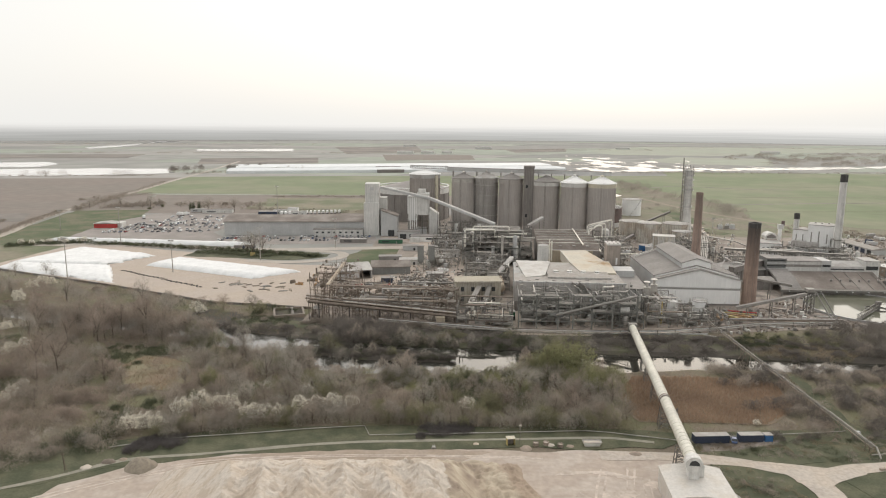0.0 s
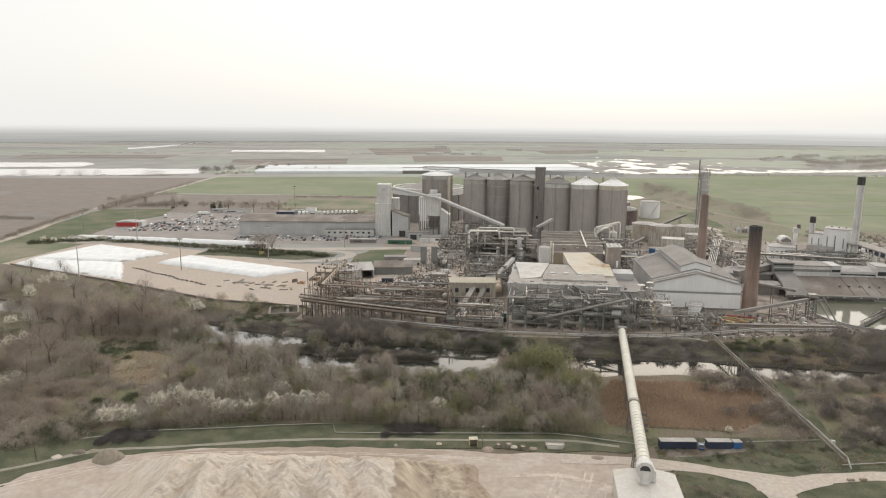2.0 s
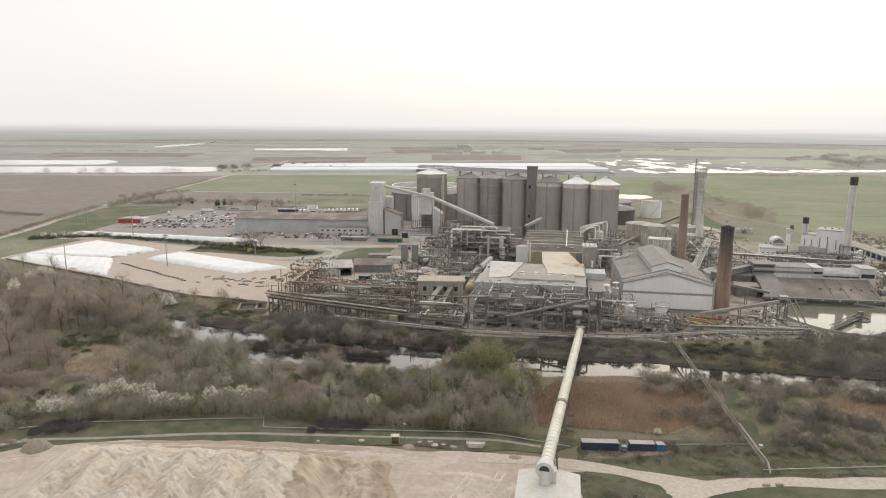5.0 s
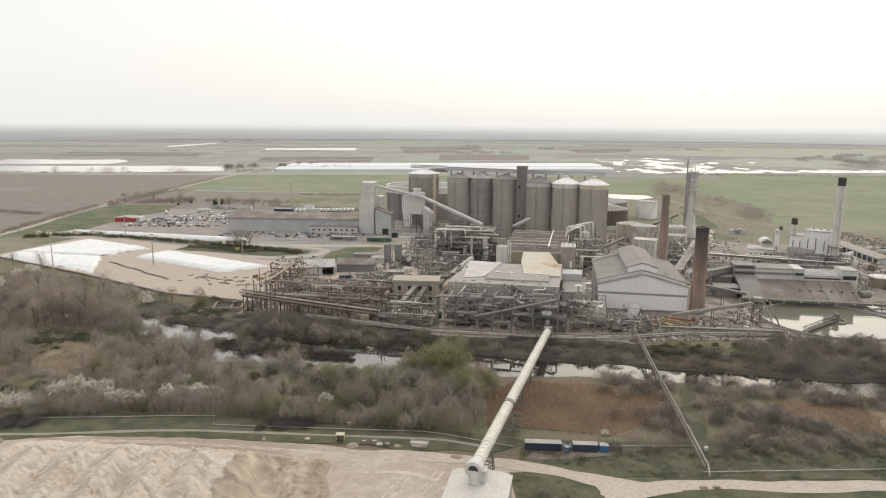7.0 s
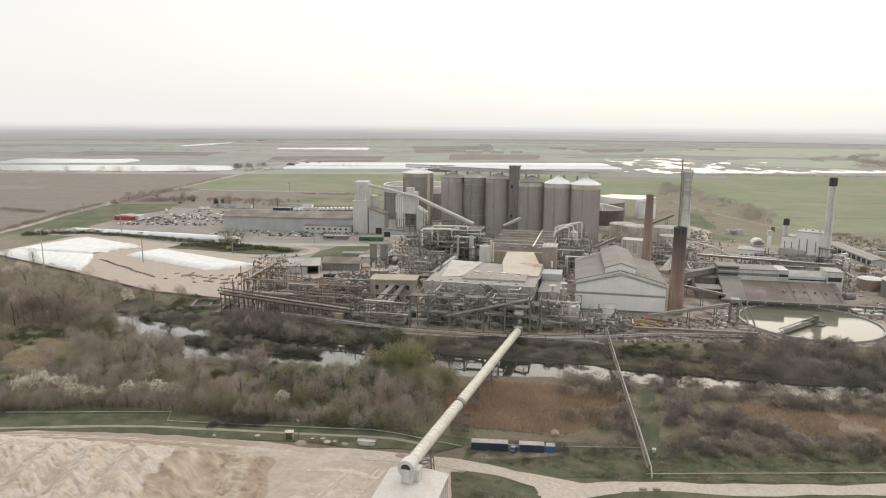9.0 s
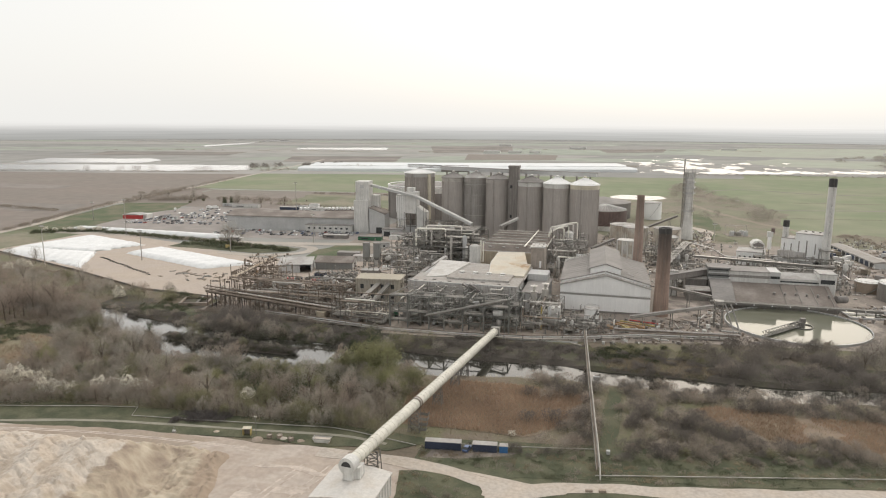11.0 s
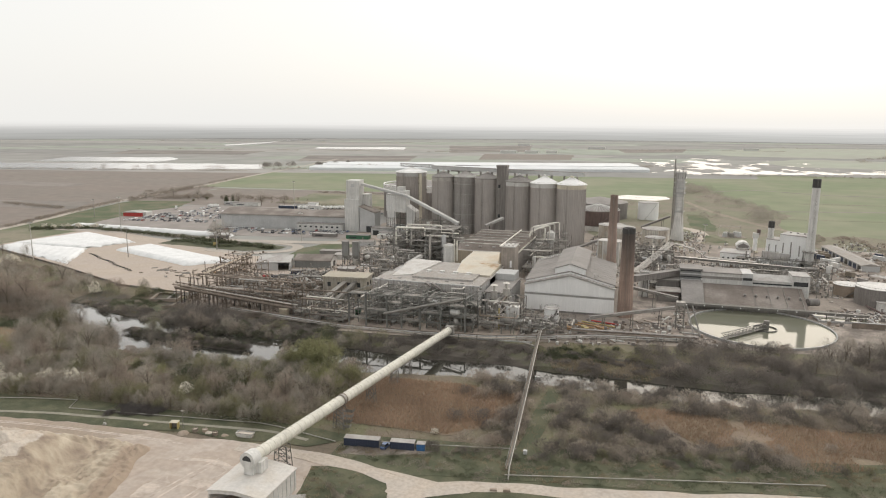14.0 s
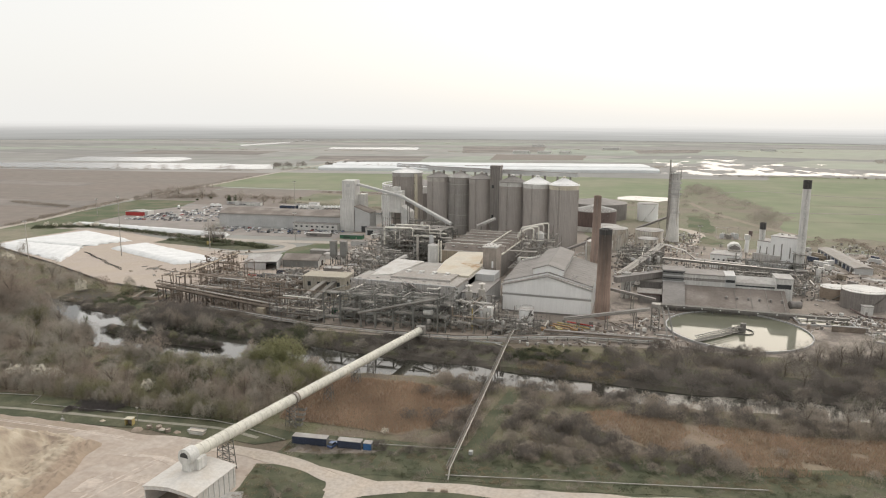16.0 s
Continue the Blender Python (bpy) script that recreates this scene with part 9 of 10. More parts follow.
# two dark lorries at the clamp end
for i, (x, y) in enumerate(((-200, 566), (-192, 569))):
    t = thing("tipper_lorry", "dark tipper lorry beside the white clamp", "lorry", x, y, 0.25, 10)
    part("cab", Shape().box(3.6, 0, 0.8, 2.2, 2.5, 2.6, 0, 0.92), BLUE_DARK, t)
    part("tipper_body", Shape().box(-1.2, 0, 1.2, 6.8, 2.5, 2.2, 0, 1.04), DARK_CLAD, t)
    part("chassis", Shape().box(0, 0, 0.7, 9, 1.2, 0.5), STEEL, t)
    part("windscreen", Shape().box(4.66, 0, 2.0, 0.1, 2.1, 1.0), GLASS_DARK, t)
    for k in (3.4, -1.5, -3):
        part("wheel", Shape().tube([(k, -1.2, 0.55), (k, 1.2, 0.55)], 0.55, 14), RUBBER, t)

# a row of white lorries behind the warehouse, and a few vans
base_lorry = None
for i in range(15):
    x, y = -236 + i * 4.6, 792 + i * 1.7
    m = pose(x, y, 0.2, 0, 0, 98 + cars.uniform(-3, 3))
    if base_lorry is None:
        base_lorry = thing("white_lorry", "white box lorry parked behind the warehouse", "lorry", 0, 0, 0, 0, "lorries behind the warehouse")
        part("box_body", Shape().box(-1.0, 0, 1.0, 7.2, 2.5, 2.9), WHITE, base_lorry)
        part("cab", Shape().box(3.7, 0, 0.7, 1.9, 2.4, 2.4, 0, 0.92), WHITE, base_lorry)
        part("windscreen", Shape().box(4.62, 0, 1.9, 0.1, 2.0, 0.9), GLASS_DARK, base_lorry)
        part("chassis", Shape().box(0, 0, 0.5, 9, 1.2, 0.5), STEEL, base_lorry)
        for k in (3.4, -2.6):
            part("wheel", Shape().tube([(k, -1.2, 0.5), (k, 1.2, 0.5)], 0.5, 12), RUBBER, base_lorry)
        base_lorry.matrix_basis = m
    else:
        copy_thing(base_lorry, m)
for x, y in ((-262, 700), (-258, 690), (-352, 770), (-346, 772), (-380, 740)):
    copy_thing(base_lorry, pose(x, y, 0.25, 0, 0, cars.uniform(0, 180)))

# ---- glasshouses on the horizon ----
for i, (x0, y0, x1, y1, w) in enumerate(((-566, 1432, 175, 1640, 70), (-590, 1545, 150, 1760, 90))):
    t = thing("glasshouse", "very long low commercial glasshouse", "glasshouse", x0, y0, 0, math.degrees(math.atan2(y1 - y0, x1 - x0)), "glasshouses")
    ln = math.hypot(x1 - x0, y1 - y0)
    part("side_glazing", Shape().box(ln / 2, w / 2, 0, ln, w, 6), GLASSHOUSE, t)
    for k in range(6):
        a = w * k / 6
        part("roof_span", Shape().profile([(a, 6), (a + w / 6, 6), (a + w / 12, 8.6)], -ln / 2, ln / 2), GLASSHOUSE, t, at=pose(ln / 2, 0, 0, 0, 0, 90))
    part("boiler_house", Shape().box(ln * 0.46, -6, 0, 60, 10, 7), DARK_CLAD, t)
for i, (x, y, w, d, h) in enumerate(((-330, 2510, 60, 20, 8), (-250, 2540, 50, 18, 7), (-180, 2560, 40, 18, 7), (-420, 3300, 60, 20, 8), (-60, 3050, 70, 20, 8), (560, 3150, 60, 20, 8), (1050, 2750, 70, 20, 8))):
    t = thing("farm_shed", "pale distant farm shed", "shed", x, y)
    part("wall", Shape().box(0, 0, 0, w, d, h), OFFWHITE, t)
    part("roof", Shape().profile([(-d / 2 - 0.5, h), (d / 2 + 0.5, h), (0, h + 3)], -w / 2, w / 2), ROOF_PALE, t, at=pose(0, 0, 0, 0, 0, 90))

# ---- plants ----
tr_rng = random.Random(77)
nrg = np.random.default_rng(9)


def leaf(s, p, size):
    u = Vector((tr_rng.gauss(0, 1), tr_rng.gauss(0, 1), tr_rng.gauss(0, 1))).normalized()
    w = u.orthogonal().normalized() * size
    u = u * size
    s.add([tuple(p - u * 0.5), tuple(p + w * 0.45), tuple(p + u * 0.6), tuple(p - w * 0.4)], [(0, 1, 2, 3)])


def raw_mesh(name, s, material):
    me = bpy.data.meshes.new(name)
    me.from_pydata(s.v, [], s.f)
    me.materials.append(material)
    return me


def spikes(name, roots, ways, lengths, widths, material):
    """A mesh of many thin upright-to-slanting blades, one triangle each."""
    n = len(roots)
    ways = ways / np.linalg.norm(ways, axis=1, keepdims=True)
    side = np.cross(ways, nrg.normal(size=(n, 3)))
    side *= (widths / 2 / np.maximum(1e-6, np.linalg.norm(side, axis=1)))[:, None]
    v = np.empty((n, 3, 3))
    v[:, 0], v[:, 1], v[:, 2] = roots - side, roots + side, roots + ways * lengths[:, None]
    me = bpy.data.meshes.new(name)
    me.vertices.add(3 * n)
    me.vertices.foreach_set("co", v.astype(np.float32).ravel())
    me.loops.add(3 * n)
    me.loops.foreach_set("vertex_index", np.arange(3 * n, dtype=np.int32))
    me.polygons.add(n)
    me.polygons.foreach_set("loop_start", np.arange(0, 3 * n, 3, dtype=np.int32))
    me.materials.append(material)
    me.update()
    me.validate()
    return me


def dome_twigs(cx, cy, cz, r, h, low, n, twig_len, width):
    """Roots, ways, lengths and widths of n twigs that fill a lumpy crown."""
    a = nrg.uniform(0, 2 * np.pi, n)
    zf = nrg.uniform(0, 1, n) ** 0.8
    lobe = 1 + 0.28 * np.sin(a * 2 + cx) + 0.22 * np.sin(a * 3 + cy * 1.7) + 0.15 * np.sin(a * 5 + cx * 2.3)
    rad = r * lobe * np.sqrt(np.clip(1 - (np.abs(zf - 0.35) / 0.72) ** 2, 0.03, 1)) * nrg.uniform(0, 1, n) ** 0.45
    top = h * (0.86 + 0.14 * np.sin(a * 2 + cy))
    roots = np.stack([cx + rad * np.cos(a), cy + rad * np.sin(a), cz + low * h + zf * (top - low * h) * (1 - 0.25 * (rad / (r * 1.4)) ** 2)], 1)
    ways = np.stack([np.cos(a) * rad / r, np.sin(a) * rad / r, 0.75 + 0.3 * zf], 1) + nrg.normal(0, 0.45, (n, 3))
    return roots, ways, twig_len * nrg.uniform(0.5, 1.3, n), width * nrg.uniform(0.6, 1.4, n)


def make_tree(name, label, h, spread, twigs, tmat, stems=1, twig_len=1.4, twig_w=0.13, leaves=0, lmat=None, leaf_size=0.35, low=0.2, cap=False):
    """Forked trunk and limbs as the thing, with its crown of twigs and its leaves as parts."""
    wood, leafage = Shape(), Shape()
    ends = []
    for st in range(stems):
        a = tr_rng.uniform(0, 6.28)
        base = Vector((math.cos(a), math.sin(a), 0)) * (0.0 if stems == 1 else tr_rng.uniform(0.2, 0.3 * spread))
        lean = Vector((math.cos(a), math.sin(a), 0)) * (0.06 if stems == 1 else 0.3)
        fork = base + Vector((0, 0, h * low)) + lean * h * low
        r0 = 0.022 * h / (1 if stems == 1 else 1.8)
        wood.tube([base, base.lerp(fork, 0.5) + Vector((0.1, 0.06, 0)), fork], r0, 6, r0 * 0.75, cap=False)
        nl = tr_rng.randint(5, 7) if stems == 1 else tr_rng.randint(2, 3)
        for i in range(nl):
            b = a + 6.28 * i / nl + tr_rng.uniform(-0.5, 0.5)
            out = tr_rng.uniform(0.35, 0.95) if i else 0.15
            tip = fork + Vector((math.cos(b) * spread * out, math.sin(b) * spread * out, h * (1 - low) * tr_rng.uniform(0.5, 0.95) * (1.05 - 0.4 * out)))
            midp = fork.lerp(tip, 0.5) + Vector((0, 0, 0.06 * h))
            wood.tube([fork, midp, tip], r0 * 0.5, 4, r0 * 0.12, cap=False)
            for k in range(3):
                f = tr_rng.uniform(0.35, 1.0)
                p = fork.lerp(midp, f * 2) if f < 0.5 else midp.lerp(tip, f * 2 - 1)
                q = p + Vector((tr_rng.gauss(0, 1), tr_rng.gauss(0, 1), abs(tr_rng.gauss(0.3, 0.6)))).normalized() * spread * tr_rng.uniform(0.25, 0.5)
                wood.tube([p, q], r0 * 0.16, 3, r0 * 0.05, cap=False)
                ends.append((p, q))
            ends.append((midp, tip))
    t = part(name, raw_mesh(name, wood, BARK), None)
    tagged(t, label, "tree" if h > 5.5 else "shrub")
    part("crown", spikes("crown", *dome_twigs(tr_rng.uniform(0, 9) * 0, 0.0, 0.0, spread, h, low * 0.9, twigs, twig_len, twig_w), tmat), None, t)
    for i in range(leaves):
        if cap:
            w, e = tr_rng.uniform(0, 6.28), tr_rng.uniform(0.1, 1.0)
            lob = 0.86 + 0.16 * math.sin(3 * w + 5 * e) + 0.12 * math.sin(5 * w - 7 * e) + tr_rng.uniform(-0.1, 0.05)
            c = Vector((math.cos(w) * spread * math.sqrt(1 - e * e * 0.96) * lob, math.sin(w) * spread * math.sqrt(1 - e * e * 0.96) * lob, h * (low + (1 - low) * e * lob)))
            leaf(leafage, c, leaf_size * tr_rng.uniform(0.6, 1.3))
            continue
        p, q = tr_rng.choice(ends)
        c = p.lerp(q, tr_rng.uniform(0.2, 1.15)) + Vector((tr_rng.gauss(0, 1), tr_rng.gauss(0, 1), tr_rng.gauss(0, 1))) * spread * 0.17
        leaf(leafage, Vector((c.x, c.y, max(0.2, c.z))), leaf_size * tr_rng.uniform(0.6, 1.3))
    if leaves:
        part("foliage", raw_mesh("foliage", leafage, lmat), None, t)
    return t


KINDS = {
    "a": make_tree("bare_tree", "bare brown tree with a fine twiggy crown", 10.5, 4.4, 1150, TWIG_BROWN, twig_w=0.11, twig_len=1.2),
    "b": make_tree("bare_tree", "bare grey-brown tree with a broad twiggy crown", 9, 4.9, 1200, TWIG_GREY, twig_w=0.11, twig_len=1.2, low=0.14),
    "c": make_tree("bare_tree", "bare reddish tree with upright limbs", 11.5, 4.0, 1150, TWIG_RED, twig_w=0.11, twig_len=1.3, low=0.2),
    "d": make_tree("budding_tree", "bare tree with a greenish haze of buds", 8.5, 4.4, 1000, TWIG_GREEN, twig_w=0.11, leaves=260, lmat=TWIG_GREEN, leaf_size=0.28, low=0.12),
    "e": make_tree("thicket_bush", "dense brown thicket of bare stems", 5.0, 3.5, 820, TWIG_BROWN, stems=4, twig_len=0.95, twig_w=0.122, low=0.06),
    "f": make_tree("thicket_bush", "dense reddish thicket of bare stems", 4.4, 3.3, 760, TWIG_RED, stems=4, twig_len=0.95, twig_w=0.122, low=0.06),
    "g": make_tree("evergreen_bush", "dark green evergreen bush with small leaves", 4.6, 3.0, 300, TWIG_GREEN, stems=4, leaves=720, lmat=LEAF_DARK, leaf_size=0.46, low=0.08),
    "h": make_tree("blossom_tree", "blackthorn thicket covered in white blossom", 7.6, 4.4, 500, TWIG_GREY, stems=4, twig_w=0.1, leaves=2000, lmat=BLOSSOM, leaf_size=0.31, low=0.3, cap=True),
    "i": make_tree("willow_tree", "yellow-green willow coming into leaf", 13, 6.4, 1300, WILLOW, twig_w=0.1, leaves=1900, lmat=WILLOW, leaf_size=0.43, low=0.08),
    "j": make_tree("tall_tree", "tall bare tree with an open crown", 15, 5.0, 1100, TWIG_GREY, twig_len=1.7, twig_w=0.08, low=0.25),
    "k": make_tree("conifer", "narrow dark green conifer with dense needles", 11, 2.0, 600, LEAF_DARK, leaves=1000, lmat=LEAF_DARK, leaf_size=0.45, low=0.06),
    "l": make_tree("thicket_bush", "dense dark thicket of bare stems", 5.2, 3.6, 860, TWIG_DARK, stems=4, twig_len=0.95, twig_w=0.125, low=0.06),
    "m": make_tree("tall_tree", "tall reddish tree with a bare trunk below its crown", 16, 5.6, 1600, TWIG_RED, twig_len=1.5, twig_w=0.104, low=0.38),
}
used = set()
planted = []


def plant(kind, x, y, size=1.0):
    z = ground_z(x, y)
    m = pose(x, y, z - 0.1, 0, 0, tr_rng.uniform(0, 360)) @ Matrix.Diagonal((size, size, size * tr_rng.uniform(0.9, 1.1), 1))
    if kind in used:
        ob = copy_thing(KINDS[kind], pose(0, 0, 0))
    else:
        ob = KINDS[kind]
        used.add(kind)
    ob.matrix_basis = m
    planted.append((x, y))


YARD_POLY = [(-362, 460), (-362, 570), (-230, 550), (-90, 510), (-70, 440), (-78, 378), (-148, 384), (-238, 417)]
WORKS_POLY = [(-88, 350), (-86, 440), (-64, 600), (420, 700), (420, 420), (330, 388), (290, 378), (215, 376), (120, 342), (30, 341)]
REED_A = [(78, 242), (124, 244), (140, 258), (143, 286), (118, 291), (84, 288), (74, 268)]
REED_B = [(183, 284), (193, 290), (205, 288.5), (222, 287), (242, 289.5), (256, 288), (275, 292), (300, 298), (310, 285), (285, 268), (262, 262), (254, 257), (243, 254), (235, 259), (224, 267), (212, 261), (204, 266), (192, 272)]
TAN_BANK = [(150, 323), (192, 322), (200, 330), (186, 341), (160, 340), (146, 334)]
PALE_ROUGH = [(238, 251), (256, 257), (285, 267), (312, 284), (330, 290), (335, 276), (290, 262)]
CLEARING = [(-138, 267), (-143, 280), (-140, 293), (-128, 292), (-116, 286), (-104, 270), (-101, 262), (-109, 254), (-122, 253)]
HOLLOWS = ((-152, 298, 12), (-147, 281, 10), (-137, 301, 8), (-176, 252, 7), (-117, 230, 7), (-221, 308, 9), (-107, 239, 5), (-112, 353, 11), (-98, 356, 8))


def hollow(x, y, k=1.0):
    return any((x - a) ** 2 + (y - b) ** 2 < (r * k) ** 2 for a, b, r in HOLLOWS)


def verge_line(x):
    return 235.5 + 0.2 * (x - 166)


def wild(test, n, spacing, kinds, lo, hi, box, tries=9000):
    k = 0
    for _ in range(tries):
        if k >= n:
            break
        x, y = tr_rng.uniform(box[0], box[2]), tr_rng.uniform(box[1], box[3])
        if not test(x, y) or any((x - a) ** 2 + (y - b) ** 2 < spacing * spacing for a, b in planted):
            continue
        plant(tr_rng.choice(kinds), x, y, tr_rng.uniform(lo, hi))
        k += 1


def dry(x, y, gap=1.0):
    return abs(y - river_y(x)) > river_half(x) + gap


def bank_line(x):
    return 225 + 0.03 * x if x > -40 else 224 + (x + 40) * 0.36


def open_bank(x, y):
    """Low growth where the river shows between the trees."""
    return -104 < x < -77 and y > 278 or -56 < x < -26 and y > 268 or -8 < x < 30 and y > 268 or y > 250 and -58 < x + 0.75 * (y - 295) < -28


def yard_drop(x, y):
    """Plants get lower towards the yard edge, the works and the open banks."""
    if open_bank(x, y):
        return 0.42
    if -146 < x < -98 and 226 < y < 258:
        return 0.5
    if 0 < y - river_y(x) < river_half(x) + 13 and x < -62:
        return 0.3
    return 0.55 if y > 372 - 0.18 * (x + 80) else 1.0


# blossom and grey thicket along the bank
for x, y, k in ((-104, 216, 0.85), (-99, 218, 0.95), (-95, 218, 0.8), (-92, 231, 1.0), (-86, 234, 1.1), (-80, 233, 1.0), (-76, 238, 0.85), (-71, 231, 0.8), (-65, 229, 0.95), (-60, 230, 0.9), (-55, 231, 0.75), (-49, 239, 0.9), (-43, 241, 0.85), (-37, 241, 0.9), (-30, 242, 0.8), (-51, 256, 0.6), (-68, 258, 0.55), (-149, 369, 0.9), (-144, 364, 0.8), (-270, 385, 0.9), (-264, 378, 0.8), (-277, 408, 0.9), (-281, 423, 1.0), (-272, 419, 0.9), (-204, 285, 0.7), (-205, 291, 0.8), (-203, 298, 0.7), (-166, 235, 0.6), (-168, 243, 0.6), (-170, 252, 0.5), (-231, 323, 0.8), (-226, 328, 0.7), (14.5, 246, 0.75), (120.4, 243, 0.35)):
    plant("h", x, y, k)
for i in range(34):
    x = -88 + i * 4.4 + tr_rng.uniform(-1, 1)
    plant(tr_rng.choice("bdbda"), x, bank_line(x) + 8 + tr_rng.uniform(0, 4), tr_rng.uniform(0.6, 0.95))
for i in range(34):
    x = -92 + i * 4.6
    plant(tr_rng.choice("bbda"), x, bank_line(x) + 5.5 + tr_rng.uniform(-1, 1.5), tr_rng.uniform(0.5, 0.75))
for x, y, k in ((-171, 307, 1.0), (-171.5, 313.6, 1.05), (-170, 318, 1.0), (-168, 322.5, 1.1), (-160, 330, 0.95), (-180, 318, 1.0), (-186, 306, 0.95), (-165, 267, 1.15), (-180, 274, 1.0), (-190, 262, 1.0), (-200, 270, 0.9), (-188, 290, 1.0), (-150, 322, 0.9), (-132, 326, 0.8), (-160, 246, 0.85), (-210, 318, 1.0), (-222, 335, 1.0), (-197, 335, 0.95)):
    plant("m", x, y, k)
wild(lambda x, y: dry(x, y, 0) and y > bank_line(x) + 9 and not inside(x, y, CLEARING) and not hollow(x, y) and not open_bank(x, y) and not (x < -98 and y < 258) and not inside(x, y, REED_A), 105, 6.5, "aabbccdajg", 0.7, 1.1, (-150, 215, 74, 286))
for x, y, k in ((47, 283, 1.1), (60, 281, 1.25), (40, 284, 0.95), (53, 284, 1.3), (66, 273, 0.8), (70, 266, 0.7), (56, 270, 0.75), (-91, 255, 0.82), (-66, 262, 0.45), (36, 262, 0.6), (-8, 258, 0.5), (63, 268, 0.95), (74, 274, 0.8), (24, 270, 0.6), (-36, 246, 0.4), (-20, 244, 0.4)):
    plant("i", x, y, k)
wild(lambda x, y: dry(x, y, 0) and y > bank_line(x) + 8 and not inside(x, y, YARD_POLY) and not inside(x, y, CLEARING) and not hollow(x, y) and not 0 < y - river_y(x) < river_half(x) + 13 and not (x > -146 and y < 258) and y < 392 - (x + 150) * 0.12, 66, 9.0, "aaabbccddj", 0.75, 1.1, (-300, 190, -95, 410))
for x, y in ((-300, 462), (-318, 455), (-283, 445), (-200, 400), (-186, 392), (-172, 394), (-164, 388), (-178, 402)):
    plant("j" if x < -250 else "b", x, y - 8, 0.72)
# taller crowns along the near bank of the river, thinner where the water shows
for i in range(58):
    x = -250 + i * 4.9 + tr_rng.uniform(-2, 2)
    if not 60 < x < 76 and not -12 < x < 34 and not -56 < x < -26:
        k = 0.55 if -104 < x < -80 else 0.85 if -60 < x < 0 else 1.0
        plant(tr_rng.choice("aabcbabd"), x, river_y(x) - river_half(x) - 3 - tr_rng.uniform(2, 13), k * tr_rng.uniform(0.95, 1.35))
for i in range(20):
    x = -22 + i * 2.9
    plant(tr_rng.choice("dgbd"), x, 282 - tr_rng.uniform(0, 9) - 3 * math.sin(i), tr_rng.uniform(0.55, 0.8))
for i in range(26):
    plant(tr_rng.choice("llef"), 100 + i * 4.6 + tr_rng.uniform(-2, 2), max(228.0, verge_line(100 + i * 4.6)) + tr_rng.uniform(0, 5), tr_rng.uniform(0.22, 0.5))
for i in range(34):
    x = -228 + i * 4.9 + tr_rng.uniform(-2, 2)
    if x < -114 or -72 < x < -60:
        plant(tr_rng.choice("abcabm"), x, river_y(x) - river_half(x) - 3 - tr_rng.uniform(1, 7), tr_rng.uniform(1.0, 1.35))
for i in range(30):
    x = 172 + i * 5.8 + tr_rng.uniform(-2, 2)
    if i not in (1, 2, 7, 8, 9, 10, 14, 17, 18):
        plant(tr_rng.choice("llle"), x, river_y(x) - river_half(x) - tr_rng.uniform(1.5, 5), tr_rng.uniform(0.7, 1.05))
# the island and the thicket on the works side of the river
for i in range(26):
    x = -70 + i * 2.9 + tr_rng.uniform(-2, 2)
    plant(tr_rng.choice("llebda"), x, island_y(x) + island_half(x) * tr_rng.uniform(-0.7, 0.7), tr_rng.choice((0.3, 0.45, 0.6, 0.9)) * (1.0 if x < -20 else 0.6))
for i in range(22):
    x = -66 + i * 3.9
    plant(tr_rng.choice("aebeba"), x, river_y(x) + river_half(x) + 2.0 + tr_rng.uniform(0, 6), tr_rng.uniform(0.6, 0.9) * (1.2 if -48 < x < -12 else 0.72))
plant("k", -70.5, 297, 1.25)
for x, y, k in ((-82, 286, 1.0), (-77, 283, 0.9), (-86, 291, 0.8), (-91, 294, 0.75)):
    plant(tr_rng.choice("aj"), x, y, k)
for x, y, k in ((-130, 322, 1.0), (-48, 300, 0.7), (-96, 304, 1.0), (-60, 290, 0.9)):
    plant("j", x, y, k)
# scrub east of the conveyor
wild(lambda x, y: dry(x, y, 0) and y > verge_line(x) + 2 and not inside(x, y, REED_A) and not inside(x, y, REED_B) and not inside(x, y, PALE_ROUGH) and not 147 < x < 159, 52, 5.6, "ellefll", 0.7, 1.05, (122, 232, 345, 304))
for x, y, k in ((121, 282, 0.8), (129, 281, 1.1), (137, 285, 1.1), (133, 287, 0.9), (124, 257, 0.9), (133, 259, 1.1), (142, 262, 1.0), (139, 254, 0.9), (193, 256, 0.9), (201, 257, 0.9), (197, 262, 0.8), (219, 290, 0.8), (202, 291, 0.9), (197, 302, 0.8), (229, 258, 1.0), (224, 260, 0.8), (234, 262, 0.9), (218, 254, 0.55), (211, 252, 0.5), (235, 257, 0.7), (252, 256, 0.45), (259, 258, 0.4), (261, 295, 0.9), (260, 302, 0.9), (181, 246, 0.9), (174, 256, 1.1), (171, 241, 0.8), (181, 266, 1.1), (187, 246, 0.8), (168, 284, 0.8), (177, 288, 0.9), (162, 262, 0.9), (166, 272, 1.0)):
    plant(tr_rng.choice("lle"), x, y, k)
for x, y in ((212, 251), (205, 249.5), (252, 255.5), (259, 257.5), (222, 253), (178, 243.5), (160, 352), (168, 350), (176, 353), (152, 348), (164, 345), (186, 356)):
    plant("d" if y < 300 else "g", x, y, 0.42 if y < 300 else 0.7)
wild(lambda x, y: dry(x, y, 1) and not inside(x, y, WORKS_POLY) and not inside(x, y, TAN_BANK) and math.hypot(x - 247.5, y - 416.5) > 40, 48, 5.6, "lllllle", 0.8, 1.3, (190, 322, 360, 378))
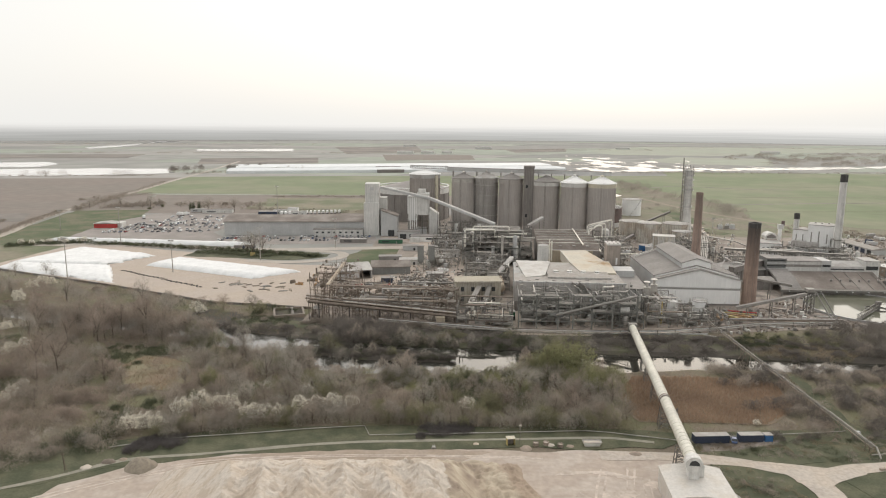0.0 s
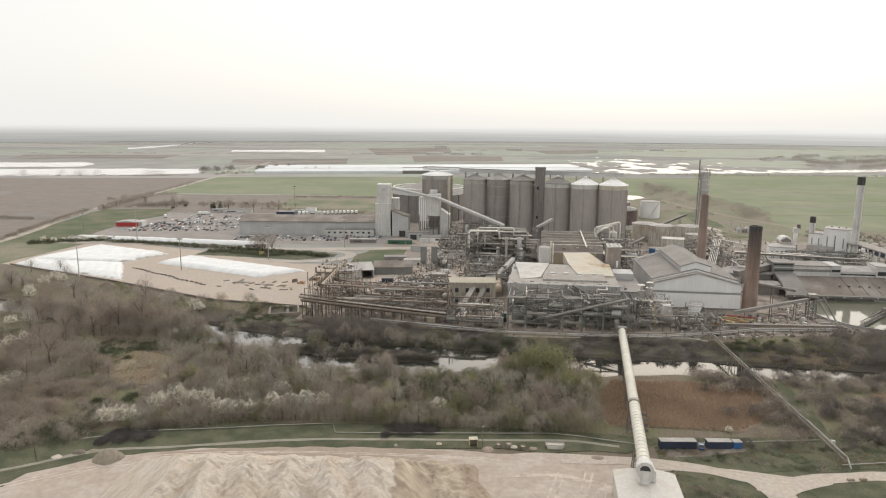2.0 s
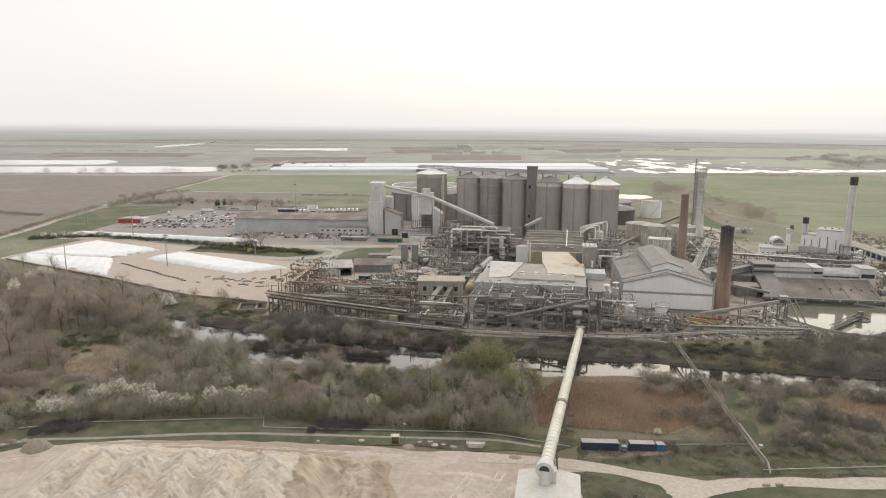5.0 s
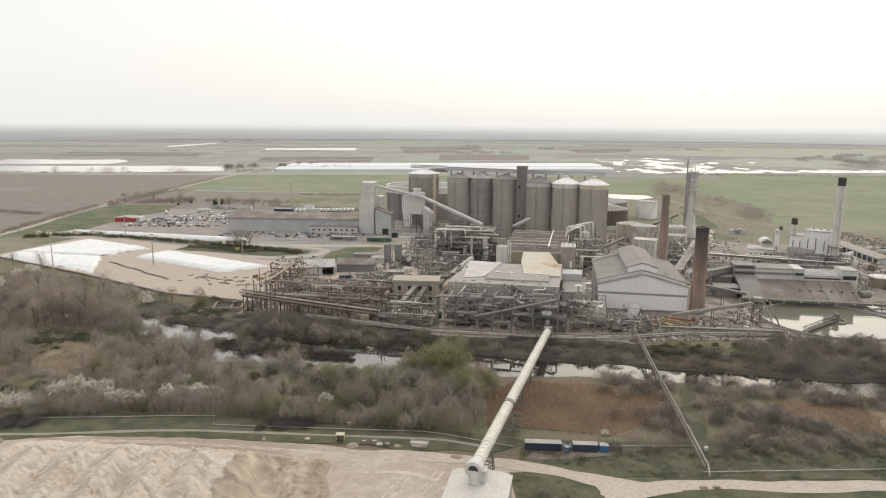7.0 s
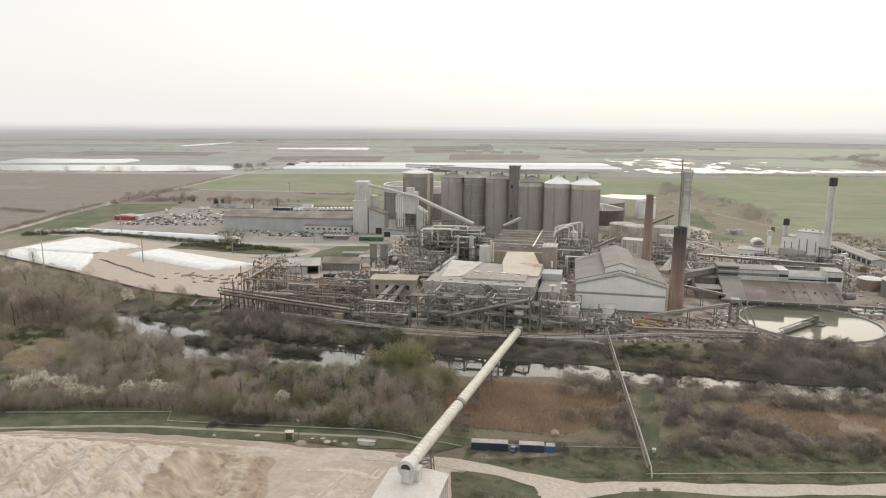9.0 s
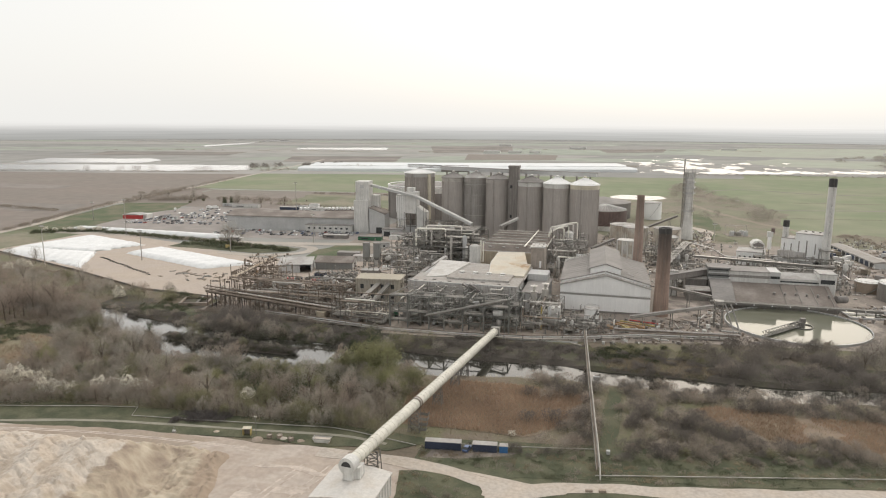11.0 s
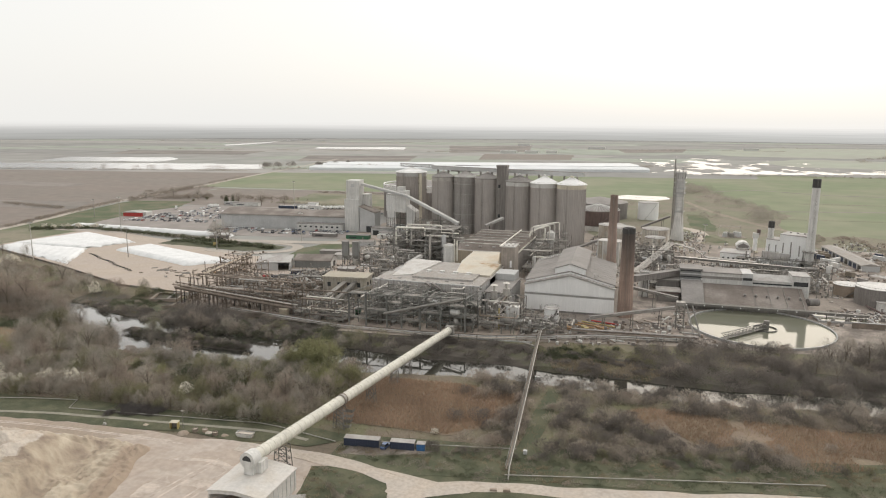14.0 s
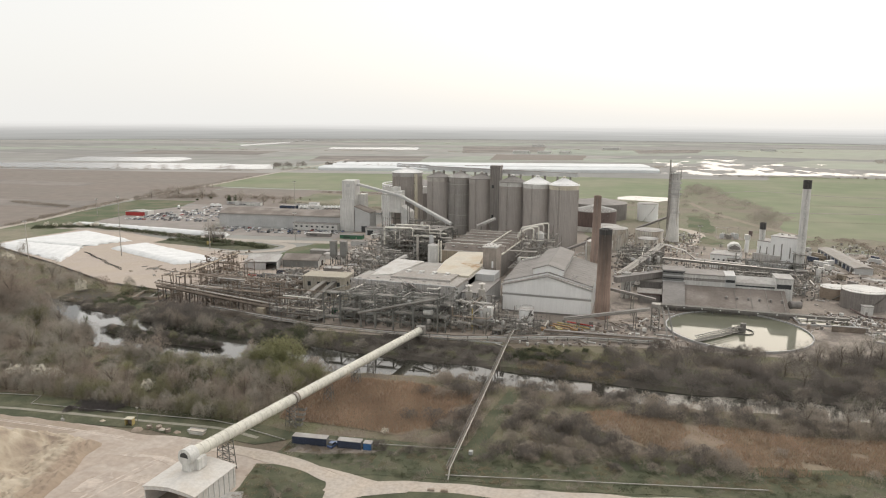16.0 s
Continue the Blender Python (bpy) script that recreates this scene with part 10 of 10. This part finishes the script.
for x, y, k in ((262, 352, 0.8), (270, 366, 0.85), (278, 372, 0.9), (288, 374, 0.9), (296, 380, 0.95), (306, 384, 0.9), (316, 390, 0.95), (262, 297, 0.95), (276, 300, 0.85), (284, 303, 0.8), (326, 392, 0.9), (268, 342, 0.75)):
    plant("j", x, y, k)
for i in range(16):
    plant(tr_rng.choice("efe"), 97 + tr_rng.uniform(0, 14), 180 + tr_rng.uniform(0, 24), tr_rng.uniform(0.22, 0.42))
# hedges and trees round yard and car park
for i in range(36):
    f = i / 35
    plant(tr_rng.choice("gge"), -330 + 205 * f, 575 - 24 * f - 12 * f * f + tr_rng.uniform(-3, 3), tr_rng.uniform(0.5, 0.85))
for i in range(16):
    plant("h" if i % 2 else "g", -402 + i * 3.4, 560 + i * 1.6 + tr_rng.uniform(-4, 4), tr_rng.uniform(0.5, 0.8))
for x, y, k in ((-181, 546, 1.5), (-174, 549, 1.35), (-187, 549, 1.3), (-330, 800, 1.4), (-300, 806, 1.3), (-340, 812, 1.2), (-270, 812, 1.2), (-470, 848, 1.3), (-497, 824, 1.0), (-430, 850, 1.1)):
    plant("j", x, y, k)
for x, y in ((-352, 806), (-347, 812), (-358, 812)):
    plant("k", x, y, 1.1)
for i in range(34):
    plant(tr_rng.choice("befga"), tr_rng.uniform(-470, -270), tr_rng.uniform(812, 880), tr_rng.uniform(0.5, 0.95))


def thicket(name, label, material, spots, n, twig_len=1.2, width=0.15):
    sets = [dome_twigs(x, y, ground_z(x, y) - 0.1, r, h, 0.02, n, twig_len, width) for x, y, r, h in spots]
    me = spikes(name, *(np.concatenate(q) for q in zip(*sets)), material)
    tagged(part(name, me, None), label, "thicket", kind="stuff")


def scatter(test, n, box, r, h, hfun=None):
    out, k = [], 0
    while len(out) < n and k < 20 * n:
        k += 1
        x, y = tr_rng.uniform(box[0], box[2]), tr_rng.uniform(box[1], box[3])
        if test(x, y):
            f = hfun(x, y) if hfun else 1.0
            q = tr_rng.uniform(0.7, 1.3)
            out.append((x, y, r * q * (0.5 + 0.5 * f), h * q * f * tr_rng.uniform(0.8, 1.2)))
    return out


for x, y, k in ((283, 386, 0.8), (290, 391, 0.95), (297, 389, 0.85), (304, 393, 1.0), (310, 389, 0.8), (317, 394, 0.95), (324, 390, 0.8), (331, 396, 0.9)):
    plant(tr_rng.choice("jal"), x, y, k)
west = lambda x, y: dry(x, y, 0.5) and y > bank_line(x) + 6 and not (inside(x, y, CLEARING) and tr_rng.random() < 0.9) and not (hollow(x, y) and tr_rng.random() < 0.85) and not inside(x, y, YARD_POLY) and not (inside(x, y, REED_A) and tr_rng.random() < 0.95) and not (y > 341 and x > -88)


def wood_tone(x, y):
    """Which kind of thicket grows here: stands of one kind, some 30 m across, with strays."""
    if -165 < x < -84 and y > 343:
        return tr_rng.choice((3, 4, 4, 0))
    v = noise.noise(Vector((x * 0.026, y * 0.032, 12))) + 0.35 * tr_rng.uniform(-1, 1) - (0.22 if x < -120 else -0.2 if x > -40 else 0.0)
    return 2 if v < -0.28 else 0 if v < 0.02 else 1 if v < 0.30 else 3 if v < 0.48 else 4


stands = [[], [], [], [], []]
for spot in scatter(west, 500, (-300, 190, 76, 430), 4.6, 6.4, yard_drop) + scatter(west, 330, (-200, 205, 76, 330), 4.2, 6.0, yard_drop):
    stands[wood_tone(spot[0], spot[1])].append(spot)
for mat_, lab, spots in zip((TWIG_BROWN, TWIG_GREY, TWIG_RED, TWIG_GREEN, LEAF_DARK), ("dense brown mass of bare thicket", "dense grey-brown mass of bare thicket", "dense reddish mass of bare thicket", "budding green-brown thicket", "dark green ivy-clad thicket"), stands):
    thicket("thicket_mass", lab, mat_, spots, 560, 0.95, 0.132)
stands_west = [(x + tr_rng.uniform(-2, 2), 196 + 0.72 * (x + 110) + tr_rng.uniform(2, 20), tr_rng.uniform(3, 4.4), tr_rng.uniform(3, 5.5)) for x in np.arange(-162, -104, 1.1)]
thicket("thicket_mass", "brown bare thicket above the grass corner", TWIG_BROWN, stands_west[::2], 700, 0.95, 0.105)
thicket("thicket_mass", "dark green thicket above the grass corner", LEAF_DARK, [(x, y, r, h * 0.6) for x, y, r, h in stands_west[1::2]], 500, 0.7, 0.12)
brambles = [(x + tr_rng.uniform(-2, 2), y + tr_rng.uniform(-4.5, 4.5), tr_rng.uniform(2.0, 3.2), tr_rng.uniform(1.2, 2.0)) for xa, xb, y in ((-97, -83, 208), (1, 17, 228.5)) for x in np.arange(xa, xb, 1.5) for k in (0, 1, 2)]
thicket("bramble_patch", "dark grey-brown bramble patch on the bank", BRAMBLE, [(x, y + 0.25 * (x + 90 if x < -50 else x - 9), r, h) for x, y, r, h in brambles], 700, 0.6, 0.11)
south = lambda x, y: dry(x, y, 0.5) and y < river_y(x) and y > verge_line(x) + 1 + 3 * noise.noise(Vector((x * 0.06, 0, 2))) and not inside(x, y, REED_A) and not inside(x, y, PALE_ROUGH) and not 149 < x < 156 and not (inside(x, y, REED_B) and tr_rng.random() < 0.97)
north = lambda x, y: dry(x, y, 0.5) and y > river_y(x) and not inside(x, y, WORKS_POLY) and not inside(x, y, TAN_BANK) and math.hypot(x - 247.5, y - 416.5) > 39
thicket("thicket_mass", "low dense brown scrub beside the pipe bridge", TWIG_BROWN, scatter(south, 230, (120, 230, 350, 310), 3.3, 3.2), 420, 0.9, 0.12)
thicket("thicket_mass", "dark scrub along the verge of the haul track", TWIG_DARK, scatter(south, 140, (120, 230, 350, 310), 3.1, 3.0), 420, 0.9, 0.12)
thicket("thicket_mass", "dark bare scrub along the works bank", TWIG_DARK, scatter(north, 190, (188, 322, 360, 382), 4.0, 5.0), 430, 0.95, 0.128)
thicket("thicket_mass", "grey bare scrub along the works bank", TWIG_DARK, scatter(north, 90, (170, 322, 360, 382), 4.0, 4.6), 420, 0.95, 0.128)
thicket("thicket_mass", "dark bare thicket before the river trestle", TWIG_DARK, scatter(lambda x, y: dry(x, y, -1) and y > river_y(x), 30, (-64, 318, -22, 350), 4.2, 5.5) + [(-50, 338, 6.5, 11), (-41, 335, 7.0, 12.5), (-33, 339, 6.5, 11), (-27, 336, 5.5, 9), (-57, 341, 5.5, 9)], 900, 1.0, 0.11)
thicket("thicket_mass", "low dark scrub along the works bank", TWIG_DARK, scatter(lambda x, y: dry(x, y, 0) and y > river_y(x) and y < 346 and not (32 < x < 78 and y > 339) and not inside(x, y, TAN_BANK), 200, (-150, 318, 190, 352), 2.8, 2.3) + [(x, (335 if 26 < x < 76 else 341) + 0.03 * (x - 30) + tr_rng.uniform(-4, 3), 2.6, 1.0 if 26 < x < 70 else 2.0) for x in range(4, 140, 3)], 300, 0.9, 0.13)
thicket("thicket_mass", "reddish bare scrub at the foot of the river trestle", TWIG_BROWN, [(x + tr_rng.uniform(-2, 2), 354.5 - 0.05 * (x + 80) + tr_rng.uniform(-3, 2), tr_rng.uniform(2.0, 3.4), tr_rng.uniform(1.8, 4.2) * (1.25 if -72 < x < -40 else 0.8)) for x in np.arange(-80, -6, 1.3)], 520, 0.9, 0.1)
thicket("thicket_mass", "low dark scrub covering the river island", TWIG_DARK, [(x, island_y(x) + island_half(x) * tr_rng.uniform(-0.85, 0.85), tr_rng.uniform(1.8, 2.8), tr_rng.uniform(0.9, 2.0)) for x in np.arange(-72, 5, 0.9)], 420, 0.85, 0.1)
thicket("thicket_mass", "green rushes and ivy on the river island", LEAF_DARK, [(x, island_y(x) + island_half(x) * tr_rng.uniform(-0.9, 0.9), tr_rng.uniform(1.6, 2.6), tr_rng.uniform(1.0, 2.2)) for x in np.arange(-70, 4, 2.6)], 320, 0.7, 0.12)
thicket("thicket_mass", "low green-brown scrub on the far bank", TWIG_GREEN, scatter(lambda x, y: north(x, y) and y > 338, 40, (140, 336, 200, 360), 2.4, 2.2) + scatter(north, 20, (20, 322, 340, 378), 2.8, 2.0), 380, 0.8, 0.1)
low_green = [(a + r * f * math.cos(w), b + r * f * math.sin(w), 2.0, tr_rng.uniform(0.8, 1.8)) for a, b, r in HOLLOWS for k in range(int(r * 2.2)) for f, w in ((math.sqrt(tr_rng.random()), tr_rng.uniform(0, 6.28)),)]
thicket("undergrowth_clumps", "low green bramble and nettle clumps in the hollows", LEAF_DARK, low_green, 260, 0.5, 0.14)
tuss_a, tuss_b, tuss_c = [], [], []
for k in range(900):
    x = tr_rng.uniform(92, 335)
    lo, hi = (214.5 + 0.227 * max(0.0, x - 145), verge_line(x) + 2) if x > 122 else (216, 228)
    y = tr_rng.uniform(lo + 2.2, hi)
    spot = (x, y, tr_rng.uniform(0.8, 2.0), tr_rng.uniform(0.4, 1.0))
    v = noise.noise(Vector((x * 0.07, y * 0.16, 21)))
    (tuss_a if v > 0.12 else tuss_b if v < -0.1 else tuss_c).append(spot)
for k in range(160):
    x, y = tr_rng.uniform(90, 117), tr_rng.uniform(176, 210)
    if inside(x, y, [(98, 176), (94, 196), (91, 209), (100.7, 211), (110.8, 206.6), (115.5, 200), (117, 186), (112, 168)]):
        tr_rng.choice((tuss_a, tuss_b, tuss_c)).append((x, y, tr_rng.uniform(0.8, 1.8), tr_rng.uniform(0.4, 1.1)))
thicket("tussock_grass", "pale dead tussocks along the verges", REED_PALE, tuss_a, 80, 0.5, 0.08)
thicket("tussock_grass", "dark green tussocks along the verges", LEAF_DARK, tuss_b, 80, 0.5, 0.09)
thicket("tussock_grass", "low brown scrub along the verges", TWIG_BROWN, tuss_c, 80, 0.5, 0.08)
edge = [(x + tr_rng.uniform(-12, 12), y + tr_rng.uniform(-9, 9), tr_rng.uniform(2.5, 4.5), tr_rng.uniform(1.5, 3.8)) for x, y in ((355, 765), (367, 753), (380, 744), (369, 663), (385, 714), (400, 700), (317, 578), (352, 612), (366, 632), (395, 660), (410, 680), (340, 745), (328, 720), (372, 600), (390, 620)) for k in range(5)]
thicket("thicket_mass", "brown scrub on the rough edge of the lorry park", TWIG_BROWN, edge, 300)
thicket("thicket_mass", "dark bare scrub between ponds and river bank", TWIG_DARK, [(tr_rng.uniform(285, 345), tr_rng.uniform(380, 404), tr_rng.uniform(2.5, 4), tr_rng.uniform(2, 4.5)) for k in range(34)], 380)
hedge = []
for i in range(60):
    f = i / 59
    hedge.append((-340 + 215 * f, 577 - 24 * f - 12 * f * f + tr_rng.uniform(-3, 3), tr_rng.uniform(2.5, 4.5), tr_rng.uniform(2, 4)))
for i in range(26):
    hedge.append((-228 + i * 4.2, 541 + 6 * math.sin(i * 0.4) + tr_rng.uniform(-4, 4), tr_rng.uniform(2.5, 4.5), tr_rng.uniform(1.8, 3.2)))
for i in range(30):
    hedge.append((-408 + i * 2.2, 556 + i * 1.0 + tr_rng.uniform(-5, 5), tr_rng.uniform(2.5, 4.5), tr_rng.uniform(2, 4)))
thicket("hedge_mass", "dark overgrown hedge between clamp and yard", LEAF_DARK, hedge, 380, 0.9, 0.22)

# far hedges, copses and washland trees as one mass of twiggy clumps
spots = []
NEAR_HEDGES = (
    ((-1300, 1212), (-680, 1355), 50, 4),
    ((-640, 1400), (-560, 1480), 12, 7),
    ((-500, 1510), (-420, 1540), 16, 13),
    ((-700, 1440), (-620, 1480), 10, 14),
    ((-545, 1010), (-590, 1215), 10, 5),
    ((-500, 796), (-535, 980), 40, 7),
    ((-470, 640), (-512, 790), 26, 3),
    ((-446, 560), (-470, 640), 14, 3),
    ((-520, 700), (-640, 720), 20, 3),
    ((-480, 826), (-420, 872), 30, 8),
    ((-400, 872), (-300, 880), 20, 6),
    ((300, 1590), (1100, 1670), 50, 4),
    ((-560, 900), (-505, 1000), 12, 6),
    ((-310, 985), (-60, 1008), 30, 3),
    ((-290, 838), (-70, 818), 24, 3),
    ((380, 690), (480, 640), 16, 3),
)
FAR_HEDGES = (
    ((-560, 1690), (300, 1880), 34, 4),
    ((-1800, 2300), (-500, 2500), 40, 4),
    ((-300, 2900), (700, 3060), 34, 4),
    ((-2400, 3200), (-900, 3500), 40, 5),
    ((700, 3500), (2200, 3300), 34, 5),
)
for (xa, ya), (xb, yb), n, h in NEAR_HEDGES + FAR_HEDGES:
    for i in range(n):
        f = (i + tr_rng.uniform(-0.4, 0.4)) / n
        far = ya > 1600
        if far and noise.noise(Vector((f * 9, xa * 0.01, ya * 0.01))) < -0.05:
            continue
        for k in range(3 if far else 1):
            spots.append((xa + (xb - xa) * f + (tr_rng.uniform(-30, 30) if far else 0), ya + (yb - ya) * f + tr_rng.uniform(-4, 4) * (6 if far else 1), tr_rng.uniform(4, 9) * (1.6 if far else 1), h * tr_rng.uniform(0.5, 1.2)))
for x, y in ((-930, 1302), (-900, 1308), (-890, 1310), (-760, 1335), (-745, 1340), (-735, 1342), (-1010, 1290), (-860, 1316)):
    spots += [(x, y, 7, 15), (x + 3, y + 2, 6, 13), (x - 5, y, 6, 12)]
far_part = [q for q in spots if q[1] > 1650]
thicket("far_hedgerow", "distant brown hedges and bare copses between fields", TWIG_BROWN, [q for q in spots if q[1] <= 1650], 150, 1.5, 0.34)
thicket("far_hedgerow", "thin grey hedges between the farthest fields", TWIG_GREY, far_part, 110, 1.7, 0.4)

bush = [(x + tr_rng.uniform(-7, 7), y + tr_rng.uniform(-10, 10), tr_rng.uniform(4, 8), tr_rng.uniform(3, 7)) for x, y in ((250, 860), (258, 880), (246, 905), (238, 950), (262, 930), (290, 985), (282, 1010), (300, 1060), (232, 990), (244, 1020), (226, 1040), (330, 900), (215, 900), (205, 880), (190, 960), (160, 990), (150, 1010), (310, 830))]
bush += [(x + tr_rng.uniform(-9, 9), y + tr_rng.uniform(-12, 12), tr_rng.uniform(5, 8), tr_rng.uniform(8, 15)) for x, y in ((292, 855), (304, 868), (314, 880), (300, 880), (310, 895), (226, 1182), (240, 1190), (250, 1196), (262, 1200), (272, 1215), (235, 1210)) for k in range(3)]
bush += [(x + tr_rng.uniform(-14, 14), y + tr_rng.uniform(-16, 16), tr_rng.uniform(5, 10), tr_rng.uniform(4, 9)) for x, y in ((253, 1320), (258, 1280), (262, 1240), (255, 1200), (272, 1155), (268, 1120), (297, 1085), (285, 1060), (315, 990), (305, 1010), (322, 960), (318, 930), (240, 1160), (228, 1120), (300, 1040), (310, 900)) for k in range(3)]
thicket("thicket_mass", "bare brown bushes on the waste ground by the lagoon", TWIG_GREY, bush, 300, 1.2, 0.2)
firs = [(x + tr_rng.uniform(-9, 9), y + tr_rng.uniform(-9, 9), tr_rng.uniform(6, 9), tr_rng.uniform(8, 14)) for x, y in ((-722, 1498), (-712, 1502), (-700, 1508), (-684, 1560), (-612, 1552), (-600, 1560), (-588, 1575), (-578, 1600), (-570, 1630), (-560, 1655)) for k in range(3)]
wood = [(tr_rng.uniform(760, 1700), tr_rng.uniform(1930, 2900), tr_rng.uniform(14, 26), tr_rng.uniform(6, 11)) for k in range(260)]
thicket("far_copse", "distant grey bare wood beyond the flooded washland", TWIG_GREY, [q for q in wood if q[1] > 1900 + (q[0] - 760) * 0.12 + 160 * noise.noise(Vector((q[0] * 0.004, 3, 3))) and q[1] < 2500 + (q[0] - 760) * 0.4], 150, 3.2, 0.9)
thicket("far_copse", "distant dark evergreen copse beside the glasshouses", TWIG_DARK, firs, 260, 1.8, 0.5)


def blades(name, label, test, n, material, hmin, hmax, w, box, lean=0.35):
    xy = np.stack([nrg.uniform(box[0], box[2], n), nrg.uniform(box[1], box[3], n)], 1)
    xy = np.array([p for p in xy if test(p[0], p[1])])
    roots = np.column_stack([xy, [ground_z(x, y) for x, y in xy]])
    k = len(roots)
    ways = np.column_stack([nrg.normal(0, lean, k), nrg.normal(0, lean, k), np.ones(k)])
    me = spikes(name, roots, ways, nrg.uniform(hmin, hmax, k), w * nrg.uniform(0.7, 1.5, k), material)
    tagged(part(name, me, None), label, "reeds", kind="stuff")


for poly in (REED_A, REED_B):
    setting("reed_ground", patch(poly, 0.15, 1.8, 3), REED_FLOOR, "brown litter of fallen reeds", "ground")
blades("reed_bed", "rust-brown dry reed bed beside the conveyor", lambda x, y: inside(x, y, REED_A), 40000, REED, 0.8, 1.9, 0.2, (70, 238, 148, 296))
blades("reed_bed", "tan dry reed bed east of the pipe bridge", lambda x, y: inside(x, y, REED_B) and noise.noise(Vector((x * 0.06, y * 0.1, 3))) > -0.38, 60000, REED, 0.7, 1.6, 0.22, (174, 246, 332, 302))
blades("reed_bed", "pale dead grass patches among the reeds", lambda x, y: inside(x, y, REED_B) and noise.noise(Vector((x * 0.08, y * 0.12, 9))) > 0.12, 14000, REED_PALE, 0.7, 1.5, 0.2, (174, 246, 332, 302))
blades("dry_grass", "pale rough grass beside the reed bed", lambda x, y: inside(x, y, PALE_ROUGH), 26000, REED_TAN, 0.3, 0.9, 0.18, (236, 250, 336, 292), 0.6)
blades("dry_grass", "tan dead grass on the works bank", lambda x, y: inside(x, y, TAN_BANK), 9000, REED_PALE, 0.4, 1.0, 0.18, (144, 320, 202, 342), 0.6)
thicket("bank_scrub", "dark scrub and ivy scattered over the works bank", TWIG_DARK, scatter(lambda x, y: inside(x, y, TAN_BANK), 34, (144, 320, 202, 342), 1.8, 1.6), 320, 0.8, 0.1)
thicket("bank_ivy", "green ivy clumps on the works bank", LEAF_DARK, scatter(lambda x, y: inside(x, y, [(144, 330), (172, 334), (170, 352), (144, 350)]), 40, (144, 330, 172, 352), 2.0, 1.5), 320, 0.6, 0.12)
setting("grass_clearing", patch(CLEARING, 0.12, 3.0, 4), DRY_GROUND, "tan dead grass in the woodland clearing", "grass")
blades("dry_grass", "pale dry grass in the woodland clearing", lambda x, y: inside(x, y, CLEARING) and noise.noise(Vector((x * 0.13, y * 0.13, 4))) > 0.1, 22000, REED_PALE, 0.3, 0.8, 0.16, (-156, 234, -90, 296))
blades("dry_grass", "reddish dead bracken in the woodland clearing", lambda x, y: inside(x, y, CLEARING) and noise.noise(Vector((x * 0.1, y * 0.1, 2))) > -0.15, 26000, REED, 0.3, 0.9, 0.16, (-156, 234, -90, 296))
blades("green_grass", "rough green grass in clearing and hollows", lambda x, y: hollow(x, y, 1.15) or inside(x, y, CLEARING) and noise.noise(Vector((x * 0.09, y * 0.09, 7))) > 0.32, 90000, LAWN, 0.2, 0.6, 0.16, (-236, 220, -86, 370), 0.6)
blades("undergrowth", "tangled pale undergrowth between the trees", lambda x, y: dry(x, y, -3) and y > bank_line(x) + 4 and not inside(x, y, WORKS_POLY) and not inside(x, y, YARD_POLY) and not (x > 90 and y < 0.27 * x + 198) and not (x > -70 and y > river_y(x)), 80000, REED_PALE, 0.4, 1.2, 0.2, (-290, 205, 340, 400), 0.6)
GRASSY = ([(-150, 176), (-110, 207), (-60, 224), (-10, 230), (60, 236), (95, 232), (82, 221), (30, 217), (-20, 211.5), (-60, 204), (-96, 192), (-135, 171)], [(96, 221), (140, 220), (190, 233), (250, 249), (340, 274), (336, 288), (250, 262), (190, 246), (140, 240), (100, 230)], [(98, 176), (94, 196), (91, 209), (100.7, 211), (110.8, 206.6), (115.5, 200), (117, 186), (112, 168)], [(133, 204.7), (140, 208.5), (159, 215.2), (171, 215.4), (212, 224), (240, 230.5), (330, 252), (330, 190), (150, 180)], [(149, 236), (156, 236), (159, 300), (151, 302)])
blades("grass_tufts", "rough green grass tufts on the verges", lambda x, y: any(inside(x, y, p) for p in GRASSY), 70000, GRASS, 0.15, 0.5, 0.2, (-150, 166, 340, 302), 0.7)

blades("dry_grass_tufts", "pale dead grass tufts on the verges", lambda x, y: any(inside(x, y, p) for p in GRASSY) and noise.noise(Vector((x * 0.12, y * 0.12, 5))) > -0.2, 2500, REED_PALE, 0.15, 0.5, 0.12, (-150, 166, 340, 302), 0.7)
